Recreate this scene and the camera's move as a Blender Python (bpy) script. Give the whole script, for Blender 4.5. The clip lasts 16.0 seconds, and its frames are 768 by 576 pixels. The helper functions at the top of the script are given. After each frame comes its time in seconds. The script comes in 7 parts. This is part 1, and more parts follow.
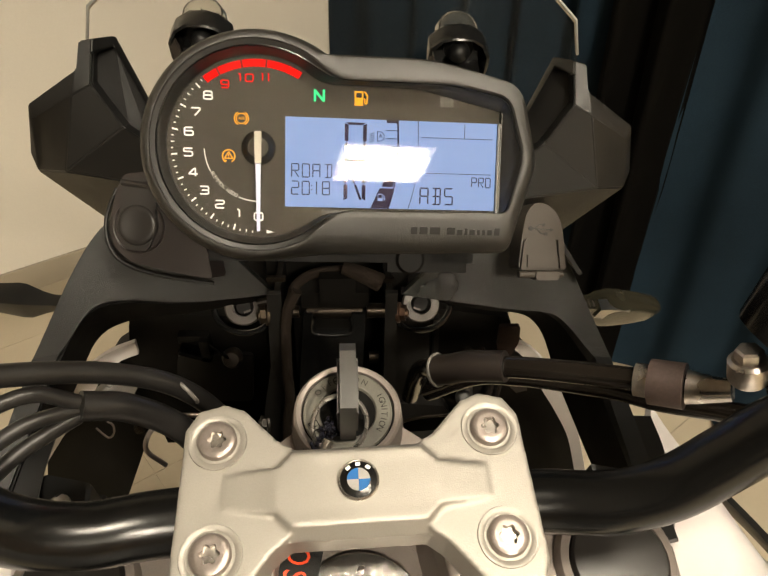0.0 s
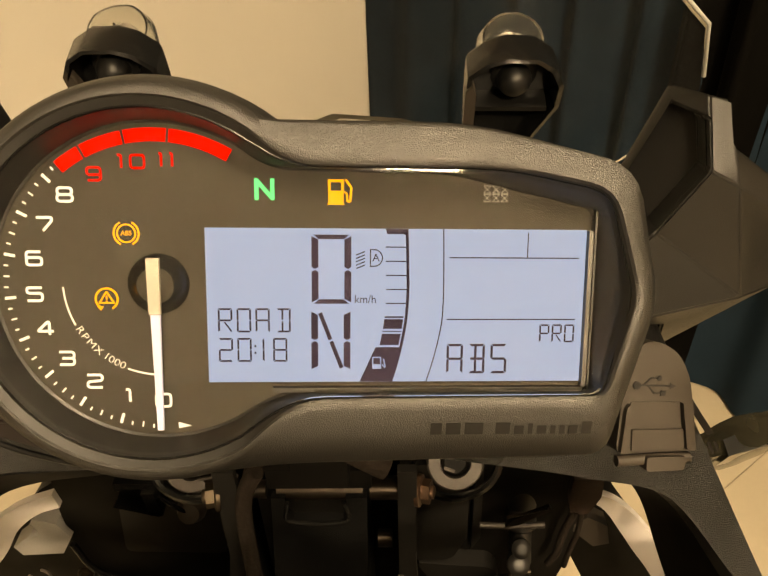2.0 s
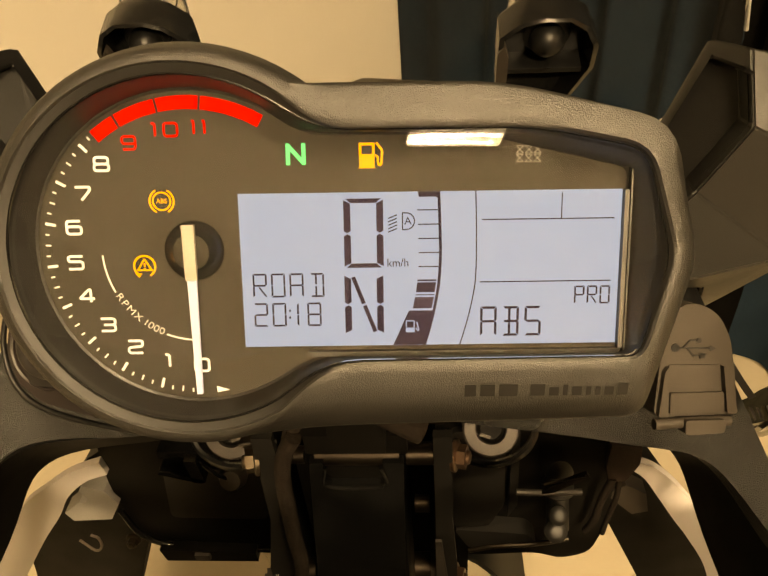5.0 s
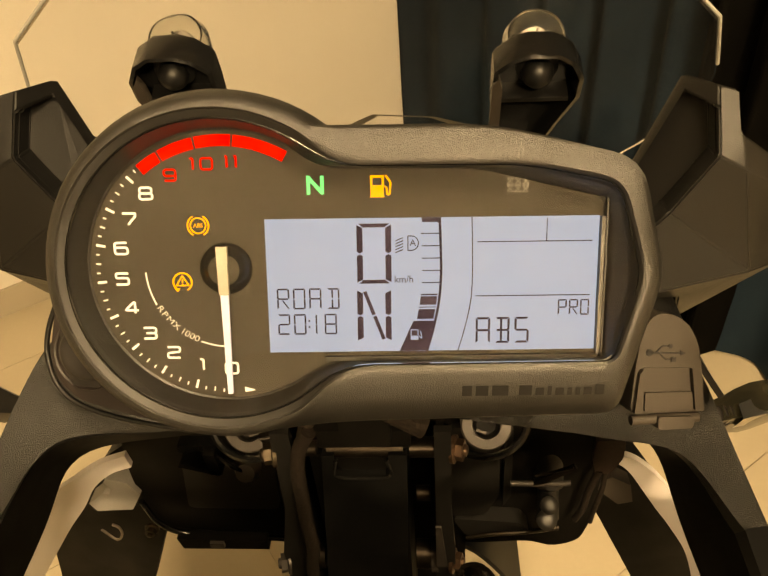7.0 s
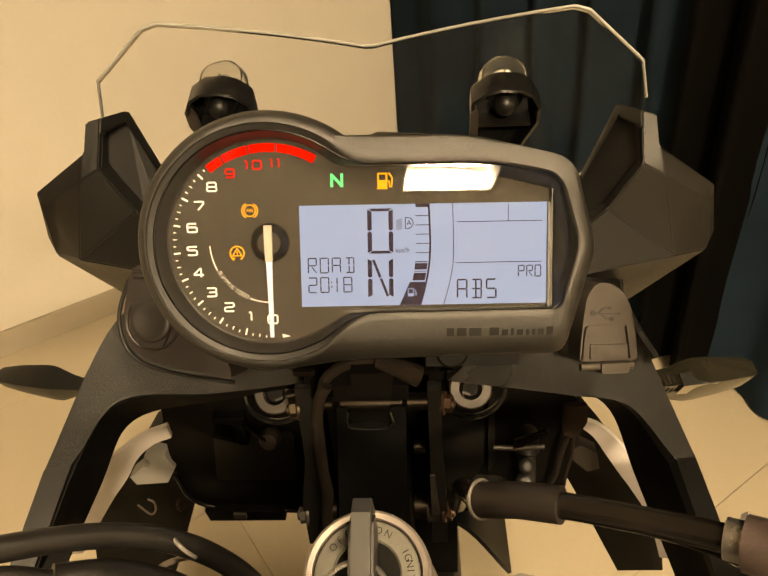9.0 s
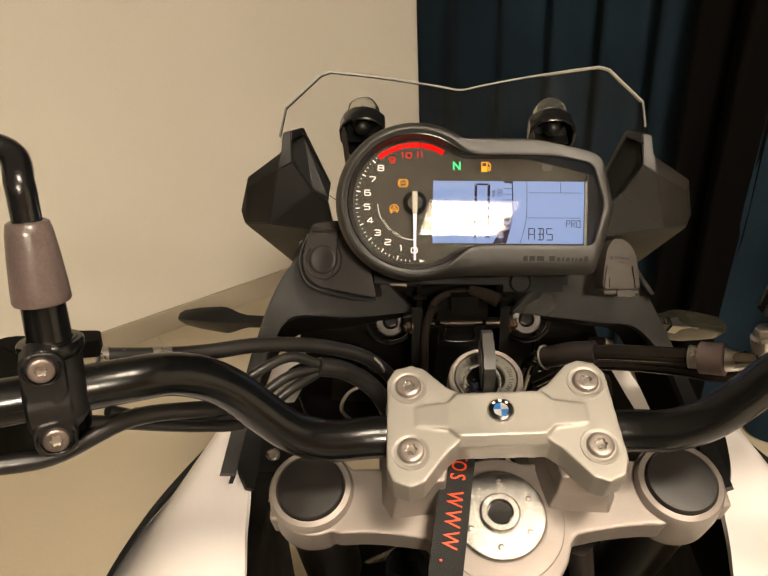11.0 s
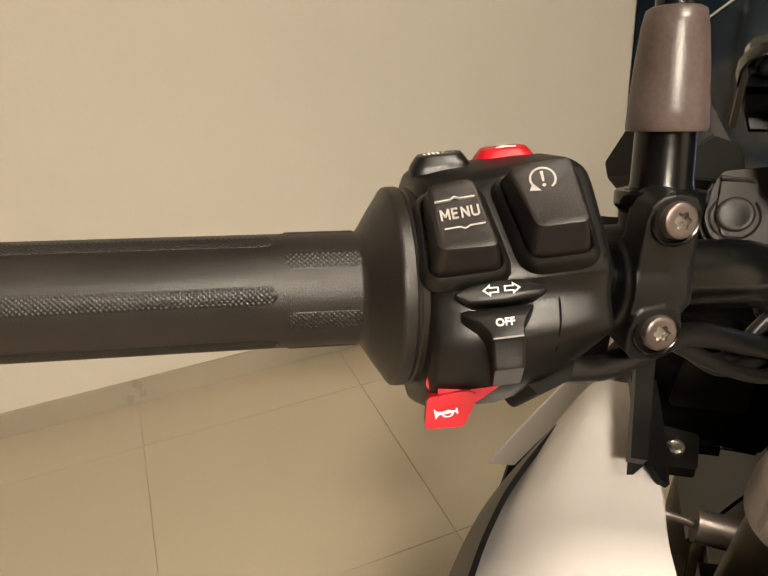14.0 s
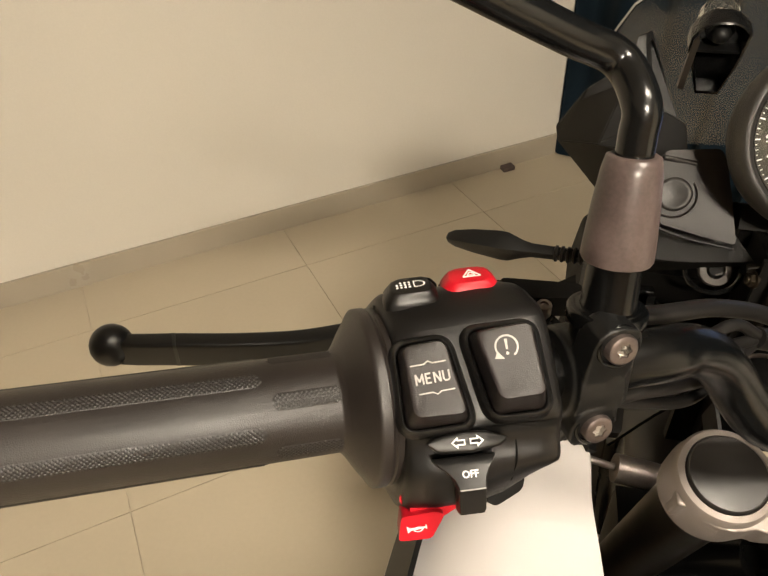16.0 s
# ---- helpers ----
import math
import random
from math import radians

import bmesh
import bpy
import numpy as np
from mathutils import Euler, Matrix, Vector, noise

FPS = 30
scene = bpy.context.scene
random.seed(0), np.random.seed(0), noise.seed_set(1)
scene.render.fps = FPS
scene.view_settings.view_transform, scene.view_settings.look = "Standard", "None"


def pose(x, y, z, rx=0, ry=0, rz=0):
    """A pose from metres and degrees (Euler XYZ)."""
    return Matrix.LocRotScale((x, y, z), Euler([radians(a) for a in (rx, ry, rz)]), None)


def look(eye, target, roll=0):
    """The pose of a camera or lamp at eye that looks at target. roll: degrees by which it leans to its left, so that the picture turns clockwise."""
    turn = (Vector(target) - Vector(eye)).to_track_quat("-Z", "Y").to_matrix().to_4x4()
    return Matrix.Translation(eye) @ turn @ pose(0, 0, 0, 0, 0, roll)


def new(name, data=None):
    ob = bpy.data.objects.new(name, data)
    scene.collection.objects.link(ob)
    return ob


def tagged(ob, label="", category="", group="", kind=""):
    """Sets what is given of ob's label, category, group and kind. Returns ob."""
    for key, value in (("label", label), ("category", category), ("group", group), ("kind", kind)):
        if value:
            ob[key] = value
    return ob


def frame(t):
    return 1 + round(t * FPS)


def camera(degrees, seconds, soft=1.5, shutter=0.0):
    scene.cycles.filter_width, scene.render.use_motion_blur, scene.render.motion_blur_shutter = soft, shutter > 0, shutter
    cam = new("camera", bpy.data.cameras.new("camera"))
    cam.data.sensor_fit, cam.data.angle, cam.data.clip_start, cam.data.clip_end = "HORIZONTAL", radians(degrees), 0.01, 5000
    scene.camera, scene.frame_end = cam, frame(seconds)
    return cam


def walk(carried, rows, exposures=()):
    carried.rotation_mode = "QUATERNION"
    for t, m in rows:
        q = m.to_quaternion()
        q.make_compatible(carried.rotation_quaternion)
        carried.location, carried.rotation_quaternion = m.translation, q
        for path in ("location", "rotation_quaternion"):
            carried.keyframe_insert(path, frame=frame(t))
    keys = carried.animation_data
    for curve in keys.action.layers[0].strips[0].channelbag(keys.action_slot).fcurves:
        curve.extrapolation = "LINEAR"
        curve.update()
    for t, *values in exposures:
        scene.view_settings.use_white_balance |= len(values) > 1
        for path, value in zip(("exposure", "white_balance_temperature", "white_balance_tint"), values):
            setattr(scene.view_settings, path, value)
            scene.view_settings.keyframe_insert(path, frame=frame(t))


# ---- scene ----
cam = camera(58.8, 16.0)
PATH = [
    (0, (0.0, -0.005, 1.315), (0.09, 1.611, 0.141), 1.4),
    (0.5, (0.007, 0.034, 1.317), (0.074, 1.648, 0.138), 0.5),
    (1, (0.015, 0.092, 1.307), (0.049, 1.703, 0.123), -0.4),
    (1.5, (0.02, 0.142, 1.298), (0.009, 1.743, 0.1), -1.0),
    (2, (0.023, 0.176, 1.283), (-0.024, 1.758, 0.06), -1.7),
    (2.5, (0.018, 0.194, 1.275), (-0.054, 1.756, 0.028), -2.2),
    (3, (0.022, 0.194, 1.271), (-0.086, 1.749, 0.018), -3.6),
    (3.5, (0.019, 0.194, 1.274), (-0.081, 1.726, -0.008), -3.0),
    (4, (0.023, 0.189, 1.274), (-0.112, 1.728, 0.004), -4.4),
    (6.5, (0.024, 0.156, 1.299), (-0.133, 1.688, 0.023), -5.2),
    (7, (0.023, 0.153, 1.304), (-0.125, 1.685, 0.027), -4.9),
    (7.5, (0.024, 0.147, 1.307), (-0.12, 1.687, 0.039), -4.8),
    (8, (0.027, 0.14, 1.312), (-0.117, 1.684, 0.049), -5.0),
    (10.3, (0.001, -0.074, 1.384), (-0.108, 1.629, 0.34), -3.7),
    (10.5, (-0.009, -0.093, 1.394), (-0.102, 1.582, 0.305), -3.0),
    (11, (-0.038, -0.148, 1.378), (-0.179, 1.557, 0.342), -3.3),
    (11.5, (-0.077, -0.162, 1.36), (-0.294, 1.552, 0.351), -3.2),
    (12, (-0.126, -0.161, 1.347), (-0.444, 1.547, 0.356), -3.7),
    (12.5, (-0.177, -0.151, 1.335), (-0.585, 1.555, 0.373), -4.1),
    (13, (-0.212, -0.134, 1.321), (-0.684, 1.568, 0.383), -4.2),
    (13.5, (-0.23, -0.127, 1.296), (-0.742, 1.577, 0.381), -4.5),
    (14, (-0.236, -0.129, 1.282), (-0.767, 1.579, 0.386), -4.5),
    (14.5, (-0.236, -0.124, 1.297), (-0.756, 1.558, 0.348), -4.0),
    (15, (-0.246, -0.109, 1.339), (-0.727, 1.494, 0.244), -3.0),
    (15.5, (-0.256, -0.096, 1.367), (-0.67, 1.439, 0.153), -2.5),
    (16, (-0.249, -0.1, 1.366), (-0.58, 1.416, 0.104), -2.2),
]
LOOK = [  # seconds, stops, kelvin, tint
    (0.0, 0.0, 6800, 6), (1.0, 0.2, 8300, 9), (1.6, 0.24, 9400, 9), (2.5, 0.22, 11400, 10), (3.5, 0.24, 13000, 10), (6.5, 0.28, 13600, 10), (7.0, 0.26, 13600, 10), (8.2, 0.22, 12600, 10),
    (10.3, 0.06, 7400, 10), (11.0, -0.07, 7100, 10), (12.5, -0.11, 6900, 9), (14.5, -0.05, 6700, 8), (16.0, 0.05, 6650, 8),
]
walk(cam, [(t, look(eye, target, roll)) for t, eye, target, roll in PATH], LOOK)


# ---- world ----
world = bpy.data.worlds.new("night_room")
scene.world = world
world.use_nodes = True
world.node_tree.nodes["Background"].inputs[0].default_value = (0.02, 0.025, 0.04, 1)
world.node_tree.nodes["Background"].inputs[1].default_value = 0.3
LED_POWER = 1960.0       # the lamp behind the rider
LED_POWER_ADDED = 430.0  # its added twin above the seat, unseen, to brighten upward faces


# ---- materials ----
def node_mat(name):
    m = bpy.data.materials.new(name)
    m.use_nodes = True
    nt = m.node_tree
    return m, nt, nt.nodes["Principled BSDF"]


def surface(name, color, rough, metal=0.0, vary=0.15, grain=0.0, grain_size=900.0, wear=6.0, coat=0.0, spec=0.5, smudge=0.08, relief=0.0006):
    """A surface with stains at one scale and grain at another."""
    m, nt, b = node_mat(name)
    L = nt.links.new
    co = nt.nodes.new("ShaderNodeTexCoord")
    big = nt.nodes.new("ShaderNodeTexNoise")
    big.inputs["Scale"].default_value, big.inputs["Detail"].default_value = wear, 6
    fine = nt.nodes.new("ShaderNodeTexNoise")
    fine.inputs["Scale"].default_value, fine.inputs["Detail"].default_value = grain_size, 2
    for n in (big, fine):
        L(co.outputs["Object"], n.inputs["Vector"])
    both = nt.nodes.new("ShaderNodeMath")
    both.operation = "MULTIPLY_ADD"
    L(fine.outputs["Fac"], both.inputs[0])
    both.inputs[1].default_value = 0.4
    L(big.outputs["Fac"], both.inputs[2])
    mix = nt.nodes.new("ShaderNodeMix")
    mix.data_type = "RGBA"
    mix.inputs["A"].default_value = (*[c * (1 - vary) for c in color], 1)
    mix.inputs["B"].default_value = (*[min(1, c * (1 + vary)) for c in color], 1)
    span = nt.nodes.new("ShaderNodeMapRange")
    span.inputs["From Min"].default_value, span.inputs["From Max"].default_value = 0.45, 0.95
    L(both.outputs[0], span.inputs["Value"])
    L(span.outputs[0], mix.inputs["Factor"])
    L(mix.outputs["Result"], b.inputs["Base Color"])
    r = nt.nodes.new("ShaderNodeMapRange")
    r.inputs["From Min"].default_value, r.inputs["From Max"].default_value = 0.3, 0.7
    r.inputs["To Min"].default_value, r.inputs["To Max"].default_value = max(0.02, rough - smudge), min(1, rough + smudge)
    L(big.outputs["Fac"], r.inputs["Value"])
    L(r.outputs[0], b.inputs["Roughness"])
    b.inputs["Metallic"].default_value = metal
    b.inputs["Specular IOR Level"].default_value = spec
    b.inputs["Coat Weight"].default_value = coat
    b.inputs["Coat Roughness"].default_value = 0.05
    if grain:
        bump = nt.nodes.new("ShaderNodeBump")
        bump.inputs["Strength"].default_value, bump.inputs["Distance"].default_value = grain, relief
        L(fine.outputs["Fac"], bump.inputs["Height"])
        L(bump.outputs[0], b.inputs["Normal"])
    return m


def glow(name, color, strength, base=(0.02, 0.02, 0.02)):
    m, nt, b = node_mat(name)
    b.inputs["Base Color"].default_value = (*base, 1)
    b.inputs["Emission Color"].default_value = (*color, 1)
    b.inputs["Emission Strength"].default_value = strength
    b.inputs["Roughness"].default_value = 0.8
    b.inputs["Specular IOR Level"].default_value = 0.05
    return m


def clear(name, tint=(1, 1, 1), rough=0.0, ior=1.45, dust=0.0):
    m, nt, b = node_mat(name)
    b.inputs["Base Color"].default_value = (*tint, 1)
    b.inputs["Transmission Weight"].default_value = 1 - dust
    b.inputs["Roughness"].default_value = rough
    b.inputs["IOR"].default_value = ior
    return m


TEXTURED = surface("textured_black_plastic", (0.0065, 0.0055, 0.0042), 0.43, grain=1.0, grain_size=2500, wear=14, relief=0.00030, spec=1.0, smudge=0.02)
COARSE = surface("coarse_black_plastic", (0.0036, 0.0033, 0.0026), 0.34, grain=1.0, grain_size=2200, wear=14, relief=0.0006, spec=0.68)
WING = surface("fine_black_wing_plastic", (0.0045, 0.0043, 0.0041), 0.40, grain=0.8, grain_size=2500, wear=14, relief=0.0002, spec=0.42)
PIN = surface("dark_brown_steel", (0.022, 0.017, 0.013), 0.4, metal=0.9, wear=40, vary=0.3)
LOCK_GREY = surface("worn_grey_lock_ring", (0.105, 0.10, 0.085), 0.5, vary=0.2, wear=60)
KEY_GREY = surface("worn_key_plastic", (0.025, 0.0235, 0.0205), 0.45, vary=0.3, wear=50, grain=0.2, grain_size=1500, relief=0.0001)
CRYSTAL = surface("dark_crystal_beads", (0.03, 0.03, 0.045), 0.12, metal=0.6, vary=0.5, wear=300)
BLACK = surface("black_plastic", (0.004, 0.004, 0.004), 0.38, grain=0.25, grain_size=1500, spec=0.4, relief=0.0002)
# shade of the cavities is put into this deep black with little gloss
INNER = surface("shaded_black_inner_plastic", (0.0028, 0.0024, 0.0020), 0.58, wear=30, vary=0.4, spec=0.12)
SWITCH = surface("fine_grained_switch_plastic", (0.0042, 0.0037, 0.0035), 0.38, grain=0.7, grain_size=3600, wear=18, relief=0.00008, spec=0.5)
ROCKER = surface("soft_touch_rocker_plastic", (0.0125, 0.0092, 0.0088), 0.40, grain=1.0, grain_size=3000, wear=30, vary=0.3, relief=0.00012, spec=0.5)
BUTTON_PRINT = surface("button_print", (0.46, 0.43, 0.41), 0.6, vary=0.1, spec=0.2)
CAP = surface("matte_black_cap_plastic", (0.014, 0.0125, 0.0115), 0.36, grain=0.06, grain_size=1800, wear=30, relief=0.0001)
COPPER = surface("copper_tinted_bolt", (0.11, 0.066, 0.045), 0.42, metal=0.85, wear=70, vary=0.3)
BRASS = surface("yellow_zinc_bolt", (0.038, 0.028, 0.018), 0.45, metal=0.8, wear=70, vary=0.3)
WASHER = surface("dull_washer_steel", (0.040, 0.034, 0.030), 0.5, metal=0.3, wear=50, vary=0.3)
ZINC = surface("bright_zinc_bolt", (0.29, 0.25, 0.23), 0.38, metal=0.75, wear=70, vary=0.2, grain=0.1, grain_size=900)
SATIN = surface("satin_black_metal", (0.003, 0.003, 0.003), 0.24, wear=20, grain=0.3, grain_size=1200, spec=0.36, smudge=0.05, relief=0.00003)
GLOSS = surface("gloss_black_metal", (0.005, 0.005, 0.005), 0.21, wear=25, spec=0.5, smudge=0.06)
RUBBER = surface("black_rubber", (0.0125, 0.0094, 0.0080), 0.42, grain=0.8, grain_size=2400, wear=25, vary=0.35, relief=0.00013, spec=0.55)
STUD = surface("polished_rubber_studs", (0.013, 0.011, 0.010), 0.40, wear=25, vary=0.3, spec=0.5)
GREY_RUBBER = surface("worn_grey_rubber", (0.090, 0.066, 0.061), 0.36, grain=0.3, grain_size=700, wear=40, vary=0.4, relief=0.0002)
CAP_RUBBER = surface("dusty_rubber_cap", (0.017, 0.015, 0.014), 0.45, grain=0.2, grain_size=1200, wear=30, vary=0.3, relief=0.0001)
HOSE = surface("glossy_brake_hose", (0.007, 0.0055, 0.0045), 0.2, wear=30, vary=0.3, spec=0.6, smudge=0.06)
RUST = surface("rusty_brown_bracket", (0.022, 0.013, 0.010), 0.7, grain=0.5, grain_size=900, wear=70, vary=0.45, relief=0.0003, spec=0.2)
CABLE = surface("cable_sheath", (0.010, 0.0092, 0.0088), 0.36, grain=0.3, wear=40, vary=0.35, relief=0.0001, spec=0.42)
SILVER = surface("cast_aluminium_paint", (0.24, 0.208, 0.19), 0.45, metal=0.5, grain=0.7, grain_size=1600, vary=0.12, wear=18, relief=0.00011)
# lighter copy of SILVER: the lamp's light on the clamp is in its colour
LIT_CAST = surface("lit_cast_aluminium", (0.29, 0.272, 0.245), 0.44, metal=0.5, grain=0.6, grain_size=1800, vary=0.1, wear=18, relief=0.0001)
DULL_ZINC = surface("dull_zinc_bolt", (0.16, 0.13, 0.12), 0.4, metal=0.8, wear=70, vary=0.25)
MACHINED = surface("machined_aluminium", (0.36, 0.345, 0.32), 0.25, metal=0.95, grain=0.2, grain_size=2500, vary=0.1)
STEEL = surface("zinc_steel", (0.42, 0.39, 0.36), 0.28, metal=0.9, wear=60, vary=0.25)
DULL = surface("dull_fork_steel", (0.04, 0.033, 0.026), 0.35, metal=0.9, wear=15, vary=0.2)
FASCIA = surface("dial_face_plastic", (0.021, 0.018, 0.0142), 0.7, grain=0.15, grain_size=2500, vary=0.08, spec=0.1)
SHROUD = surface("smooth_dark_shroud", (0.0065, 0.006, 0.0054), 0.47, wear=20, spec=0.42)
WHITE_PAINT = surface("white_gloss_paint", (0.64, 0.605, 0.595), 0.34, vary=0.012, wear=4, smudge=0.01)
RED_PLASTIC = surface("red_plastic", (0.43, 0.006, 0.015), 0.42, grain=0.2, grain_size=2600, vary=0.12, spec=0.3, relief=0.00008)
FLAP_GREY = surface("grey_brown_plastic", (0.034, 0.028, 0.023), 0.40, grain=0.4, grain_size=2400, wear=20, relief=0.00008, spec=0.35)
SHEEN = surface("dusty_sheen_plastic", (0.017, 0.0128, 0.0118), 0.46, grain=0.4, grain_size=2600, wear=25, vary=0.3, spec=0.5, relief=0.0001)
BROWN_SLEEVE = surface("brown_fabric_sleeve", (0.013, 0.009, 0.0065), 0.9, grain=0.8, grain_size=500, vary=0.5, spec=0.15)
STRAP = surface("woven_black_strap", (0.008, 0.008, 0.008), 0.8, grain=0.8, grain_size=1600, vary=0.3)
ORANGE = surface("orange_print", (0.75, 0.07, 0.02), 0.6, vary=0.15)
FAINT_PRINT = surface("pale_grey_print", (0.30, 0.29, 0.275), 0.6, vary=0.1, spec=0.2)
PRINT = surface("white_print", (0.75, 0.74, 0.72), 0.5, vary=0.05)
GREY_PRINT = surface("grey_print", (0.13, 0.12, 0.11), 0.5, vary=0.1)
BLUE_PRINT = surface("blue_enamel", (0.02, 0.12, 0.34), 0.25, vary=0.05)
LCD_INK = surface("lcd_segments", (0.012, 0.009, 0.02), 0.8, vary=0.05, spec=0.05)
AMBER_SMOKE = surface("smoked_lens", (0.018, 0.016, 0.010), 0.2, wear=30, vary=0.2, spec=0.6)
ACRYLIC = clear("clear_acrylic", (0.97, 0.97, 0.97), 0.0, 1.2, 0.006)
CLEAR_CAP = clear("clear_moulded_plastic", (0.93, 0.93, 0.90), 0.14, 1.42)
IVORY = surface("ivory_needle_plastic", (0.21, 0.19, 0.16), 0.5, vary=0.06, spec=0.2)
COVER = clear("instrument_glass", (0.97, 0.97, 0.97), 0.0, 1.34)
EDGE = surface("screen_edge", (0.30, 0.30, 0.28), 0.3, vary=0.15)
LCD_LIGHT = glow("lcd_backlight", (0.30, 0.505, 1.0), 0.66, (0.03, 0.03, 0.035))
WHITE_LIT = glow("lit_white_print", (1.0, 0.95, 0.90), 0.62, (0.2, 0.2, 0.2))
RED_LIT = glow("lit_red_print", (1.0, 0.001, 0.001), 1.2, (0.01, 0.001, 0.001))
GREEN_LIT = glow("lit_green", (0.02, 0.85, 0.28), 1.3)
AMBER_LIT = glow("lit_amber", (1.0, 0.40, 0.005), 1.25)
NEEDLE_LIT = glow("lit_needle", (0.66, 0.66, 1.0), 0.55, (0.2, 0.2, 0.2))
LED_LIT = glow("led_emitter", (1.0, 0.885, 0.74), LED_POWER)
PANEL_LIT = glow("led_bloom_glow", (1.0, 0.885, 0.74), 5.0)
LED_LIT_ADDED = glow("led_emitter_added", (1.0, 0.885, 0.74), LED_POWER_ADDED)
WALL = surface("cream_wall_paint", (0.74, 0.70, 0.62), 0.75, grain=0.25, grain_size=180, wear=1.5, vary=0.04)
# for the unseen south wall, dark to cut bounce light
DARK_WALL = surface("unseen_dark_wall", (0.11, 0.10, 0.09), 0.8, grain=0.25, grain_size=180, wear=1.5, vary=0.05)
# for the unseen east wall, brown to put warm glare on the glass
BROWN_WALL = surface("unseen_brown_wall", (0.24, 0.155, 0.085), 0.8, grain=0.25, grain_size=180, wear=1.5, vary=0.05)
# ceiling out of view, its colour lowered to throw back less light
CEILING = surface("darkened_ceiling", (0.30, 0.285, 0.27), 0.85, grain=0.2, grain_size=120, wear=1.5, vary=0.03)
TILE = surface("beige_porcelain_tile", (0.52, 0.45, 0.335), 0.36, grain=0.05, grain_size=90, wear=2.0, vary=0.04, smudge=0.03)
GROUT = surface("tile_grout", (0.50, 0.43, 0.33), 0.8, vary=0.15)
SKIRT = surface("beige_skirting_tile", (0.42, 0.37, 0.29), 0.35, wear=4, vary=0.07)
DRAPE = surface("navy_curtain_cloth", (0.017, 0.034, 0.053), 0.75, grain=0.4, grain_size=500, wear=2.2, vary=0.5, spec=0.12)
DRAPE_BLACK = surface("black_fold_cloth", (0.0042, 0.0038, 0.0033), 0.8, grain=0.4, grain_size=500, wear=3, vary=0.5, spec=0.1)


# ---- mesh helpers ----
def frame_of(o, x, y, scale=0.001):
    """A mapping from local millimetres to the world: origin, x axis and (about) y axis."""
    o, x = Vector(o), Vector(x).normalized()
    z = x.cross(Vector(y)).normalized()
    y = z.cross(x)
    return Matrix.Translation(o) @ Matrix((x, y, z)).transposed().to_4x4() @ Matrix.Scale(scale, 4)


def prism(pts, z0, z1, m=Matrix(), bevel=0.0, segs=2):
    bm = bmesh.new()
    low = [bm.verts.new((x, y, z0)) for x, y in pts]
    top = [bm.verts.new((x, y, z1)) for x, y in pts]
    n = len(pts)
    bm.faces.new(low[::-1]), bm.faces.new(top)
    for i in range(n):
        bm.faces.new((low[i], low[(i + 1) % n], top[(i + 1) % n], top[i]))
    if bevel:
        sharp = [e for e in bm.edges if len(e.link_faces) == 2 and e.calc_face_angle(0) > 0.45]
        bmesh.ops.bevel(bm, geom=sharp, offset=bevel, segments=segs, profile=0.5, affect="EDGES", clamp_overlap=True)
    bm.transform(m)
    return bm


def box(x0, x1, y0, y1, z0, z1, m=Matrix(), bevel=0.0, segs=2):
    return prism([(x0, y0), (x1, y0), (x1, y1), (x0, y1)], z0, z1, m, bevel, segs)


def join(*bms):
    out = bmesh.new()
    for b in bms:
        me = bpy.data.meshes.new("tmp")
        b.to_mesh(me)
        out.from_mesh(me)
        b.free()
        bpy.data.meshes.remove(me)
    return out


def loft(loops, m=Matrix(), cap0=False, cap1=False, closed=True):
    bm = bmesh.new()
    rows = [[bm.verts.new(p) for p in lp] for lp in loops]
    for a, b in zip(rows, rows[1:]):
        n = len(a)
        for i in range(n if closed else n - 1):
            bm.faces.new((a[i], a[(i + 1) % n], b[(i + 1) % n], b[i]))
    if cap0:
        bm.faces.new(rows[0][::-1])
    if cap1:
        bm.faces.new(rows[-1])
    bm.transform(m)
    return bm


def circle(r, n=32, cx=0.0, cy=0.0, a0=0.0):
    return [(cx + r * math.cos(a0 + 2 * math.pi * i / n), cy + r * math.sin(a0 + 2 * math.pi * i / n)) for i in range(n)]


def lathe(profile, m=Matrix(), n=32, cap0=True, cap1=True):
    """profile: (radius, height) pairs round the local z axis."""
    return loft([[(x, y, h) for x, y in circle(r, n)] for r, h in profile], m, cap0, cap1)


def smooth_path(pts, per=8):
    pts = [Vector(p) for p in pts]
    ext = [pts[0] * 2 - pts[1], *pts, pts[-1] * 2 - pts[-2]]
    out = []
    for i in range(1, len(ext) - 2):
        a, b, c, d = ext[i - 1:i + 3]
        for k in range(per):
            t = k / per
            out.append(0.5 * (2 * b + (c - a) * t + (2 * a - 5 * b + 4 * c - d) * t * t + (3 * b - a - 3 * c + d) * t ** 3))
    return out + [pts[-1]]


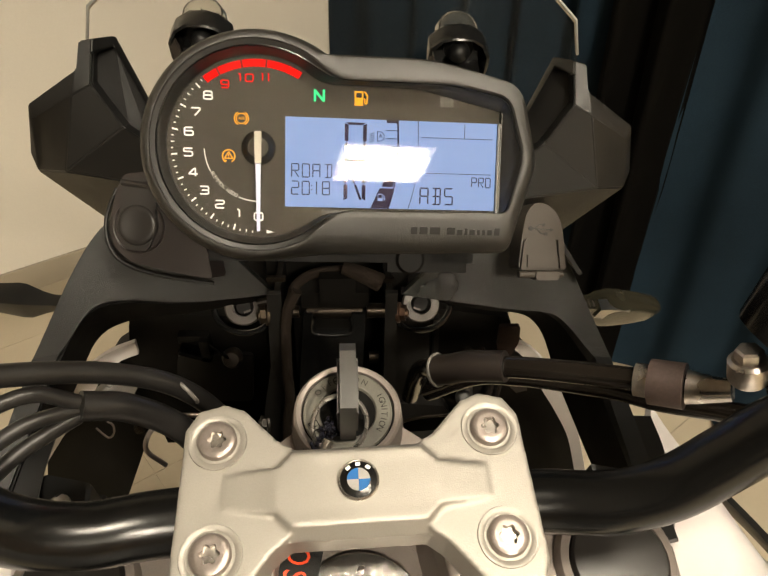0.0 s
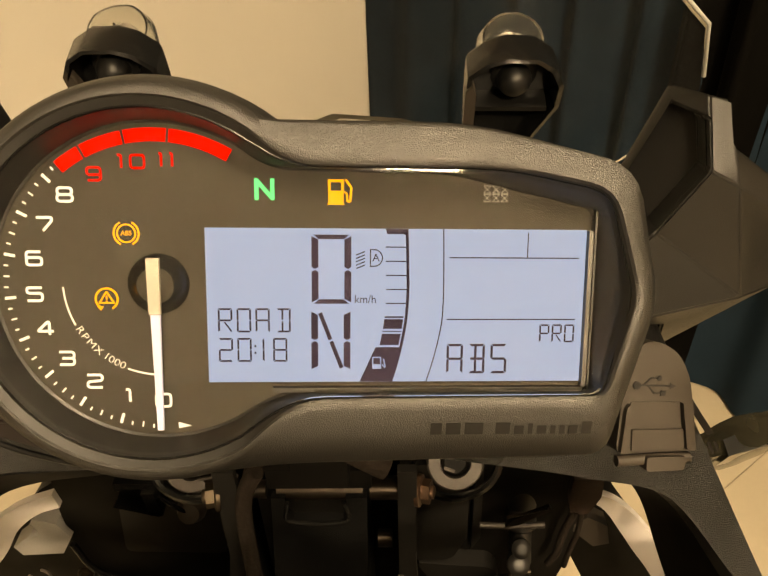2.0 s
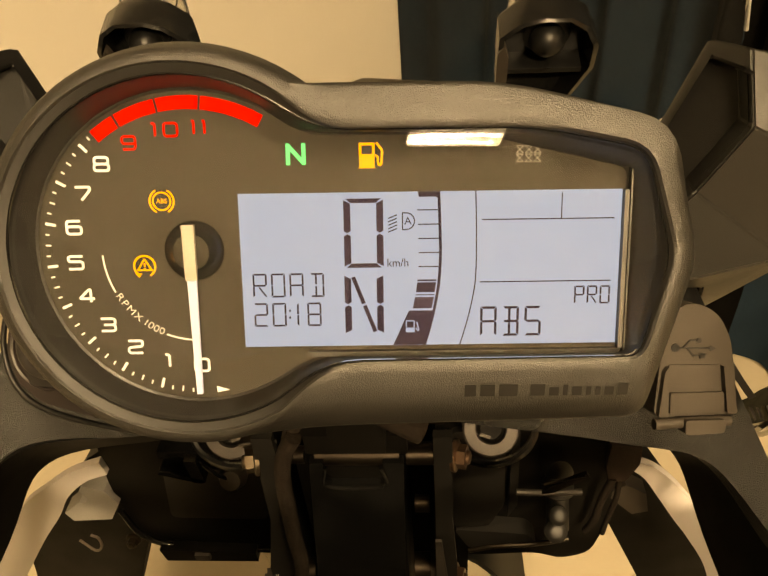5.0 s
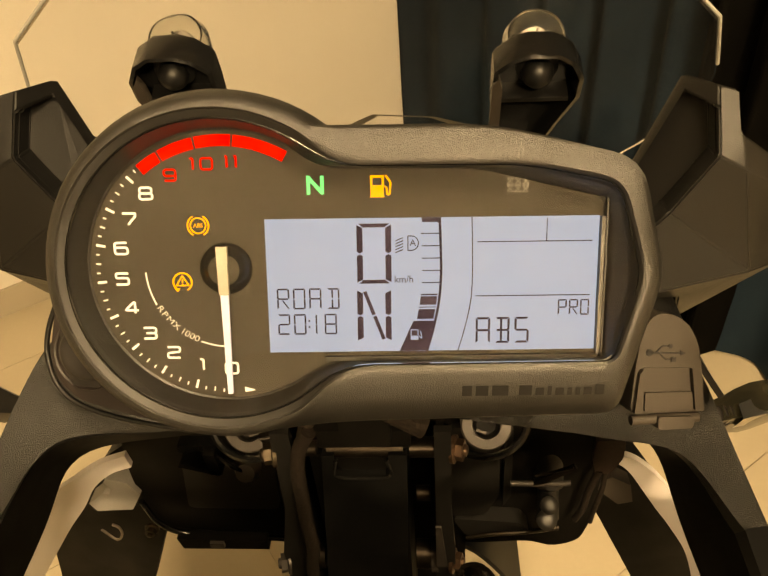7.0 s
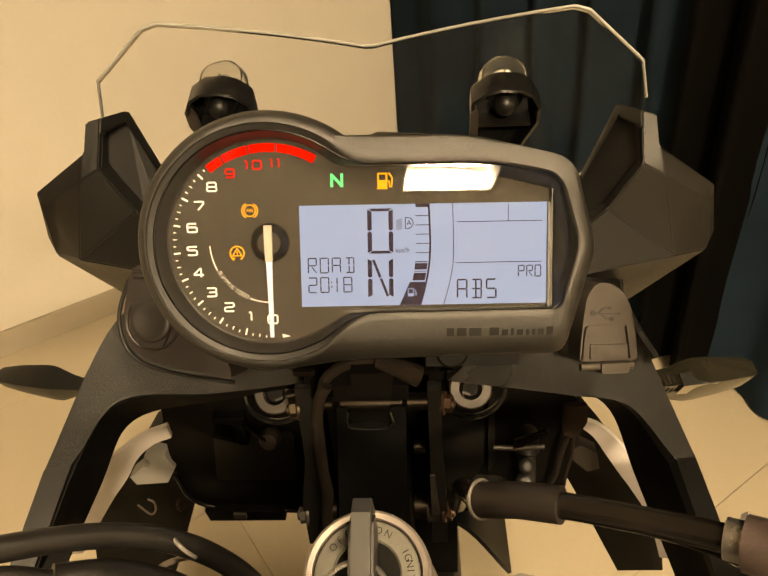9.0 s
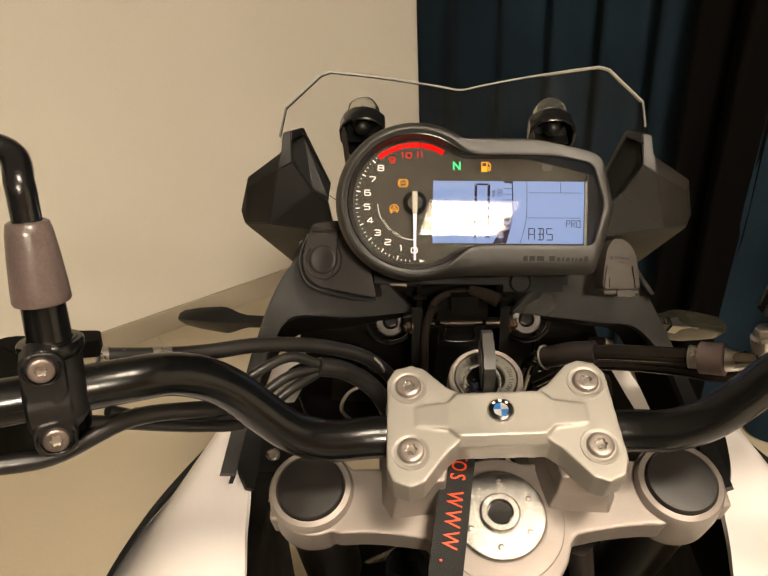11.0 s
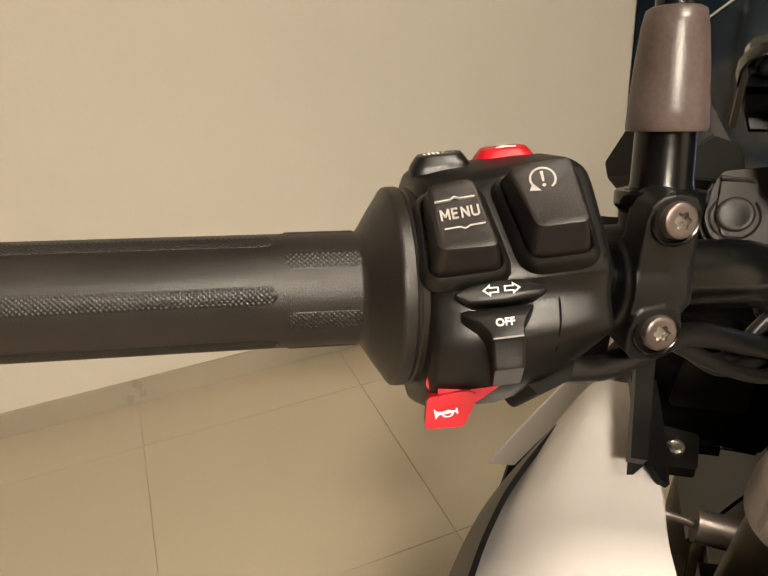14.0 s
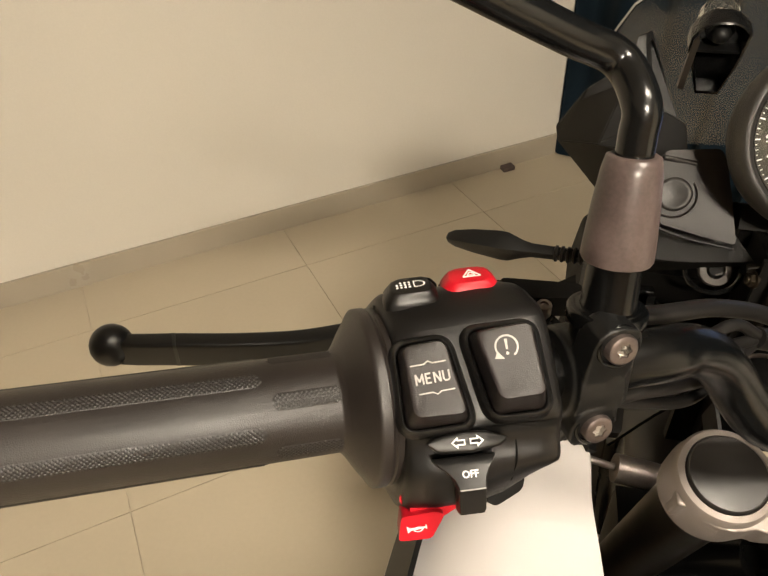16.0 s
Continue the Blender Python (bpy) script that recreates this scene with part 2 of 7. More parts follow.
def tube(pts, r, n=14, per=8, cap=True):
    """A round bar along a smooth path; r: metres, or one radius for the start and one for the end."""
    path = smooth_path(pts, per) if per else [Vector(p) for p in pts]
    r0, r1 = (r, r) if isinstance(r, (int, float)) else r
    loops, side = [], None
    for i, p in enumerate(path):
        d = (path[min(i + 1, len(path) - 1)] - path[max(i - 1, 0)]).normalized()
        if side is None:
            side = d.orthogonal().normalized()
        side = (side - d * side.dot(d)).normalized()
        up = d.cross(side)
        rr = r0 + (r1 - r0) * i / (len(path) - 1)
        loops.append([p + (side * math.cos(a) + up * math.sin(a)) * rr for a in [2 * math.pi * k / n for k in range(n)]])
    return loft(loops, cap0=cap, cap1=cap)


def ribbon(left, right, thick, per=8):
    """A strip with thickness between two edges."""
    a, b = smooth_path(left, per), smooth_path(right, per)
    loops = []
    for i in range(len(a)):
        t = a[min(i + 1, len(a) - 1)] - a[max(i - 1, 0)]
        nrm = t.cross(b[i] - a[i]).normalized() * thick
        loops.append([a[i], b[i], b[i] + nrm, a[i] + nrm])
    return loft(loops, cap0=True, cap1=True)


def sheet(rows, thick):
    """A curved panel through rows of points, with thickness."""
    rows = [smooth_path(r, 6) for r in rows]
    cols = [smooth_path(c, 6) for c in zip(*rows)]
    bm = bmesh.new()
    g = [[bm.verts.new(p) for p in c] for c in cols]
    for a, b in zip(g, g[1:]):
        for i in range(len(a) - 1):
            bm.faces.new((a[i], a[i + 1], b[i + 1], b[i]))
    bmesh.ops.recalc_face_normals(bm, faces=bm.faces)
    bmesh.ops.solidify(bm, geom=bm.faces[:], thickness=thick)
    return bm


def cast(ob, size, rounds=5):
    """Runs a part's solids together with soft fillets, like a casting."""
    r = ob.modifiers.new("union", "REMESH")
    r.mode, r.voxel_size, r.use_smooth_shade = "VOXEL", size, True
    s = ob.modifiers.new("fillet", "SMOOTH")
    s.factor, s.iterations = 0.5, rounds
    return ob


def thicken(bm, back):
    """Gives an open sheet a constant thickness along one direction."""
    faces, rim = bm.faces[:], [e for e in bm.edges if len(e.link_faces) == 1]
    twin = {v: bm.verts.new(v.co + back) for v in bm.verts[:]}
    for f in faces:
        bm.faces.new([twin[v] for v in f.verts][::-1])
    for e in rim:
        a, b = e.verts
        bm.faces.new((a, b, twin[b], twin[a]))
    bmesh.ops.recalc_face_normals(bm, faces=bm.faces)
    return bm


def ball(r, m=Matrix(), squash=1.0):
    bm = bmesh.new()
    bmesh.ops.create_uvsphere(bm, u_segments=24, v_segments=14, radius=r)
    bm.transform(m @ Matrix.Diagonal((1, 1, squash, 1)))
    return bm


def letters(text, size, m, deep=0.15, align="CENTER", squeeze=1.0, bold=0.0):
    cu = bpy.data.curves.new("letters", "FONT")
    cu.body, cu.size, cu.extrude, cu.align_x, cu.align_y = text, size, deep / 2, align, "CENTER"
    cu.resolution_u, cu.offset = 3, bold
    ob = bpy.data.objects.new("letters", cu)
    me = bpy.data.meshes.new_from_object(ob)
    bm = bmesh.new()
    bm.from_mesh(me)
    bm.transform(m @ Matrix.Diagonal((squeeze, 1, 1, 1)))
    bpy.data.objects.remove(ob), bpy.data.curves.remove(cu), bpy.data.meshes.remove(me)
    return bm


def mesh_of(name, bm, material, angle=38.0):
    bmesh.ops.recalc_face_normals(bm, faces=bm.faces)
    me = bpy.data.meshes.new(name)
    bm.to_mesh(me)
    bm.free()
    me.shade_smooth()
    me.set_sharp_from_angle(angle=radians(angle))
    me.materials.append(material)
    return me


LEVEL = Matrix()
TURN_X = Matrix.Rotation(radians(90), 4, "Y")   # lathe axis on to local x
# the fairing sits a degree askew to the instruments
ASKEW = Matrix.Translation((0.0246, 0.3965, 1.083)) @ Matrix.Rotation(radians(1.07), 4, "Y") @ Matrix.Translation((-0.0284, -0.3956, -1.0825))
placing = [LEVEL]   # the placing in force for the parts that follow


def part(name, bm, material, parent, label="", angle=38.0):
    bm.transform(placing[0])
    ob = new(name, mesh_of(name, bm, material, angle))
    ob.parent = parent
    ob.matrix_parent_inverse = parent.matrix_world.inverted()
    return tagged(ob, label)


def thing(name, at, label, category, group=""):
    ob = new(name)
    ob.empty_display_size = 0.05
    ob.location = at
    ob.matrix_world = Matrix.Translation(at)
    return tagged(ob, label, category, group)


def setting(name, bm, material, label, category):
    return tagged(new(name, mesh_of(name, bm, material)), label, category, "", "structure")


# ---- the room ----
CORNER = Vector((-0.03, 2.565, 0))
ALONG = Vector((-0.8028, -0.5962, 0))   # along the cream wall, away from the corner
ACROSS = Vector((0.5962, -0.8028, 0))   # along the curtain
HIGH, LONG, WIDE = 2.75, 7.0, 7.0


def room(a, c, z=0.0):
    return CORNER + ALONG * a + ACROSS * c + Vector((0, 0, z))


ROOM = Matrix.Translation(CORNER) @ Matrix((ALONG, ACROSS, Vector((0, 0, 1)))).transposed().to_4x4()


def slab(a0, a1, c0, c1, z0, z1):
    return box(a0, a1, c0, c1, z0, z1, ROOM)


floor = setting("floor", slab(-0.2, LONG + 0.2, -0.2, WIDE + 0.2, -0.12, -0.004), GROUT, "beige porcelain tile floor with thin grout joints", "floor")
setting("wall_west", slab(-0.2, LONG + 0.2, -0.2, 0, -0.004, HIGH), WALL, "plain cream painted wall", "wall")
setting("wall_north", slab(-0.2, 0, 0, WIDE, -0.004, HIGH), WALL, "cream wall behind the dark curtain", "wall")
setting("wall_south", slab(LONG, LONG + 0.2, 0, WIDE, -0.004, HIGH), DARK_WALL, "unseen wall, kept dark to cut bounce light", "wall")
setting("wall_east", slab(-0.2, LONG + 0.2, WIDE, WIDE + 0.2, -0.004, HIGH), BROWN_WALL, "unseen wall, brown to warm the glare on the instrument glass", "wall")
setting("ceiling", slab(-0.2, LONG + 0.2, -0.2, WIDE + 0.2, HIGH, HIGH + 0.15), CEILING, "unseen ceiling, darkened to cut bounce light", "ceiling")
base = setting("baseboard", slab(0.012, LONG, 0.0, 0.012, -0.003, 0.085), SKIRT, "beige tile skirting along the cream wall", "baseboard")


def curtain(name, c0, c1, material, label, seed, deep=0.024, pitch=0.10, a_mid=0.05):
    rnd = random.Random(seed)
    n, rows = int((c1 - c0) / 0.006), []
    phase = [rnd.uniform(0, 6.28) for _ in range(4)]
    for k in range(9):
        z = 0.012 + k / 8 * 2.5
        line = []
        for i in range(n + 1):
            c = c0 + (c1 - c0) * i / n
            w = 0.03 * math.sin(5.1 * c + phase[0]) + 0.012 * math.sin(2.3 * z + 4 * c)
            p = 2 * math.pi * (c + w) / pitch
            d = math.sin(p) + 0.35 * math.sin(2 * p + phase[1]) * math.sin(3 * c + phase[2])
            line.append(room(a_mid + deep * d * (0.8 + 0.2 * math.sin(1.3 * z + phase[3] + 3 * c)), c, z))
        rows.append(line)
    bm = loft(rows, closed=False)
    bmesh.ops.solidify(bm, geom=bm.faces[:], thickness=0.002)
    th = thing(name, room(a_mid, (c0 + c1) / 2), label, "curtain")
    part("cloth", bm, material, th, angle=80)
    return th


curtain("curtain", 0.012, 1.17, DRAPE, "dark navy floor-length curtain hanging in vertical folds", 3, 0.03, 0.21, 0.05)
# the curtain's dark fold, put in as a strip of black cloth
curtain("curtain", 1.15, 1.375, DRAPE_BLACK, "narrow black strip standing for a dark fold between the navy curtains", 8, 0.045, 0.12, 0.10)
curtain("curtain", 1.36, 3.2, DRAPE, "dark navy floor-length curtain hanging in vertical folds", 5, 0.03, 0.21, 0.05)


def door_stop():
    th = thing("door_stop", room(0.31, 0.03), "small grey-brown rubber door stop on the floor by the skirting", "door stop")
    part("wedge", prism([(0.285, 0.014), (0.335, 0.014), (0.338, 0.046), (0.288, 0.048)], 0.0, 0.016, ROOM, 0.003), GREY_RUBBER, th)


door_stop()


def ceiling_lamp(at, emitter):
    at = Vector(at)
    th = thing("ceiling_light", at, "black ceiling light panel with a grid of bright white LEDs", "ceiling lamp", "ceiling lights")
    m = frame_of(at, (1, -0.06, 0), (0.06, 1, 0))
    part("housing", box(-255, 255, -205, 205, -35, 0, m, 6), CAP, th)
    # the LEDs' bloom, added as a faintly glowing plate
    part("bloom_plate", box(-228, 228, -172, 172, -36.4, -34.6, m, 0.5), PANEL_LIT, th, "added glowing plate for the bloom between the LEDs")
    bulb = mesh_of("led", lathe([(13.5, -38.5), (14, -37), (14, -35.2)], Matrix.Scale(0.001, 4), 14), emitter)
    for i in range(10):
        for j in range(5):
            ob = new("led", bulb)
            ob.parent = th
            ob.location = (m @ Vector((-189 + 42 * i + (10.5 if j % 2 else -10.5), -136 + 68 * j, 0))) - at
    return th


ceiling_lamp((0.57, -2.21, HIGH), LED_LIT)
# unseen second lamp, added to brighten faces that look up
ceiling_lamp((0.5, -0.35, HIGH), LED_LIT_ADDED)

# ---- the motorcycle ----
XC = -0.006                                    # middle plane of the frame-mounted parts
bike = thing("motorcycle", (0, 0.1, 0), "white and black touring motorcycle parked on the tiles, ignition on", "motorcycle")


def mirrored(p):
    return (2 * XC - p[0], p[1], p[2])


# -- instrument cluster --
CL = frame_of((-0.0360, 0.3503, 1.1723), (0.9973, 0.0490, -0.0554), (0.0251, 0.4804, 0.8767))
HUB = (-14.3, -17.2)


def fillet(p, a, b, r, n=5):
    """A rounded corner at p between its neighbours a and b."""
    p, a, b = Vector(p), Vector(a), Vector(b)
    u, v = (a - p).normalized() * r, (b - p).normalized() * r
    return [(p + u * (1 - t) ** 2 + v * t ** 2) for t in [k / (n - 1) for k in range(n)]]


def rounded(pts, r, n=4):
    out = []
    for i in range(len(pts)):
        out += [tuple(p) for p in fillet(pts[i], pts[i - 1], pts[(i + 1) % len(pts)], r, n)]
    return out


def dash_outline(radius, a0, a1, corners, d, r):
    """The dial's circle run into the display's polygon, at depth d."""
    arc = [Vector((HUB[0] + radius * math.cos(radians(a)), HUB[1] + radius * math.sin(radians(a)))) for a in np.linspace(a0, a1, 49)]
    pts = list(arc)
    ring = [arc[-1], *[Vector(c) for c in corners], arc[0]]
    for i in range(1, len(ring) - 1):
        pts += fillet(ring[i], ring[i - 1], ring[i + 1], r[i - 1])
    return [(p[0], p[1], d) for p in pts]


OUT = [(22, -74.5), (126, -72.5), (141, -20.5), (128, 20), (78, 31.8), (31, 31.8)]
RIM = [(28, -50), (121.5, -49.5), (130, -19), (120.5, 12.5), (90, 18.5), (27.5, 18.7)]
WIN = [(22, -51.6), (120, -51.5), (120.3, -20), (119.5, 7), (74, 17.6), (18.5, 18)]


def cluster():
    def raised(loop, add):
        """Lifts the upper right edge into a flat facet."""
        return [(x, y, z + add * min(1, max(0, (y + 10) / 20)) * min(1, max(0, (x - 8) / 20))) for x, y, z in loop]

    ob = part("dashboard", loft([
        dash_outline(50, 52, 282, [(x * 0.9 + 3, y * 0.86 - 3) for x, y in OUT], -38, (12, 12, 12, 12, 12, 12)),
        dash_outline(59, 52, 282, [(x * 0.985 + 0.5, y * 0.975) for x, y in OUT], -14, (12, 8, 8, 10, 14, 14)),
        dash_outline(61.6, 53, 281, OUT, -2, (12, 6, 8, 10, 14, 14)),
        raised(dash_outline(61.3, 53, 281, [(x * 0.998, y * 0.995) for x, y in OUT], 4, (12, 6, 8, 10, 14, 14)), 3.5),
        raised(dash_outline(60.0, 54, 286, [(22, -72), (124.5, -70), (138.5, -20.3), (127.2, 19.6), (79, 31.2), (30.5, 31.2)], 8.6, (12, 6, 8, 10, 14, 14)), 3.6),
        raised(dash_outline(58.4, 56, 293, [(26, -62), (123.5, -61), (136.0, -20), (125.4, 17.8), (81, 29.6), (29.9, 29.7)], 12.2, (12, 6, 8, 10, 12, 14)), 1.2),
        dash_outline(56.4, 58, 298, [(27.4, -54), (122.8, -53.3), (133.0, -19.4), (122.3, 14.4), (88, 21.6), (28.4, 21.8)], 13.7, (10, 5, 6, 8, 10, 10)),
        dash_outline(54.9, 58, 299, [(28, -51), (122.0, -50.3), (131.0, -19.2), (121.2, 13.2), (89.5, 19.6), (27.8, 19.8)], 14.0, (10, 5, 6, 8, 10, 10)),
        dash_outline(54.3, 60, 300, RIM, 13.2, (10, 4, 6, 7, 10, 8)),
    ], CL, cap0=True), TEXTURED, bike, "textured black plastic instrument housing with a round dial and wide display", 50)
    part("inner_shroud", loft([
        dash_outline(54.3, 60, 300, RIM, 13.3, (10, 4, 6, 7, 10, 8)),
        dash_outline(51.2, 60, 300, [(27.2, -50.3), (121, -50), (128, -19), (120.3, 11.4), (88, 18.2), (26, 18.4)], 12.0, (10, 4, 6, 7, 10, 8)),
        dash_outline(48.8, 58, 301, WIN, 1.2, (9, 3, 4, 3, 8, 9)),
        dash_outline(48.0, 57, 302, [(22.5, -50.8), (119, -50.7), (119.3, -20), (118.5, 6.4), (74, 16.8), (19, 17.2)], 0.6, (9, 3, 4, 3, 8, 9)),
    ], CL), SHROUD, ob, "smooth dark shroud sloping down to the dial")
    face = dash_outline(49.5, 58, 301, WIN, 0, (9, 3, 4, 3, 8, 9))
    part("dial_face", prism([(p[0], p[1]) for p in face], -2, 0, CL), FASCIA, ob, "dark grey-brown printed dial face")
    pane = [(p[0], p[1]) for p in dash_outline(51.3, 60, 300, [(27.4, -50.2), (121, -49.9), (128.3, -19), (120.2, 11.6), (88.5, 18.2), (26.6, 18.5)], 0, (10, 4, 6, 7, 10, 8))]
    g = part("cover_glass", prism(pane, 9.4, 11.0, CL), COVER, ob, "clear glossy cover glass")
    g.visible_shadow = False
    rim = dash_outline(51.6, 60, 300, [(27.2, -50.2), (121.3, -49.8), (129, -19), (120.4, 12.0), (88.8, 18.4), (26.8, 18.6)], 12.2, (10, 4, 6, 7, 10, 8))
    part("glass_rim", tube([CL @ Vector(p) for p in rim + rim[:1]], 0.00045, 6, 0), GLOSS, ob, "thin glossy bead round the glass")
    # the step of the display frame
    part("display_frame", join(box(119.2, 119.8, -52, 6.5, 0, 3.2, CL), box(20, 118, -51.4, -49.9, 0, 2.2, CL)), SHROUD, ob)
    part("display_wall", box(117.75, 119.1, -49.6, -0.2, 0, 2.6, CL), KEY_GREY, ob, "dark inner wall beside the display")
    # writing of the maker: low raised bars
    tilt = CL @ Matrix.Translation((0, -59.6, 12.0)) @ Matrix.Rotation(radians(12), 4, "X")
    x = 68.5
    for w, tall in ((4.4, 1), (5.4, 1), (6.6, 1), (2.2, 0), (5.4, 1), (3.9, 0.72), (2.4, 0.9), (3.9, 0.72), (2.5, 0.72), (2.5, 0.72), (3.7, 0.72), (3.9, 1)):
        if tall:
            part("raised_bar", box(x, x + w - 0.9, -2.1, -2.1 + 4.1 * tall, -1.0, 0.75, tilt, 0.25, 1), SHROUD, ob)
        x += w + 0.35
    return ob


dash = cluster()


def polar(r, k):
    """The point of the dial at radius r for k thousand turns."""
    a = radians(-90 - 16.85 * k)
    return HUB[0] + r * math.cos(a), HUB[1] + r * math.sin(a)


def arc_band(r0, r1, k0, k1, z0, z1, n=40):
    ks = np.linspace(k0, k1, n)
    pts = [polar(r1, k) for k in ks] + [polar(r0, k) for k in ks[::-1]]
    return prism(pts, z0, z1, CL)


def flat(pts, z0=0.15, z1=0.35):
    return prism(pts, z0, z1, CL)


def stroke(a, b, w, z0=0.15, z1=0.35):
    a, b = Vector(a), Vector(b)
    s = (b - a).normalized().orthogonal() * w / 2
    return flat([a + s, b + s, b - s, a - s], z0, z1)


def ring_band(cx, cy, r, w, a0, a1, n=24, z0=0.15, z1=0.35):
    an = [radians(a) for a in np.linspace(a0, a1, n)]
    return flat([(cx + (r + w / 2) * math.cos(a), cy + (r + w / 2) * math.sin(a)) for a in an] + [(cx + (r - w / 2) * math.cos(a), cy + (r - w / 2) * math.sin(a)) for a in an[::-1]], z0, z1)


def on_dial(x, y, z=0.25, turn=0.0):
    return CL @ Matrix.Translation((x, y, z)) @ Matrix.Rotation(radians(turn), 4, "Z")


def digit(ch, w, h, width, m):
    """A wide numeral with rounded corners, as a bent band."""
    r, x, y = 0.24 * h, w / 2, h / 2
    forms = {"0": [[(-x, y), (x, y), (x, -y), (-x, -y), (-x, y)]], "1": [[(-0.3 * x, y * 0.98), (0.25 * x, y * 0.98), (0.25 * x, -y)]],
             "2": [[(-x, y), (x, y), (x, 0.05 * h), (-x, -0.05 * h), (-x, -y), (x, -y)]], "3": [[(-x, y), (x, y), (x, 0), (-0.6 * x, 0)], [(-0.6 * x, 0), (x, 0), (x, -y), (-x, -y)]],
             "4": [[(0.45 * x, -y), (0.45 * x, y), (0.2 * x, y), (-x, -0.28 * y), (-x, -0.42 * y), (x, -0.42 * y)]],
             "5": [[(x, y), (-x, y), (-x, 0.08 * h), (x, 0.08 * h), (x, -y), (-x, -y)]], "6": [[(0.9 * x, y), (-x, y), (-x, -y), (x, -y), (x, 0.07 * h), (-x, 0.07 * h)]],
             "9": [[(-0.9 * x, -y), (x, -y), (x, y), (-x, y), (-x, -0.07 * h), (x, -0.07 * h)]],
             "7": [[(-x, y), (x, y), (x, 0.5 * y), (-0.2 * x, -y)]], "8": [[(-x * 0.93, y), (x * 0.93, y), (x * 0.93, 0), (-x * 0.93, 0), (-x * 0.93, y)], [(-x, 0), (x, 0), (x, -y), (-x, -y), (-x, 0)]]}
    out = []
    for line in forms[ch]:
        p = [Vector(q) for q in line]
        shut = (p[0] - p[-1]).length < 1e-6
        if shut:
            p = [(p[0] + p[1]) / 2] + p[1:-1] + [p[0]] + [(p[0] + p[1]) / 2]
        pts = [p[0]]
        for a, b, c in zip(p, p[1:], p[2:]):
            k = min(r, (a - b).length * 0.5, (c - b).length * 0.5)
            s, e = b + (a - b).normalized() * k, b + (c - b).normalized() * k
            pts += [s.lerp(b, t).lerp(b.lerp(e, t), t) for t in (0, 0.25, 0.5, 0.75, 1)]
        pts.append(p[-1])
        pts = [q for i, q in enumerate(pts) if i == 0 or (q - pts[i - 1]).length > 1e-4]
        left, right = [], []
        for i, q in enumerate(pts):
            d = (pts[min(i + 1, len(pts) - 1)] - pts[max(i - 1, 0)])
            if shut and i in (0, len(pts) - 1):
                d = pts[1] - pts[0]
            n = Vector((-d.y, d.x)).normalized() * width / 2
            left.append(q + n), right.append(q - n)
        bm = bmesh.new()
        for i in range(len(pts) - 1):
            bm.faces.new([bm.verts.new(m @ Vector((v.x, v.y, 0.12))) for v in (left[i], right[i], right[i + 1], left[i + 1])])
        bmesh.ops.remove_doubles(bm, verts=bm.verts[:], dist=1e-7)
        out.append(bm)
    return join(*out)


def rev_counter():
    # red band with dark divisions left open
    for k0, k1 in ((8.38, 8.97), (9.03, 9.97), (10.03, 10.97), (11.03, 12.45)):
        part("red_band", arc_band(42.6, 46.6, k0, k1, 0.15, 0.4, 16), RED_LIT, dash, "lit red rev band")
    for i in range(1, 34):
        k = i / 4
        if i % 4 == 0:
            part("tick", arc_band(43.1, 46.3, k - 0.032, k + 0.032, 0.15, 0.35, 3), WHITE_LIT, dash)
        else:
            part("tick", arc_band(44.9 if i % 2 else 44.4, 46.1, k - 0.018, k + 0.018, 0.15, 0.35, 3), WHITE_LIT, dash)
    part("tick", flat([polar(46.4, -0.33), polar(46.2, -0.62), polar(44.4, -0.33)]), WHITE_LIT, dash)
    for k in range(9):
        x, y = polar(37.4, k)
        part("numeral", digit(str(k), 4.5, 4.0, 0.82, on_dial(x, y + 0.4)), WHITE_LIT, dash)
    for k, gap in ((9, 0), (10, 2.6), (11, 1.6)):
        x, y = polar(37.3, k)
        for ch, s in zip(str(k), (-1, 1) if k > 9 else (0,)):
            part("numeral", digit(ch, 4.0 if k != 11 else 2.4, 3.8, 0.7, on_dial(x + s * gap, y + 0.1)), RED_LIT, dash, "lit red numeral")
    part("arc_line", arc_band(28.5, 29.0, 3.75, 5.2, 0.15, 0.3, 16), WHITE_LIT, dash)
    part("arc_line", arc_band(28.5, 29.0, 0.05, 1.28, 0.15, 0.3, 16), WHITE_LIT, dash)
    word = "RPMX1000"
    for ch, k in zip(word, (3.52, 3.22, 2.88, 2.52, 2.16, 1.95, 1.72, 1.49)):
        x, y = polar(28.4, k)
        part("numeral", letters(ch, 3.3, on_dial(x, y, 0.25, -16.85 * k), 0.15, squeeze=1.2, bold=-0.06), WHITE_LIT, dash)
    hub = part("needle_hub", lathe([(9.3, 0.2), (9.2, 0.8), (6.0, 3.9), (5.7, 4.2)], on_dial(*HUB, 0), 48), GLOSS, dash, "glossy black needle hub")
    part("hub_disc", lathe([(5.6, 4.0), (5.5, 4.5), (5.0, 4.8)], on_dial(*HUB, 0), 40), FASCIA, hub, "grey hub disc")
    part("needle", join(prism([(-1.9, 8.4), (1.9, 8.4), (1.7, -8.5), (-1.7, -8.5)], 5.0, 6.6, on_dial(*HUB, 0, 0.4))), IVORY, hub, "ivory needle butt")
    part("needle_blade", join(prism([(-1.35, -8.7), (1.35, -8.7), (0.85, -44.8), (-0.85, -44.8)], 4.6, 6.0, on_dial(*HUB, 0, 0.4))), NEEDLE_LIT, hub, "lit pale needle")


rev_counter()


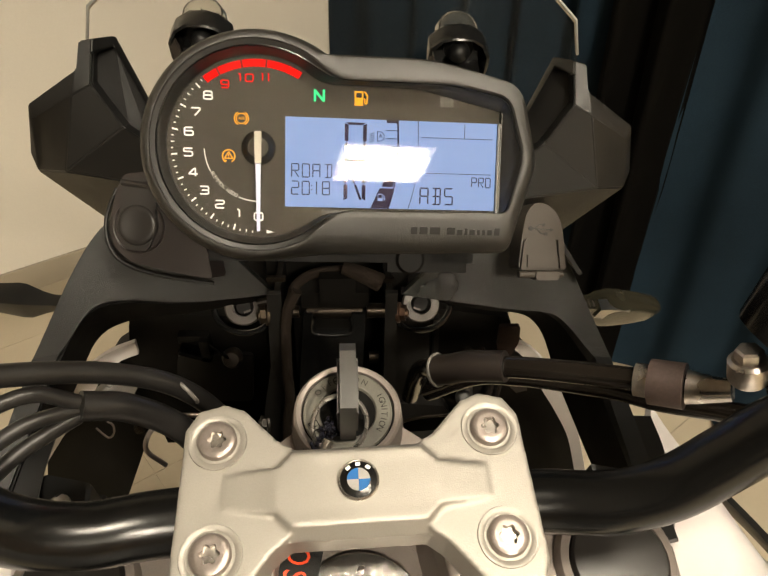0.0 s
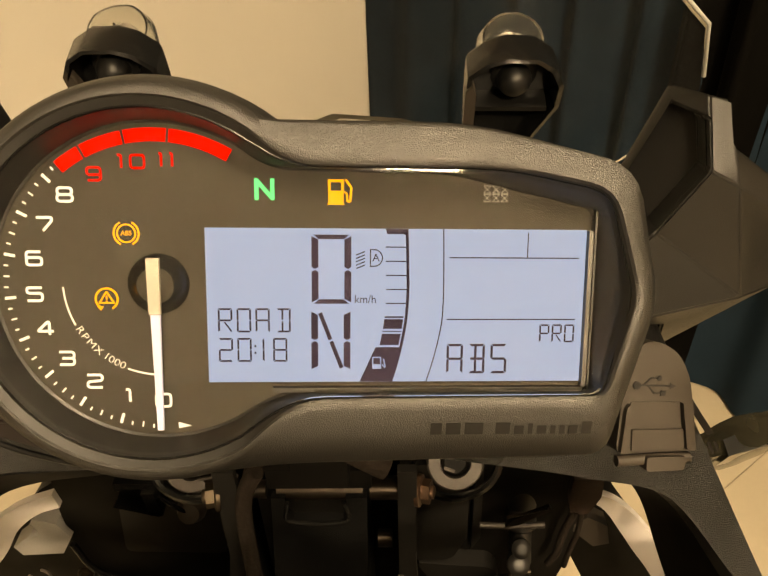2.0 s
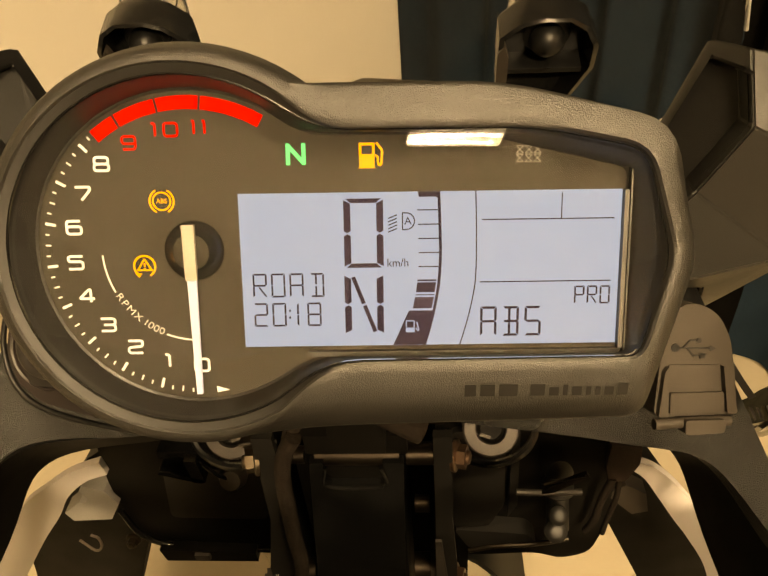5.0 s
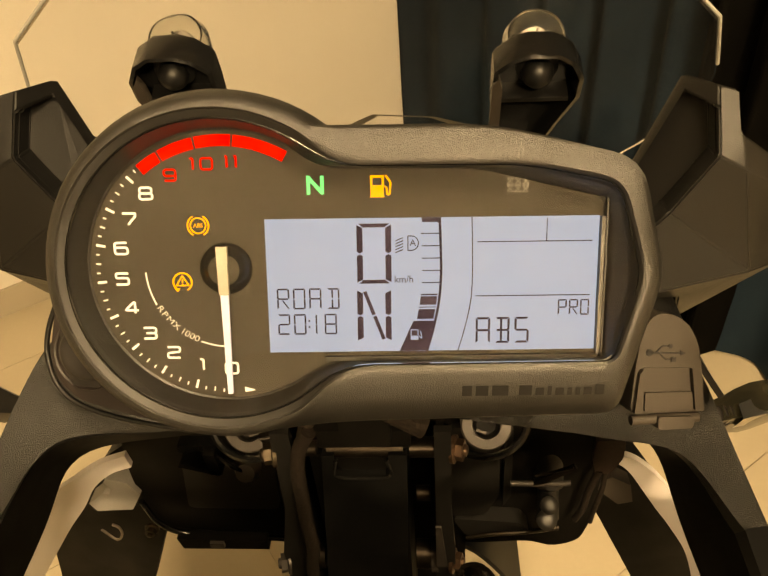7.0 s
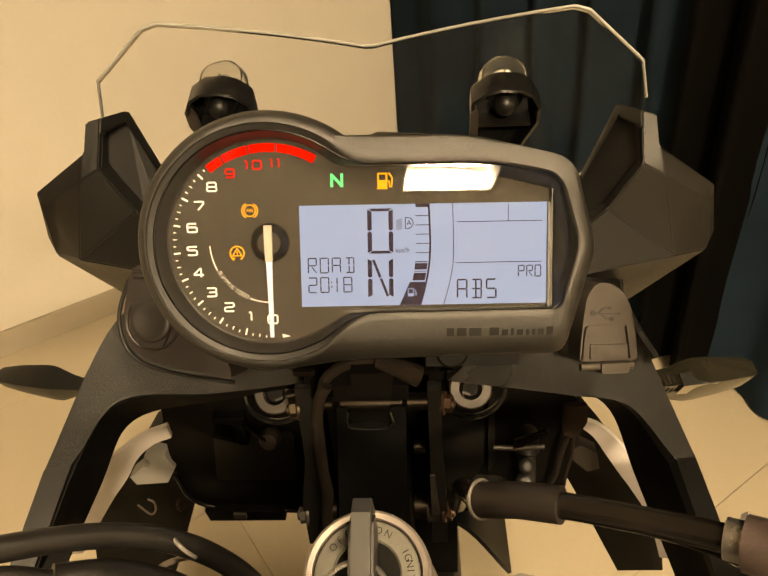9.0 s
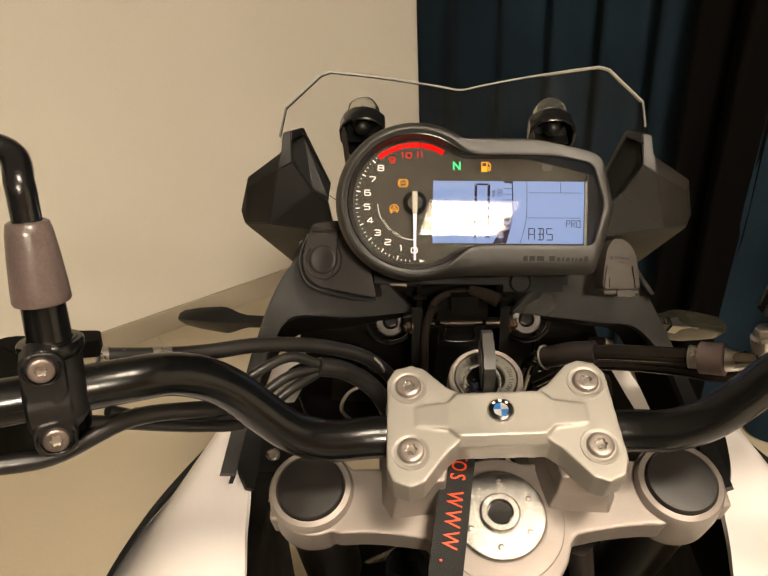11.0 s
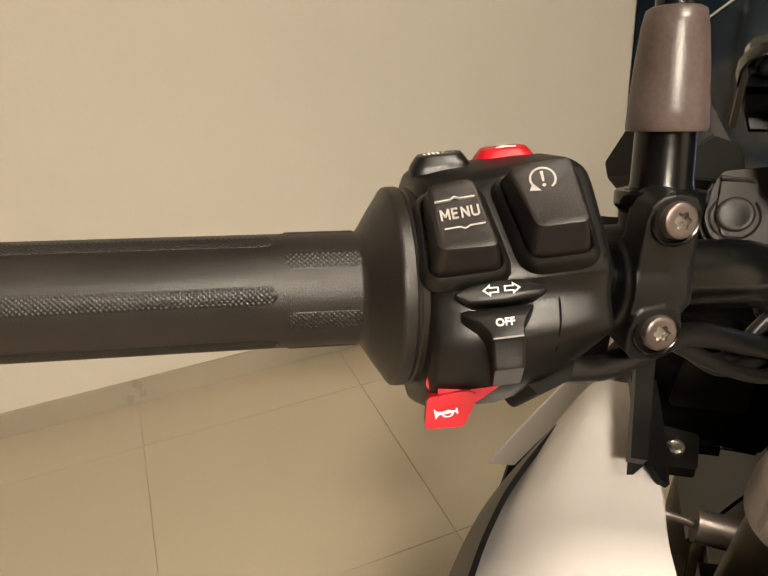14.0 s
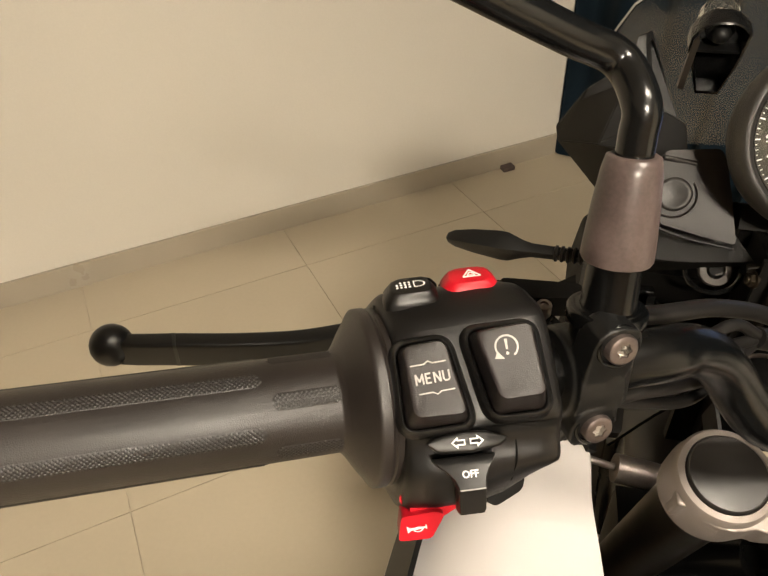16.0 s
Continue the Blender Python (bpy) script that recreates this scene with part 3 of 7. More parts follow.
def warning_lamps():
    part("neutral_lamp", letters("N", 8.8, on_dial(18.2, 11.3), 0.2, squeeze=1.0, bold=0.22), GREEN_LIT, dash, "lit green neutral sign")
    x, y = 40.6, 11.0
    pump = join(flat([(x - 3.6, y - 3.8), (x + 1.7, y - 3.8), (x + 1.4, y - 3.2), (x + 1.4, y + 0.4), (x - 3.2, y + 0.4), (x - 3.2, y - 3.2)]),
                stroke((x - 2.9, y + 0.2), (x - 2.9, y + 3.5), 0.8), stroke((x + 1.1, y + 0.2), (x + 1.1, y + 3.5), 0.8), stroke((x - 3.3, y + 3.4), (x + 1.5, y + 3.4), 0.8),
                stroke((x + 1.6, y + 0.1), (x + 2.4, y - 0.4), 0.6), stroke((x + 2.4, y - 0.3), (x + 2.5, y - 2.6), 0.6), stroke((x + 2.4, y - 2.6), (x + 3.4, y - 2.9), 0.7),
                stroke((x + 3.4, y - 2.9), (x + 3.8, y + 1.4), 0.7), stroke((x + 3.8, y + 1.4), (x + 2.0, y + 3.8), 0.7))
    part("fuel_lamp", pump, AMBER_LIT, dash, "lit amber fuel pump sign")
    x, y = -23.4, -1.9
    part("abs_lamp", join(ring_band(x, y, 2.7, 0.5, 0, 360, 32), ring_band(x, y, 3.7, 0.55, 118, 242), ring_band(x, y, 3.7, 0.55, -62, 62),
                          letters("ABS", 2.1, on_dial(x, y), 0.2, squeeze=0.95)), AMBER_LIT, dash, "lit amber brake warning sign")
    x, y = -30.2, -22.0
    part("traction_lamp", join(ring_band(x, y, 3.3, 0.6, -62, 232), flat([(x - 1.9, y - 3.6), (x - 0.9, y - 2.2), (x - 3.0, y - 2.2)]),
                               stroke((x - 2.2, y - 1.2), (x, y + 2.3), 0.5), stroke((x + 2.2, y - 1.2), (x, y + 2.3), 0.5), stroke((x - 2.4, y - 1.2), (x + 2.4, y - 1.2), 0.5),
                               stroke((x, y + 1.0), (x, y - 0.2), 0.45), stroke((x, y - 0.5), (x, y - 0.9), 0.45)), AMBER_LIT, dash, "lit amber traction warning sign")
    for i in range(3):
        for j in range(2):
            x, y = 86.0 + 2.7 * i, 9.6 + 2.6 * j
            part("sensor_grid", join(stroke((x - 1.1, y - 1.1), (x + 1.1, y + 1.1), 0.22, 0.1, 0.2), stroke((x - 1.1, y + 1.1), (x + 1.1, y - 1.1), 0.22, 0.1, 0.2),
                                     stroke((x - 1.1, y - 1.1), (x + 1.1, y - 1.1), 0.2, 0.1, 0.2), stroke((x - 1.1, y + 1.1), (x + 1.1, y + 1.1), 0.2, 0.1, 0.2)), GREY_PRINT, dash)


warning_lamps()

SEG = {  # seven segments, the two middle uprights (t, b) and the diagonals (k: lower right, m: full slash)
    "0": "abcdef", "1": "bc", "2": "abged", "8": "abcdefg", "R": "abefgk", "O": "abcdef", "A": "abcefg", "D": "abcdtb2", "S": "acdfg", "P": "abefg", "B": "abcdgtb2", "N": "bcefm",
}


def glyph(ch, x, y, w, h, s):
    """A display character with its top left corner at x, y."""
    half, q, t = h / 2, s / 2, s * 0.64 if s > 1.5 else s
    g = 0.05 * s + 0.05
    code = SEG[ch]
    bars = []

    def across(yy, end=0.0):
        """A level bar; end: how far its outer edge runs past the mitre, up or down."""
        if not end:
            return flat([(x + q + g, yy), (x + s + g, yy + t / 2), (x + w - s - g, yy + t / 2), (x + w - q - g, yy), (x + w - s - g, yy - t / 2), (x + s + g, yy - t / 2)], 0.5, 0.62)
        return flat([(x + g + 0.25 * s, yy + end * t / 2), (x + w - g - 0.25 * s, yy + end * t / 2), (x + w - s - g, yy - end * t / 2), (x + s + g, yy - end * t / 2)], 0.5, 0.62)

    def side(x0, inward, y0, down):
        """An upright between the outer corner at y0 and the middle."""
        y1 = y0 - down * (half - g)
        return flat([(x0, y0 - down * (g + 0.2 * t)), (x0 + inward * s, y0 - down * (t + g)), (x0 + inward * s, y1 + down * 0.3 * s), (x0 + inward * q, y1), (x0, y1 + down * 0.3 * s)], 0.5, 0.62)

    def upright(xx, y0):
        return flat([(xx, y0 - q - g), (xx + q, y0 - s - g), (xx + q, y0 - half + s * 0.55 + g), (xx, y0 - half + g), (xx - q, y0 - half + s * 0.55 + g), (xx - q, y0 - s - g)], 0.5, 0.62)

    mid = Vector((x + w / 2, y - half))
    cut = Vector((0.25, -0.6)) * s * 0.25
    spots = {"a": lambda: across(y - t / 2, 1), "g": lambda: across(y - half), "d": lambda: across(y - h + t / 2, -1),
             "f": lambda: side(x, 1, y, 1), "b": lambda: side(x + w, -1, y, 1), "e": lambda: side(x, 1, y - h, -1), "c": lambda: side(x + w, -1, y - h, -1),
             "t": lambda: upright(x + w * 0.42, y), "2": lambda: upright(x + w * 0.42, y - half + q * 0.4),
             "k": lambda: stroke((x + w * 0.45, y - half - s), (x + w - q, y - h + q), s * 0.8, 0.5, 0.62),
             "m": lambda: join(stroke((x + s * 1.3, y - s * 0.4), mid - cut, s * 0.6, 0.5, 0.62), stroke(mid + cut, (x + w - s * 1.3, y - h + s * 0.4), s * 0.6, 0.5, 0.62))}
    code = code.replace("tb2", "t2")
    for c in dict.fromkeys(code):
        bars.append(spots[c]())
    return join(*bars)


def display():
    lcd = part("display", box(0, 117.6, -48.4, 0, -0.2, 0.45, CL), LCD_LIGHT, dash, "lit pale blue liquid crystal display")

    def put(bm, name="character"):
        return part(name, bm, LCD_INK, lcd)

    put(glyph("0", 32.2, -1.9, 12.2, 21.4, 2.1), "speed_digit")
    put(glyph("N", 32.0, -25.4, 12.2, 19.3, 2.1), "gear_sign")
    for i, ch in enumerate("ROAD"):
        put(glyph(ch, 3.3 + 5.75 * i + (0.7 if i == 3 else 0), -24.8, 4.4, 7.6, 0.55))
    for i, ch in enumerate("20"):
        put(glyph(ch, 3.3 + 5.75 * i, -34.2, 4.4, 7.6, 0.55))
    put(glyph("1", 13.0, -34.2, 4.4, 7.6, 0.55)), put(glyph("8", 20.1, -34.2, 4.4, 7.6, 0.55))
    put(join(stroke((14.6, -36.4), (14.6, -37.1), 0.5, 0.5, 0.62), stroke((14.6, -38.6), (14.6, -39.3), 0.5, 0.5, 0.62)))
    for i, ch in enumerate("ABS"):
        put(glyph(ch, 74.6 + 7.0 * i, -36.2, 5.2, 9.6, 0.75))
    for i, ch in enumerate("PRO"):
        put(glyph(ch, 104.0 + 4.0 * i, -29.9, 3.2, 5.8, 0.5))
    put(letters("km/h", 3.6, on_dial(48.8, -22.0, 0.55), 0.12, squeeze=0.95), "unit")
    # automatic lamp sign
    put(join(*[stroke((45.9, -8.1 - 1.05 * i), (48.6, -7.0 - 1.05 * i), 0.35, 0.5, 0.62) for i in range(5)], ring_band(51.4, -9.0, 2.6, 0.35, -75, 75, 16, 0.5, 0.62),
             stroke((50.3, -6.3), (50.3, -11.7), 0.35, 0.5, 0.62), stroke((50.3, -6.4), (52.2, -6.5), 0.35, 0.5, 0.62), stroke((50.3, -11.6), (52.2, -11.5), 0.35, 0.5, 0.62),
             letters("A", 3.4, on_dial(52.0, -9.0, 0.55), 0.12)), "lamp_sign")
    # fuel gauge: a curved column with marks

    def bend(v):
        t = -v / 48.4
        return 62.6 - 0.6 * (1 - 2 * t) ** 2 * (t < 0.33) - 10.5 * max(0, t - 0.36) ** 2 - 1.8 * max(0, t - 0.6)

    vs = list(np.linspace(0, -48.4, 30))
    put(flat([(bend(v) - 0.1, v) for v in vs] + [(bend(v) - 1.0, v) for v in vs[::-1]], 0.5, 0.62), "gauge_edge")
    put(flat([(55.0, 0), (62, 0), (61.6, -2.2), (60.4, -1.6), (55.4, -1.6)], 0.5, 0.62), "gauge_top")
    for v in (-5.6, -10.0, -14.4, -18.8, -23.2):
        put(stroke((bend(v) - 7.3, v), (bend(v) - 0.9, v), 0.35, 0.5, 0.62), "gauge_mark")

    def block(v0, v1):
        return flat([(bend(v0) - 7.3, v0), (bend(v0) - 1.4, v0), (bend(v1) - 1.4, v1), (bend(v1) - 7.3, v1)], 0.5, 0.62)

    put(block(-27.3, -27.8), "gauge_mark"), put(block(-28.2, -31.3), "gauge_block"), put(block(-32.0, -32.3), "gauge_mark"), put(block(-32.9, -36.5), "gauge_block")
    lo = [-37.2, -40, -44, -48.3]
    put(flat([(bend(v) - 8.4 - 0.7 * i, v) for i, v in enumerate(lo)] + [(bend(v) - 0.9, v) for v in lo[::-1]], 0.5, 0.62), "gauge_foot")
    x, y = 53.0, -42.6
    part("pump_sign", join(flat([(x - 1.9, y - 1.6), (x + 0.9, y - 1.6), (x + 0.9, y - 0.1), (x - 1.9, y - 0.1)], 0.66, 0.72), stroke((x - 1.75, y), (x - 1.75, y + 2.2), 0.35, 0.66, 0.72), stroke((x + 0.75, y), (x + 0.75, y + 2.2), 0.35, 0.66, 0.72),
                           stroke((x - 1.9, y + 2.1), (x + 0.9, y + 2.1), 0.35, 0.66, 0.72), stroke((x + 1.6, y + 1.7), (x + 2.2, y - 0.9), 0.35, 0.66, 0.72), stroke((x + 1.2, y - 0.2), (x + 2.1, y - 1.2), 0.35, 0.66, 0.72)), LCD_LIGHT, lcd)
    put(flat([(72.2 + 0.8 - 1.0 * (1 - 2.2 * -v / 48.4) ** 2 * 0.4 - 9.0 * max(0, -v / 48.4 - 0.42) ** 2 - 3.4 * max(0, -v / 48.4 - 0.6), v) for v in vs] + [(72.55 + 0.8 - 1.0 * (1 - 2.2 * -v / 48.4) ** 2 * 0.4 - 9.0 * max(0, -v / 48.4 - 0.42) ** 2 - 3.4 * max(0, -v / 48.4 - 0.6), v) for v in vs[::-1]], 0.5, 0.62), "divider")
    put(stroke((74.8, -8.8), (115.4, -8.8), 0.35, 0.5, 0.62), "divider")
    put(stroke((99.2, -0.9), (99.2, -8.6), 0.3, 0.5, 0.62), "divider")
    put(stroke((74.4, -28.3), (115.2, -28.3), 0.35, 0.5, 0.62), "divider")


display()


def below_dash():
    """Mounts and covers under and beside the cluster."""
    # lower back cover between the arms
    part("dash_bracket", join(box(-46, 116, -82, -64, -62, -36, CL, 7), box(62, 112, -88, -76, -62, -36, CL, 5)), INNER, bike, "black plastic carrier under the instruments")
    part("rubber_plug", lathe([(9, -48), (9, -35), (7.5, -33.5)], CL @ Matrix.Translation((76, -80, 0)), 24), INNER, bike)
    part("dash_hood", loft([
        [(22, 29, -10), (38, 37, -30), (62, 36, -34), (96, 27, -12)], [(24, 29, -50), (40, 38, -60), (62, 37, -60), (96, 25, -50)]], CL, closed=False), BLACK, bike, "black hood behind the instruments")


below_dash()


placing[0] = ASKEW


def socket_cap():
    c, n = Vector((-0.127, 0.358, 1.095)), Vector((-0.15, -0.84, 0.52))
    m = frame_of(c, (1, -0.18, 0), n.cross(Vector((1, -0.18, 0))))
    plate = rounded([(-19, -3), (-16.5, 20), (-12, 31), (24, 38), (30, 29), (39, 4), (49, -27), (22, -25), (-3, -22), (-14, -15)], 3, 3)
    cup = part("power_socket", join(prism(plate, -26, -1.0, m, 1.2), lathe([(15, -34), (16.5, -1.2), (16.5, 0.2), (16.0, 0.8), (15.2, 0.2), (15.0, -1.5)], m, 40)), SHEEN, bike, "dusty black power socket panel with a capped socket")
    part("gasket", tube([m @ Vector(p) for p in ((-17, 22, -3), (-21.5, 8, -3), (-22, -4, -3), (-17, -17, -3), (-5, -25, -3), (19, -29, -4), (48, -30, -6))], 0.0012, 10, 6), BLACK, cup, "black rubber edge round the panel")
    part("rubber_cap", join(lathe([(12.4, -0.6), (12.5, 1.6), (11.8, 2.8), (10.4, 3.4), (8.6, 3.1), (5, 2.5), (0.4, 2.3)], m @ Matrix.Translation((0, 1, 0)), 44), prism(rounded([(-11.6, 1), (11.4, 1), (10.6, 24), (-11.6, 23)], 1.2), -1.2, 2.2, m, 0.9, 2), prism(rounded([(-10.4, -4), (-6.0, -14.6), (7.6, -14), (11.6, -3)], 2), -1, 1.6, m, 0.8, 2)), CAP_RUBBER, cup, "grey-brown rubber cap with a tongue", 50)
    hinge = part("hinge", join(lathe([(1.9, -11.5), (1.9, 11)], m @ Matrix.Translation((-0.5, 25.2, 1.0)) @ Matrix.Rotation(radians(87), 4, "Z") @ Matrix.Rotation(radians(90), 4, "X"), 18), box(-12.5, 11.0, 26.4, 29.0, -2, 0.8, m, 0.8)), CAP_RUBBER, cup)
    part("hinge_pin", lathe([(0.9, -8), (0.9, 8)], m @ Matrix.Translation((-0.5, 25.4, 2.6)) @ Matrix.Rotation(radians(87), 4, "Z") @ Matrix.Rotation(radians(90), 4, "X"), 12), WASHER, hinge)


socket_cap()


def usb_flap():
    m = frame_of((0.1235, 0.352, 1.096), (0.98, 0.10, -0.12), (0.02, 0.55, 0.83))
    o = rounded([(-17, -22.5), (14.6, -21), (13.4, -8), (10.4, 7), (5.6, 15.4), (-1.5, 19.6), (-9, 19.6), (-14, 12), (-16, -4)], 3.5, 4)
    u = part("usb_socket", prism(o, -16, 0, m, 1.8, 3), FLAP_GREY, bike, "grey-brown USB socket cover with a round top")
    frame_bars = join(prism(rounded([(-16.2, -21.8), (-12.6, -21.6), (-13.4, -3), (-15.0, -5)], 0.8, 3), -1, 2.6, m, 0.6, 2), prism(rounded([(9.9, -20.2), (13.6, -20.2), (11.0, -6), (7.0, -2.4)], 0.8, 3), -1, 2.6, m, 0.6, 2))
    part("flap_cheek", frame_bars, FLAP_GREY, u)
    part("flap", prism(rounded([(-12.0, -21), (9.2, -19.8), (6.8, -2.6), (-12.8, -2.8)], 0.8, 3), -1, 0.5, m, 0.4, 2), FLAP_GREY, u)
    part("flap_step", prism(rounded([(-11.7, -20.8), (9.0, -19.6), (8.2, -12.4), (-12.0, -13.0)], 0.6, 3), 0, 2.0, m, 0.5, 2), FLAP_GREY, u)
    part("catch", prism(rounded([(-5.6, -28.4), (9.4, -27.6), (9.8, -22.6), (-5.8, -23.0)], 1.2, 3), -6, 2.6, m, 0.9, 2), FLAP_GREY, u)
    part("hinge", tube([m @ Vector((-16, -25.4, -1)), m @ Vector((13, -23.8, -1))], 0.0021, 14, 2), FLAP_GREY, u)
    sm = m @ Matrix.Translation((-3.2, 3.4, -3.05)) @ Matrix.Scale(0.82, 4) @ Matrix.Translation((0, -1.75, 0.6))
    part("usb_sign", join(box(-9, 7, 1.4, 2.1, 3.1, 3.6, sm), prism([(7, 0.4), (10, 1.75), (7, 3.1)], 3.1, 3.6, sm), prism(circle(1.9, 14, -9, 1.75), 3.1, 3.6, sm),
                          prism([(-5, 2), (-2.2, 4.9), (1.0, 4.9), (1.0, 5.6), (-2.5, 5.6), (-5.8, 2)], 3.1, 3.6, sm), prism([(-3, 1.6), (-0.4, -1.2), (3.0, -1.2), (3.0, -1.9), (-0.7, -1.9), (-3.8, 1.6)], 3.1, 3.6, sm), prism(circle(1.2, 12, 1.6, 5.2), 3.1, 3.6, sm), box(2.6, 5.0, -2.8, -0.4, 3.1, 3.6, sm)), BLACK, u)


usb_flap()


# -- windscreen, its mounts and the side deflectors --
def screen_y(x, z):
    return 0.508 - 1.76 * (x - XC) ** 2 - 0.70 * (z - 1.197)


def windscreen():
    top = [(-0.173, 1.165), (-0.161, 1.197), (-0.126, 1.2265), (-0.118, 1.2285), (-0.004, 1.1985), (0.002, 1.1985), (0.116, 1.2285), (0.124, 1.2265), (0.158, 1.197), (0.170, 1.165)]
    top = [(XC + x, z) for x, z in top]
    bm = bmesh.new()
    xs = sorted(set([p[0] for p in top] + list(np.linspace(top[1][0], top[-2][0], 41))))
    cols = []
    for x in xs:
        z1 = float(np.interp(x, [p[0] for p in top[1:-1]], [p[1] for p in top[1:-1]])) if top[1][0] <= x <= top[-2][0] else 1.165
        z0 = 1.0 + 0.12 * abs((x - XC) / 0.165) ** 4
        cols.append([Vector((x, screen_y(x, z), z)) for z in np.linspace(z0, z1, 8)])
    bm = loft(cols, closed=False)
    bmesh.ops.recalc_face_normals(bm, faces=bm.faces)
    bmesh.ops.solidify(bm, geom=bm.faces[:], thickness=0.003)
    w = part("windscreen", bm, ACRYLIC, bike, "clear acrylic windscreen with a notched top edge", 60)
    w.visible_shadow = False
    rim = []
    for (xa, za), (xb, zb) in zip(top, top[1:]):
        for k in range(6):
            t = k / 6
            x, z = xa + (xb - xa) * t, za + (zb - za) * t
            rim.append((x, screen_y(x, z) - 0.0015, z))
    part("screen_rim", tube(rim, 0.0009, 8, 1), EDGE, w, "pale polished edge of the screen")
    return w


windscreen()


def screen_mount(side):
    cx = -0.0088 + side * 0.0838 - (0.005 if side < 0 else 0.0)
    up = 0.004 if side < 0 else 0.0
    m = frame_of((cx, 0.467, 1.177 + up), (1, 0.0, 0), (0, -0.35, 0.94))
    o = [(-20, -8), (-20, 1), (-12, 8), (-4, 10.5), (9, 10), (17, 5), (22, -4), (22, -16), (14, -34), (4, -60), (-14, -60), (-19, -30)]
    o = [(x * side, y) for x, y in o]
    o = o if side > 0 else o[::-1]
    b = part("screen_mount", loft([[(x * 0.9, y * 0.92, -10) for x, y in o], [(x, y, -7) for x, y in o], [(x, y, 7) for x, y in o], [(x * 0.90, y * 0.93 - 0.3, 8) for x, y in o], [(x * 0.84, y * 0.90 - 0.4, -5) for x, y in o]], m, cap0=True, cap1=True), GLOSS, bike, "glossy black windscreen bracket", 30)
    part("ball_head", join(ball(7.6, m @ Matrix.Translation((1 * side, -4.5, 1.5))), lathe([(10, -8), (10, -3), (7, -1)], m @ Matrix.Translation((1 * side, -4.5, 1.5)), 24)), BLACK, b)
    part("cross_web", box(-16, 17, -19, -16.5, -7, 6, m, 0.8), BLACK, b)
    # lamplight on the bracket's left side, put in as a paler grey
    part("lit_side_plate", prism([(-19.5, -54), (-14.5, -56), (-15.5, -8), (-17.5, -2), (-20.3, -6)], 4, 8.6, m, 0.8), FLAP_GREY, b)
    d = frame_of((cx + 0.001 * side, 0.486, 1.179 + up), (1, 0, 0), (0, 0.8, 0.6))
    part("clear_washer", lathe([(10, -9), (14.5, -5), (15.5, 2), (13.5, 8), (8, 11), (0.6, 12), (0.6, 10.6), (7.2, 9.7), (12.2, 7), (14.0, 2), (13.0, -4.3), (9.6, -7.4)], d, 32), CLEAR_CAP, b, "clear plastic screw washer").visible_shadow = False
    part("screw", lathe([(8, -12), (8, 1), (6.5, 3.5)], d, 24), STEEL, b)
    return b


screen_mount(-1), screen_mount(1)


def deflector(side):
    """A faceted wing with a framed hollow on its inner side."""
    drop = 0.0 if side < 0 else 0.006
    P = {"a": (0.159, 0.427, 1.185), "b": (0.1525, 0.433, 1.185), "c": (0.1455, 0.454, 1.181), "d": (0.160, 0.416, 1.171), "e": (0.163, 0.408, 1.158), "g": (0.150, 0.408, 1.165), "h": (0.134, 0.405, 1.139),
         "i": (0.118, 0.390, 1.136), "j": (0.122, 0.440, 1.132), "k": (0.190, 0.406, 1.152), "l": (0.192, 0.412, 1.140), "m": (0.207, 0.428, 1.110), "n": (0.204, 0.425, 1.098), "o": (0.175, 0.400, 1.110),
         "p": (0.150, 0.408, 1.088), "q": (0.164, 0.435, 1.050), "r": (0.112, 0.378, 1.112)}
    P = {k: Vector((XC + side * x, y, z - drop)) for k, (x, y, z) in P.items()}
    P["b1"], P["c1"], P["j1"] = P["b"].lerp(P["g"], 0.32), P["c"].lerp(P["j"], 0.16).lerp(P["b"], 0.25), P["j"].lerp(P["i"], 0.14)
    back = Vector((0.002 * side, 0.016, -0.004))
    for k in ("b1", "g", "h", "i", "j1", "c1"):
        P[k + "_in"] = P[k] + (back if k not in ("c1", "j1") else back * 0.35)
    bm = bmesh.new()
    v = {k: bm.verts.new(p) for k, p in P.items()}
    for f in ("a b b1 g e d", "d e l k", "e g h o", "h i r o", "e o n l", "k l n m", "n o p q", "o r p", "b c c1 b1", "c j j1 c1",
              "b1 g g_in b1_in", "g h h_in g_in", "h i i_in h_in", "b1 b1_in c1_in c1", "c1 c1_in j1_in j1", "b1_in g_in h_in i_in j1_in c1_in"):
        bm.faces.new([v[k] for k in f.split()])
    thicken(bm, Vector((0, 0.0035, -0.0015)))
    bmesh.ops.bevel(bm, geom=[e for e in bm.edges if len(e.link_faces) == 2 and e.calc_face_angle(0) > 0.25], offset=0.0009, segments=2, affect="EDGES")
    part("wind_deflector", bm, WING, bike, "faceted black plastic wind deflector", 25)


deflector(-1), deflector(1)


def wing_skirt(side):
    """The dark strip that joins the wing to the arm below it."""
    a = [(-0.112, 0.380, 1.111), (-0.150, 0.409, 1.088), (-0.164, 0.434, 1.052)]
    b = [(-0.118, 0.390, 1.101), (-0.150, 0.385, 1.081), (-0.172, 0.368, 1.056)]
    if side > 0:
        a, b = [mirrored(p) for p in a], [mirrored(p) for p in b]
    part("wing_skirt", ribbon(a, b, 0.003), WING, bike, "dark skirt between wing and arm")


wing_skirt(-1), wing_skirt(1)


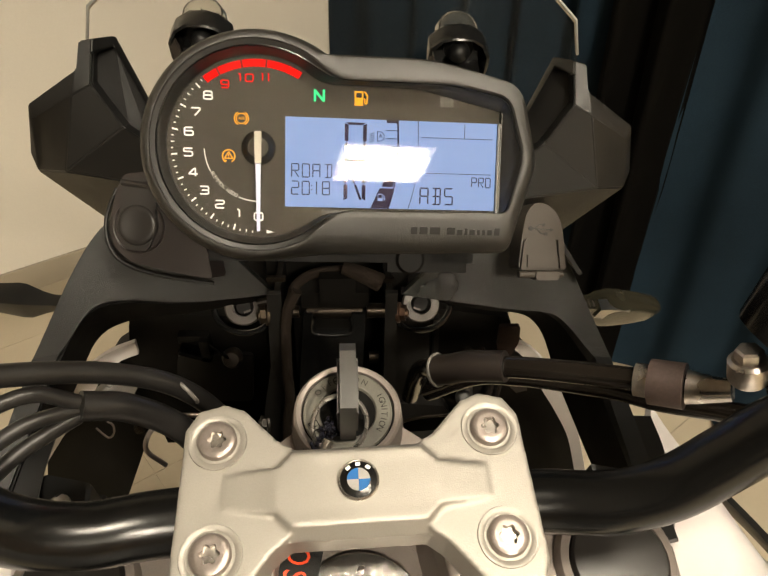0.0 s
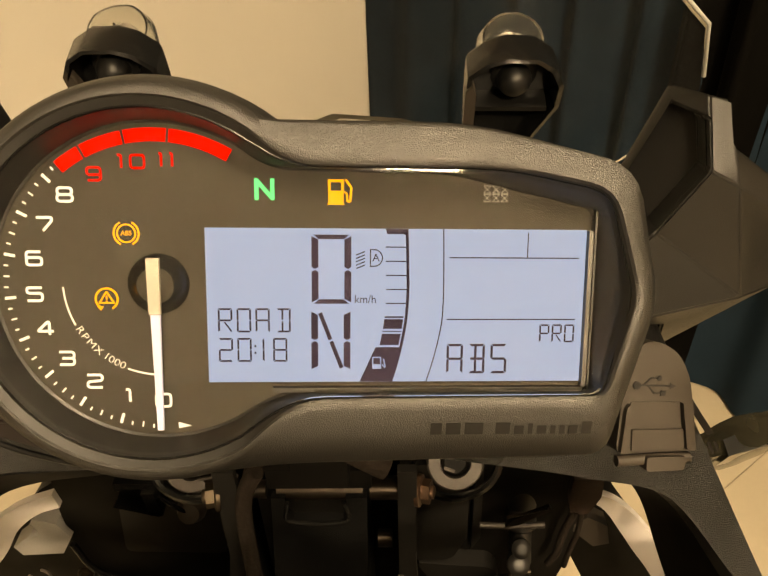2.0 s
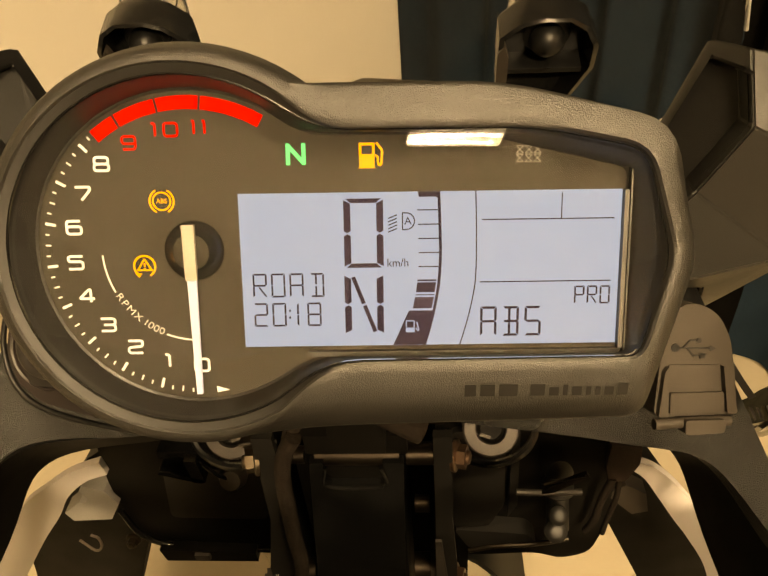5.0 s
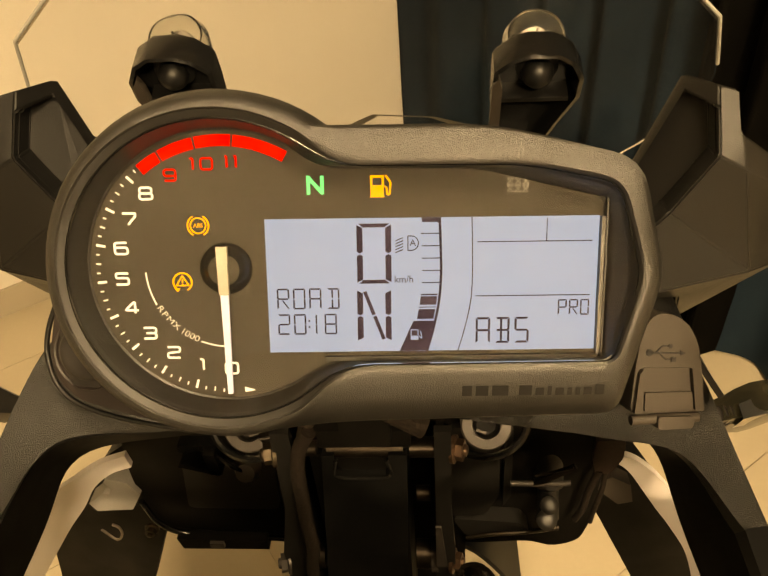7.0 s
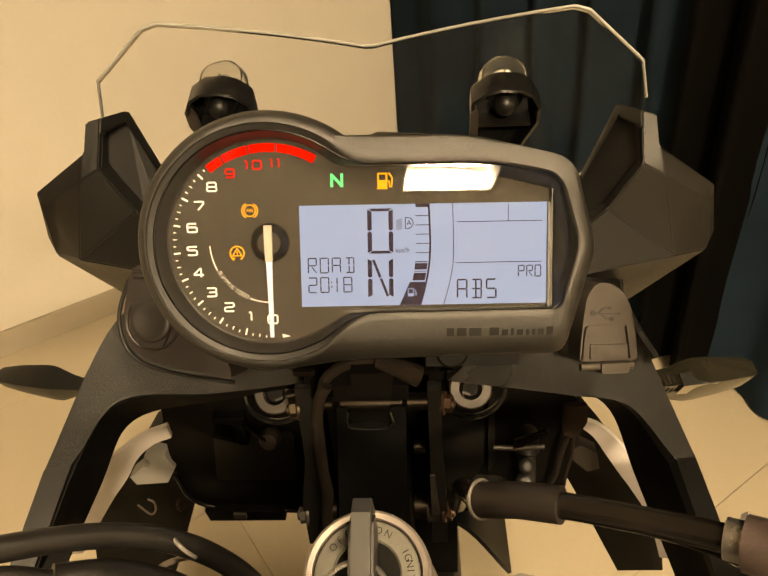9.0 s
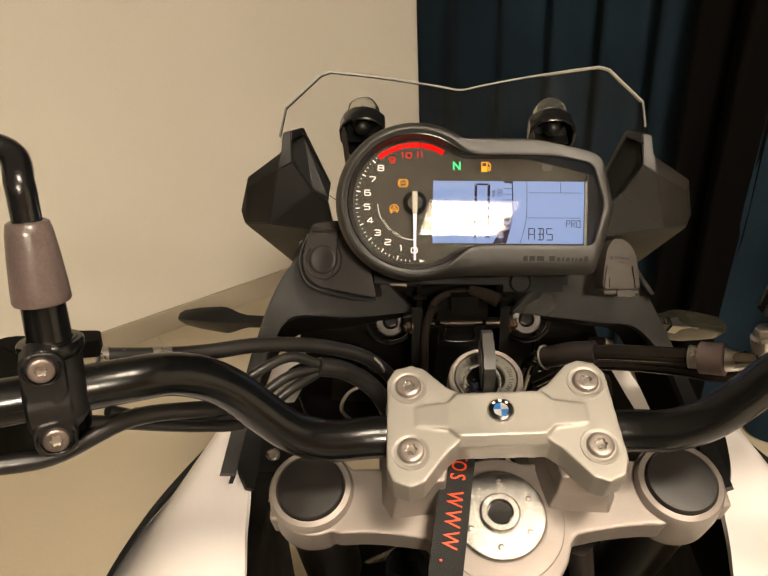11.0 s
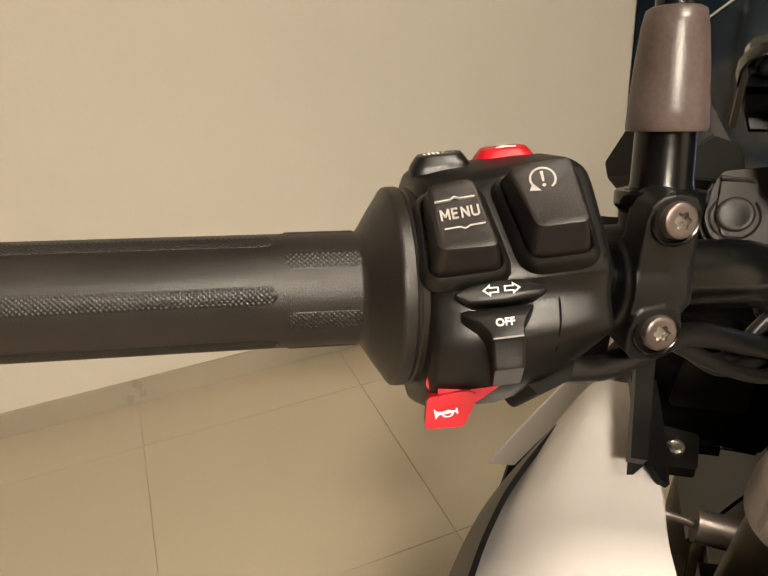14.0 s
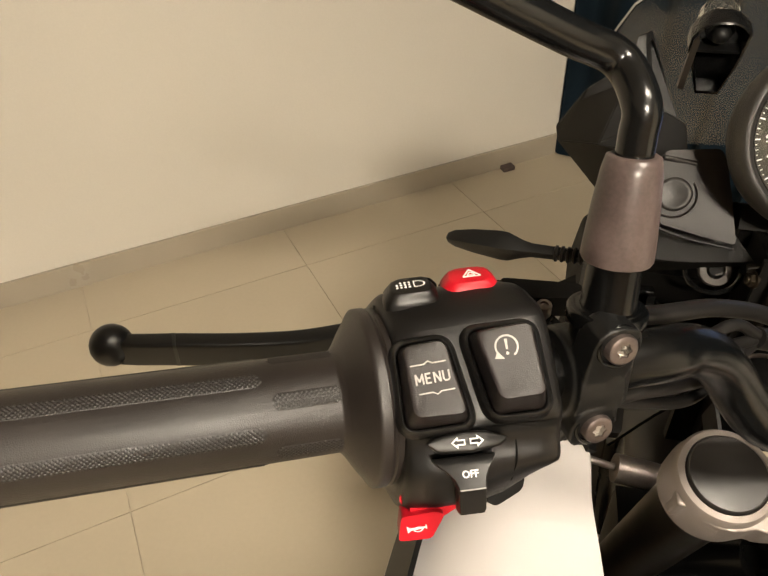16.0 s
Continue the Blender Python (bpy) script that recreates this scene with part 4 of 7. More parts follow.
def arm(side):
    """The textured black arm from the instruments back to the tank."""
    if side < 0:
        out = [(-0.118, 0.392, 1.105), (-0.157, 0.387, 1.080), (-0.178, 0.360, 1.0545), (-0.187, 0.306, 1.030), (-0.194, 0.207, 0.994)]
        inn = [(-0.050, 0.378, 1.033), (-0.109, 0.372, 1.0285), (-0.160, 0.354, 1.0375), (-0.174, 0.312, 1.029), (-0.184, 0.210, 0.991)]
    else:
        out = [(0.106, 0.392, 1.105), (0.136, 0.388, 1.078), (0.158, 0.378, 1.043), (0.1715, 0.325, 1.014), (0.182, 0.207, 0.990)]
        inn = [(0.038, 0.378, 1.033), (0.104, 0.373, 1.0257), (0.140, 0.358, 1.0275), (0.158, 0.320, 1.0195), (0.172, 0.207, 0.985)]
    deep = 0.006 * (1 if side < 0 else -1)
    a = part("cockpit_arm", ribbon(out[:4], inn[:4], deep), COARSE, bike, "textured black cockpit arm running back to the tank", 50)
    part("arm_tail", ribbon(out[3:], inn[3:], deep), BLACK, a, "smooth black end of the arm")


arm(-1), arm(1)


def arm_lining(side):
    """The dark inner cheek that drops from the arm's inner edge."""
    if side < 0:
        top = [(-0.050, 0.378, 1.0335), (-0.109, 0.372, 1.029), (-0.161, 0.3545, 1.0382), (-0.1755, 0.312, 1.030), (-0.1855, 0.210, 0.992)]
        low = [(-0.056, 0.385, 1.022), (-0.104, 0.380, 1.016), (-0.168, 0.372, 1.005), (-0.193, 0.340, 0.968), (-0.205, 0.225, 0.945)]
    else:
        top = [(0.038, 0.378, 1.0335), (0.104, 0.373, 1.0262), (0.141, 0.3585, 1.0282), (0.1595, 0.320, 1.0205), (0.1735, 0.207, 0.986)]
        low = [(0.044, 0.385, 1.022), (0.098, 0.382, 1.014), (0.140, 0.385, 1.000), (0.160, 0.350, 0.960), (0.180, 0.225, 0.930)]
    part("arm_lining", ribbon(top, low, 0.003), INNER, bike)


arm_lining(-1), arm_lining(1)


placing[0] = LEVEL


def indicator(side):
    tip, root = (Vector((-0.302, 0.432, 0.991)), Vector((-0.201, 0.406, 1.004))) if side < 0 else (Vector((0.268, 0.462, 0.950)), Vector((0.179, 0.406, 0.997)))
    x = (tip - root).normalized()
    m = frame_of(root, x, (0, 0.35, 0.94))
    L = (tip - root).length * 1000
    prof = [(-26, 5.5, 5.5, 0), (0, 6, 6, 0), (L * 0.22, 6.5, 7, 0), (L * 0.30, 8.5, 8, 0), (L * 0.43, 13.4, 10.5, 0.5), (L * 0.50, 13.8, 11, 0.8), (L * 0.74, 11.4, 10, 1.6), (L * 0.92, 8.2, 7.5, 2), (L * 0.985, 5, 5, 2), (L, 2.5, 2.5, 2)]
    if side > 0:
        prof = [(-26, 8, 7, 0), (0, 10, 8, 0), (L * 0.10, 13.5, 9, 0), (L * 0.22, 15.5, 10, 0), (L * 0.34, 15.5, 10.5, 0), (L * 0.60, 14, 10, 0.5), (L * 0.86, 11.5, 8.5, 1), (L * 0.97, 8, 6, 1.5), (L, 4, 3.5, 1.5)]
    def keen(v):
        return math.copysign(abs(v) ** 1.7, v)
    body = part("turn_indicator", loft([[(a, cy + h * keen(math.sin(t)), w * keen(math.cos(t))) for t in [2 * math.pi * k / 24 for k in range(24)]] for a, h, w, cy in prof], m, True, True), AMBER_SMOKE if side > 0 else BLACK, bike, "black wedge-shaped turn indicator with a smoked lens", 22)
    if side > 0:
        part("reflector", loft([[(a, y * 0.55, 10.6 - 5.0 * abs(y) / 14) for y in (-h, 0, h)] for a, h in ((6, 13), (L * 0.2, 15), (L * 0.44, 3))], m, closed=False), MACHINED, body, "silver reflector at the lens's root")
    for k in range(5):
        part("rib", lathe([(6.4, 0), (7.4, 0.6), (7.4, 2.2), (6.4, 2.8)], m @ Matrix.Translation((-22 + 5.4 * k, 0, 0)) @ TURN_X, 20), RUBBER, body)


indicator(-1), indicator(1)


# -- steering: yoke, clamp, bar --
SX, SY = (0.9986, 0.0523, 0), (-0.0503, 0.9599, 0.2756)
CX, CY = (0.9987, 0.0501, -0.0052), (-0.0457, 0.9442, 0.3262)
CLAMP = frame_of((0.0014, 0.1602, 1.1006), CX, CY)
YOKE = frame_of((0.0015, 0.144, 1.0370), CX, CY)


def torx_bolt(m, parent, r=7.6, high=6.0, material=ZINC):
    n = 48

    def star(k, z):
        return [(r * k * (1 + 0.15 * math.cos(6 * a)) * math.cos(a), r * k * (1 + 0.15 * math.cos(6 * a)) * math.sin(a), z) for a in [2 * math.pi * i / n for i in range(n)]]

    def ring(rr, z):
        return [(x, y, z) for x, y in circle(rr, n)]

    b = part("bolt", loft([ring(r, -high), ring(r, -1.3), ring(r - 0.5, -0.4), ring(r - 1.2, 0), ring(r * 0.62, 0), star(0.44, 0), star(0.41, -0.5)], m, True, False), material, parent, "zinc-plated torx bolt", 30)
    part("torx_recess", loft([star(0.412, -0.45), star(0.40, -2.4)], m, False, True), STEEL, b, "", 25)
    return b


def bar_clamp():
    half = [(-26, -17), (-32, -21.5), (-47, -40), (-55, -43), (-65, -39), (-68.5, -30), (-67, 27), (-62, 35), (-52, 37.5), (-44, 34.5), (-31, 21), (-25, 17.5)]
    o = half + [(-x, y) for x, y in half[::-1]]
    ends = [(x * 0.997, y * 0.995) for x, y in half]
    bridge = [[(-53, -7, 0.2), (-53, 8, 0.2), (-31, 9.5, 0.2), (-27, 18, -3), (27, 18, -3), (31, 9.5, 0.2), (53, 8, 0.2), (53, -7, 0.2), (31, -9, 0.2), (27, -18, -4), (-27, -18, -4), (-31, -9, 0.2)],
              [(-50, -5.5, 1.3), (-50, 6.5, 1.3), (-31, 8.6, 3.2), (-25, 14.6, 3.4), (25, 14.6, 3.4), (31, 8.6, 3.2), (50, 6.5, 1.3), (50, -5.5, 1.3), (31, -8, 3.2), (25, -13.4, 3.4), (-25, -13.4, 3.4), (-31, -8, 3.2)]]
    c = part("bar_clamp", join(
        prism(o, -21, -2.0, CLAMP, 2.4, 4), loft(bridge, CLAMP, True, True),
        *[prism([(-x * s, y) for x, y in ends][::-int(s)], -8, 0.9, CLAMP, 2.7, 4) for s in (-1, 1)]), LIT_CAST, bike, "silver cast aluminium handlebar clamp", 180)
    cast(c, 0.0008, 5)
    for x, y in ((-53.9, 21.3), (-53.9, -21.4), (53.9, 21.3), (53.9, -21.4)):
        mm = CLAMP @ Matrix.Translation((x, y, 0))
        part("bolt_seat", lathe([(11.6, 0.4), (11.2, 1.5), (9.6, 1.5), (8.8, 0.95)], mm, 32, False, False), LIT_CAST, c)
        torx_bolt(mm @ Matrix.Translation((0, 0, 4.0)), c)
    bm = CLAMP @ Matrix.Translation((0, 2.2, 1.4))
    e = part("round_badge", lathe([(7.6, 1.0), (7.6, 2.7), (7.0, 3.1)], bm, 40), GLOSS, c, "round black badge with blue and white quarters")
    part("badge_ring", lathe([(7.9, 1.2), (7.9, 2.8), (7.4, 3.3), (7.0, 3.1)], bm, 40, False, False), STEEL, e)
    for k in range(4):
        w = [(0, 0)] + [(4.4 * math.cos(radians(a)), 4.4 * math.sin(radians(a))) for a in np.linspace(90 * k, 90 * k + 90, 10)]
        part("badge_quarter", prism(w, 3.05, 3.25, bm), BLUE_PRINT if k % 2 else FAINT_PRINT, e)
    for k in range(3):
        a = radians(130 - 40 * k)
        part("badge_bar", box(-0.9, 0.9, -0.7, 0.7, 3.05, 3.2, bm @ Matrix.Translation((5.9 * math.cos(a), 5.9 * math.sin(a), 0)) @ Matrix.Rotation(a - math.pi / 2, 4, "Z")), PRINT, e)


bar_clamp()


def risers():
    for s in (-1, 1):
        o = [(-17, -30), (13, -33), (18, -24), (18, 22), (12, 30), (-16, 28), (-20, 10), (-20, -12)]
        o = [(s * (51 + x), y) for x, y in o][::s]
        wide = [(s * 51 + (x - s * 51) * 1.35, y * 1.22) for x, y in o]
        cast(part("bar_riser", loft([[(x, y, -66) for x, y in wide], [(x * 1.0, y * 1.03, -40) for x, y in o], [(x, y, -20.5) for x, y in o]], CLAMP, True, True), SILVER, bike, "silver cast bar riser", 180), 0.001, 6)


risers()

BAR_L = [(-0.030, 0.1605, 1.0865), (-0.074, 0.1553, 1.0885), (-0.0994, 0.1472, 1.0935), (-0.1189, 0.1425, 1.1045), (-0.134, 0.1396, 1.1224), (-0.1459, 0.1362, 1.140), (-0.158, 0.1291, 1.1554),
         (-0.1716, 0.1190, 1.1665), (-0.1848, 0.1077, 1.1725), (-0.2116, 0.0946, 1.1759), (-0.2474, 0.0774, 1.1803)]


def steer(p):
    """The other side of the steering, which stands turned three degrees."""
    x, y, z = p
    c, s = math.cos(radians(6)), math.sin(radians(6))
    dx, dy = -(x - 0.002), y - 0.12
    return (0.002 + dx * c - dy * s, 0.12 + dx * s + dy * c, z - 0.004 * max(0.0, 1 - abs(dx) / 0.15))


def handlebar():
    right = [steer(p) for p in BAR_L]
    pts = [Vector(p) for p in BAR_L[::-1]] + [Vector(p) for p in right]
    path = smooth_path(pts, 6)
    loops, side = [], None
    for i, p in enumerate(path):
        d = (path[min(i + 1, len(path) - 1)] - path[max(i - 1, 0)]).normalized()
        side = d.cross(Vector((0, 0, 1))).normalized()
        up = side.cross(d)
        r = float(np.interp(abs(p.x), [0.07, 0.17], [0.0128, 0.0112]))
        loops.append([p + (side * math.cos(a) + up * math.sin(a)) * r for a in [2 * math.pi * k / 28 for k in range(28)]])
    return part("handlebar", loft(loops, cap0=True, cap1=True), SATIN, bike, "satin black bent handlebar")


handlebar()


def yoke():
    def edge(x, front):
        ax = abs(x)
        f = math.sqrt(max(0.0, 28 ** 2 - (ax - 116) ** 2)) if abs(ax - 116) < 28 else 0
        if front:
            b = 26 * (1 - min(1, max(0, (ax - 96) / 30)))
            return max((17 if f else 6) + f, 6 + b if ax < 116 else 0)
        neck = -15 - 5 * math.cos(ax / 90 * math.pi)
        stem = -10 - math.sqrt(max(0, 43 ** 2 - ax * ax)) if ax < 43 else 0
        b = neck if ax < 100 else neck * max(0, 1 - (ax - 100) / 20)
        return min(17 - f if f else 10, b if ax < 116 else 10, stem)
    xs = [116 + 27.9 * math.sin(t) for t in np.linspace(-math.pi / 2, math.pi / 2, 25)]
    xs = sorted(set([round(-x, 2) for x in xs] + [round(x, 2) for x in xs] + list(np.linspace(-82, 82, 42))))
    o = [(x, edge(x, False)) for x in xs] + [(x, edge(x, True)) for x in xs[::-1]]
    y = part("top_yoke", prism(o, -24, -2, YOKE, 2.2), SILVER, bike, "silver cast aluminium top yoke", 180)
    cast(y, 0.0011, 5)
    for s in (-1, 1):
        m = YOKE @ Matrix.Translation((-118 if s < 0 else 114.5, 17.5 if s < 0 else 14.5, 0))
        part("fork_boss", lathe([(28, -30), (28.4, -12), (27.6, -7), (27.0, 1.5), (25.5, 4.0), (22.3, 5.0), (21.6, 3)], m, 48, False, False), SILVER, y)
        part("fork_cap", lathe([(21.3, -6), (21.3, 6.0), (20.4, 7.2), (12, 7.7), (3, 7.8)], m, 48), CAP, y, "matte black plastic fork cap")
        part("fork_tube", tube([m @ Vector((0, 0, -24)), m @ Vector((0, 0, -640))], 0.0225, 28, 0), DULL, bike, "dark metal fork tube")
        part("pinch_slot", box(-1, 1, 24, 44, -20, 3, m), BLACK, y)
    stem = part("stem_nut_plate", lathe([(28.5, -3), (28.5, 1.0), (27.6, 2.0), (11.5, 2.2)], YOKE @ Matrix.Translation((0, -2, 0)), 64), MACHINED, bike, "machined aluminium steering stem plate")
    part("stem_boss", lathe([(42, -60), (42, -6), (39.0, -1.2), (28.8, -0.6)], YOKE @ Matrix.Translation((0, -4, 0)), 64, False, False), SILVER, stem)
    part("stem_ring", lathe([(12.4, 2.0), (12.4, 4.6), (11.4, 5.4), (8.2, 5.4), (7.8, 4)], YOKE @ Matrix.Translation((0, -2, 0)), 40, False, False), MACHINED, stem, "bright polished nut ring")
    part("hex_recess", prism([(8.0 * math.cos(k * math.pi / 3), 8.0 * math.sin(k * math.pi / 3)) for k in range(6)], 2.3, 3.2, YOKE @ Matrix.Translation((0, -2, 0))), GLOSS, stem)
    for k in range(6):
        a = radians(25 + 60 * k)
        part("pin", lathe([(1.7, 2), (1.7, 3.0), (1.1, 3.3)], YOKE @ Matrix.Translation((20.5 * math.cos(a), -2 + 20.5 * math.sin(a), 0)), 12), STEEL, stem)
    part("steering_head", tube([YOKE @ Vector((0, -4, -40)), YOKE @ Vector((0, -4, -260))], 0.034, 28, 0), SATIN, bike, "black steering head tube")


yoke()


# -- ignition lock with its key --
LOCK = frame_of((-0.003, 0.214, 1.086), SX, SY)


def ignition():
    k = part("ignition_lock", join(lathe([(30, -46), (26.5, -20), (25.5, -6), (24.6, 0.5), (23.4, 1.6), (21.4, 1.0), (21.0, -1.5)], LOCK, 56, True, False)), SILVER, bike, "silver ignition lock housing")
    part("lock_flange", prism([(-58, -34), (58, -34), (48, -18), (27, -2), (20, 12), (-20, 12), (-27, -2), (-48, -18)], -44, -16, LOCK, 3), SILVER, k)
    part("lock_gap", lathe([(21.3, -1.0), (20.3, -0.8)], LOCK, 56, True, False), INNER, k)
    part("lock_ring", lathe([(20.4, -3), (20.4, 0.4), (19.9, 0.9), (13.4, 0.9), (12.8, 0.3), (12.6, -0.6)], LOCK, 56, True, False), LOCK_GREY, k, "grey lock ring with engraved words")
    part("lock_funnel", lathe([(12.7, -0.4), (10.0, -2.6), (9.4, -4.0)], LOCK, 48, True, False), INNER, k, "dark funnel round the keyhole")
    part("lock_core", lathe([(9.6, -4.4), (9.4, -3.0), (8.4, -2.4), (6.0, -2.3)], LOCK, 40), MACHINED, k)
    for word, mid, step in (("OFF", 129, 12.5), ("ON", 66, 14), ("IGNITION", -4, 8.6)):
        for i, ch in enumerate(word):
            a = mid - (i - (len(word) - 1) / 2) * step
            part("engraved_letter", letters(ch, 4.2, LOCK @ Matrix.Rotation(radians(a - 90), 4, "Z") @ Matrix.Translation((0, 16.6, 0.95)), 0.12, squeeze=0.95, bold=-0.05), INNER, k)
    for a in (103, 203):
        mm = LOCK @ Matrix.Rotation(radians(a - 90), 4, "Z") @ Matrix.Translation((0, 16.6, 0.95))
        ring = [(2.3 * math.cos(t), 2.3 * math.sin(t)) for t in np.linspace(0, 2 * math.pi, 25)[:-1]]
        sign = [loft([[(x, y, 0.08) for x, y in ring], [(x * 0.82, y * 0.82, 0.08) for x, y in ring]], mm), box(-0.22, 0.22, -2, 2, -0.1, 0.1, mm), box(-2, 2, -0.22, 0.22, -0.1, 0.1, mm)] if a < 150 else [
            box(-2.4, -2.0, -2.2, 2.2, -0.1, 0.1, mm), box(2.0, 2.4, -2.2, 2.2, -0.1, 0.1, mm), box(-2, 2, 1.8, 2.2, -0.1, 0.1, mm), box(-2, 2, -2.2, -1.8, -0.1, 0.1, mm), box(-0.6, -0.2, -1.2, 1.2, -0.1, 0.1, mm), box(-0.2, 1.0, 0.8, 1.2, -0.1, 0.1, mm)]
        part("engraved_sign", join(*sign), INNER, k)


ignition()


def key():
    th = thing("ignition_key", LOCK @ Vector((0, 0, 0)), "black plastic ignition key standing in the lock", "key")
    m = frame_of(LOCK @ Vector((0, 0, 0)), LOCK.to_3x3() @ Vector((0.04, 1, 0)), LOCK.to_3x3() @ Vector((0, 0, 1)))
    bow = part("key_bow", prism([(-15, 3), (-16, 22), (-13, 28), (-4, 31), (12, 33), (19, 28), (20, 14), (15, 3)], -3.5, 3.5, m, 2.2, 3), KEY_GREY, th, "worn grey-black key bow")
    part("bow_side", join(prism([(-12, 5), (-12, 22), (-6, 27), (10, 28), (15, 22), (14, 6)], -4.7, -3.3, m, 1.2), prism([(-12, 5), (-12, 22), (-6, 27), (10, 28), (15, 22), (14, 6)], 3.3, 4.4, m, 1.0)), RUBBER, bow, "black raised side of the bow")
    part("key_neck", box(-6, 6, -3, 4, -2.2, 2.2, m, 0.6), STEEL, th)
    ringm = frame_of(LOCK @ Vector((-4, -10, 8)), LOCK.to_3x3() @ Vector((1, 0.5, 0.1)), LOCK.to_3x3() @ Vector((-0.35, 0.75, 0.7)))
    part("key_ring", tube([ringm @ Vector((12.5 * math.cos(a), 12.5 * math.sin(a), 0.6 * math.sin(3 * a))) for a in [2 * math.pi * k / 24 for k in range(25)]], 0.0011, 8, 2), STEEL, th, "thin split ring")
    part("clasp", tube([LOCK @ Vector((-9, -16, 5)), LOCK @ Vector((-12, -21, 3)), LOCK @ Vector((-15, -27, 1))], 0.0026, 10, 4), STEEL, th)
    rng = random.Random(4)
    beads = []
    for i in range(46):
        t = rng.random()
        c = LOCK @ Vector((-7.5 - 6.5 * t + rng.uniform(-3.4, 3.4), -9 - 11 * t + rng.uniform(-2.4, 2.4), 7 - 4 * t + rng.uniform(-2.5, 2.5)))
        q = frame_of(c, (rng.uniform(-1, 1), rng.uniform(-1, 1), 0.3), (0.2, rng.uniform(-1, 1), rng.uniform(0.4, 1)))
        beads.append(lathe([(0.2, -1.1), (1.15, -0.2), (0.9, 0.6), (0.3, 0.9)], q, 6))
    part("bead_charm", join(*beads), CRYSTAL, th, "dark sparkling bead charm", 10)
    return th


key()


def lanyard():
    th = thing("lanyard", (-0.013, 0.15, 1.06), "black woven lanyard with orange printed letters hanging over the yoke", "lanyard")
    mid = [(-0.0125, 0.203, 1.078), (-0.0195, 0.180, 1.066), (-0.0245, 0.150, 1.062), (-0.0290, 0.120, 1.054), (-0.0335, 0.098, 1.030), (-0.037, 0.088, 0.985), (-0.039, 0.084, 0.93), (-0.040, 0.080, 0.80)]
    left, right = [(x - 0.0098, y, z) for x, y, z in mid], [(x + 0.0098, y - 0.001, z - 0.001) for x, y, z in mid]
    band = part("band", ribbon(left, right, 0.0011, 10), STRAP, th)
    path = smooth_path(mid, 40)
    run = [0.0]
    for a, b in zip(path, path[1:]):
        run.append(run[-1] + (b - a).length)

    def spot(s):
        i = min(range(len(run)), key=lambda q: abs(run[q] - s))
        d = (path[min(i + 1, len(path) - 1)] - path[max(i - 1, 0)]).normalized()
        n = Vector((1, -0.05, -0.05)).cross(d).normalized()
        if n.y > 0.2 or n.z < -0.2:
            n = -n
        return path[i], d, n

    s = 0.044
    for ch in "TOS WWW.  WWW":
        p, d, n = spot(s)
        if ch != " ":
            m = frame_of(p + n * 0.0012, d, n.cross(d))
            part("printed_letter", letters(ch, 13.5 if ch != "." else 14, m, 0.2, squeeze=0.72), ORANGE, band)
        s += 0.0075 if ch != "W" else 0.0118


lanyard()

# -- left grip, switches, mirror --
GX, GZ = Vector((0.8953, 0.4315, -0.1104)), Vector((0.09945, 0.04793, 0.99389))
GRIP = frame_of((-0.3011, 0.0515, 1.1869), GX, GZ.cross(GX))
# local x along the bar towards the middle, local z up, local y ahead
FACE = frame_of((-0.3011, 0.0515, 1.1869), GX, (-0.23668, 0.67088, 0.70278))
# local x along the bar, y up the switch face, z out of it towards the rider


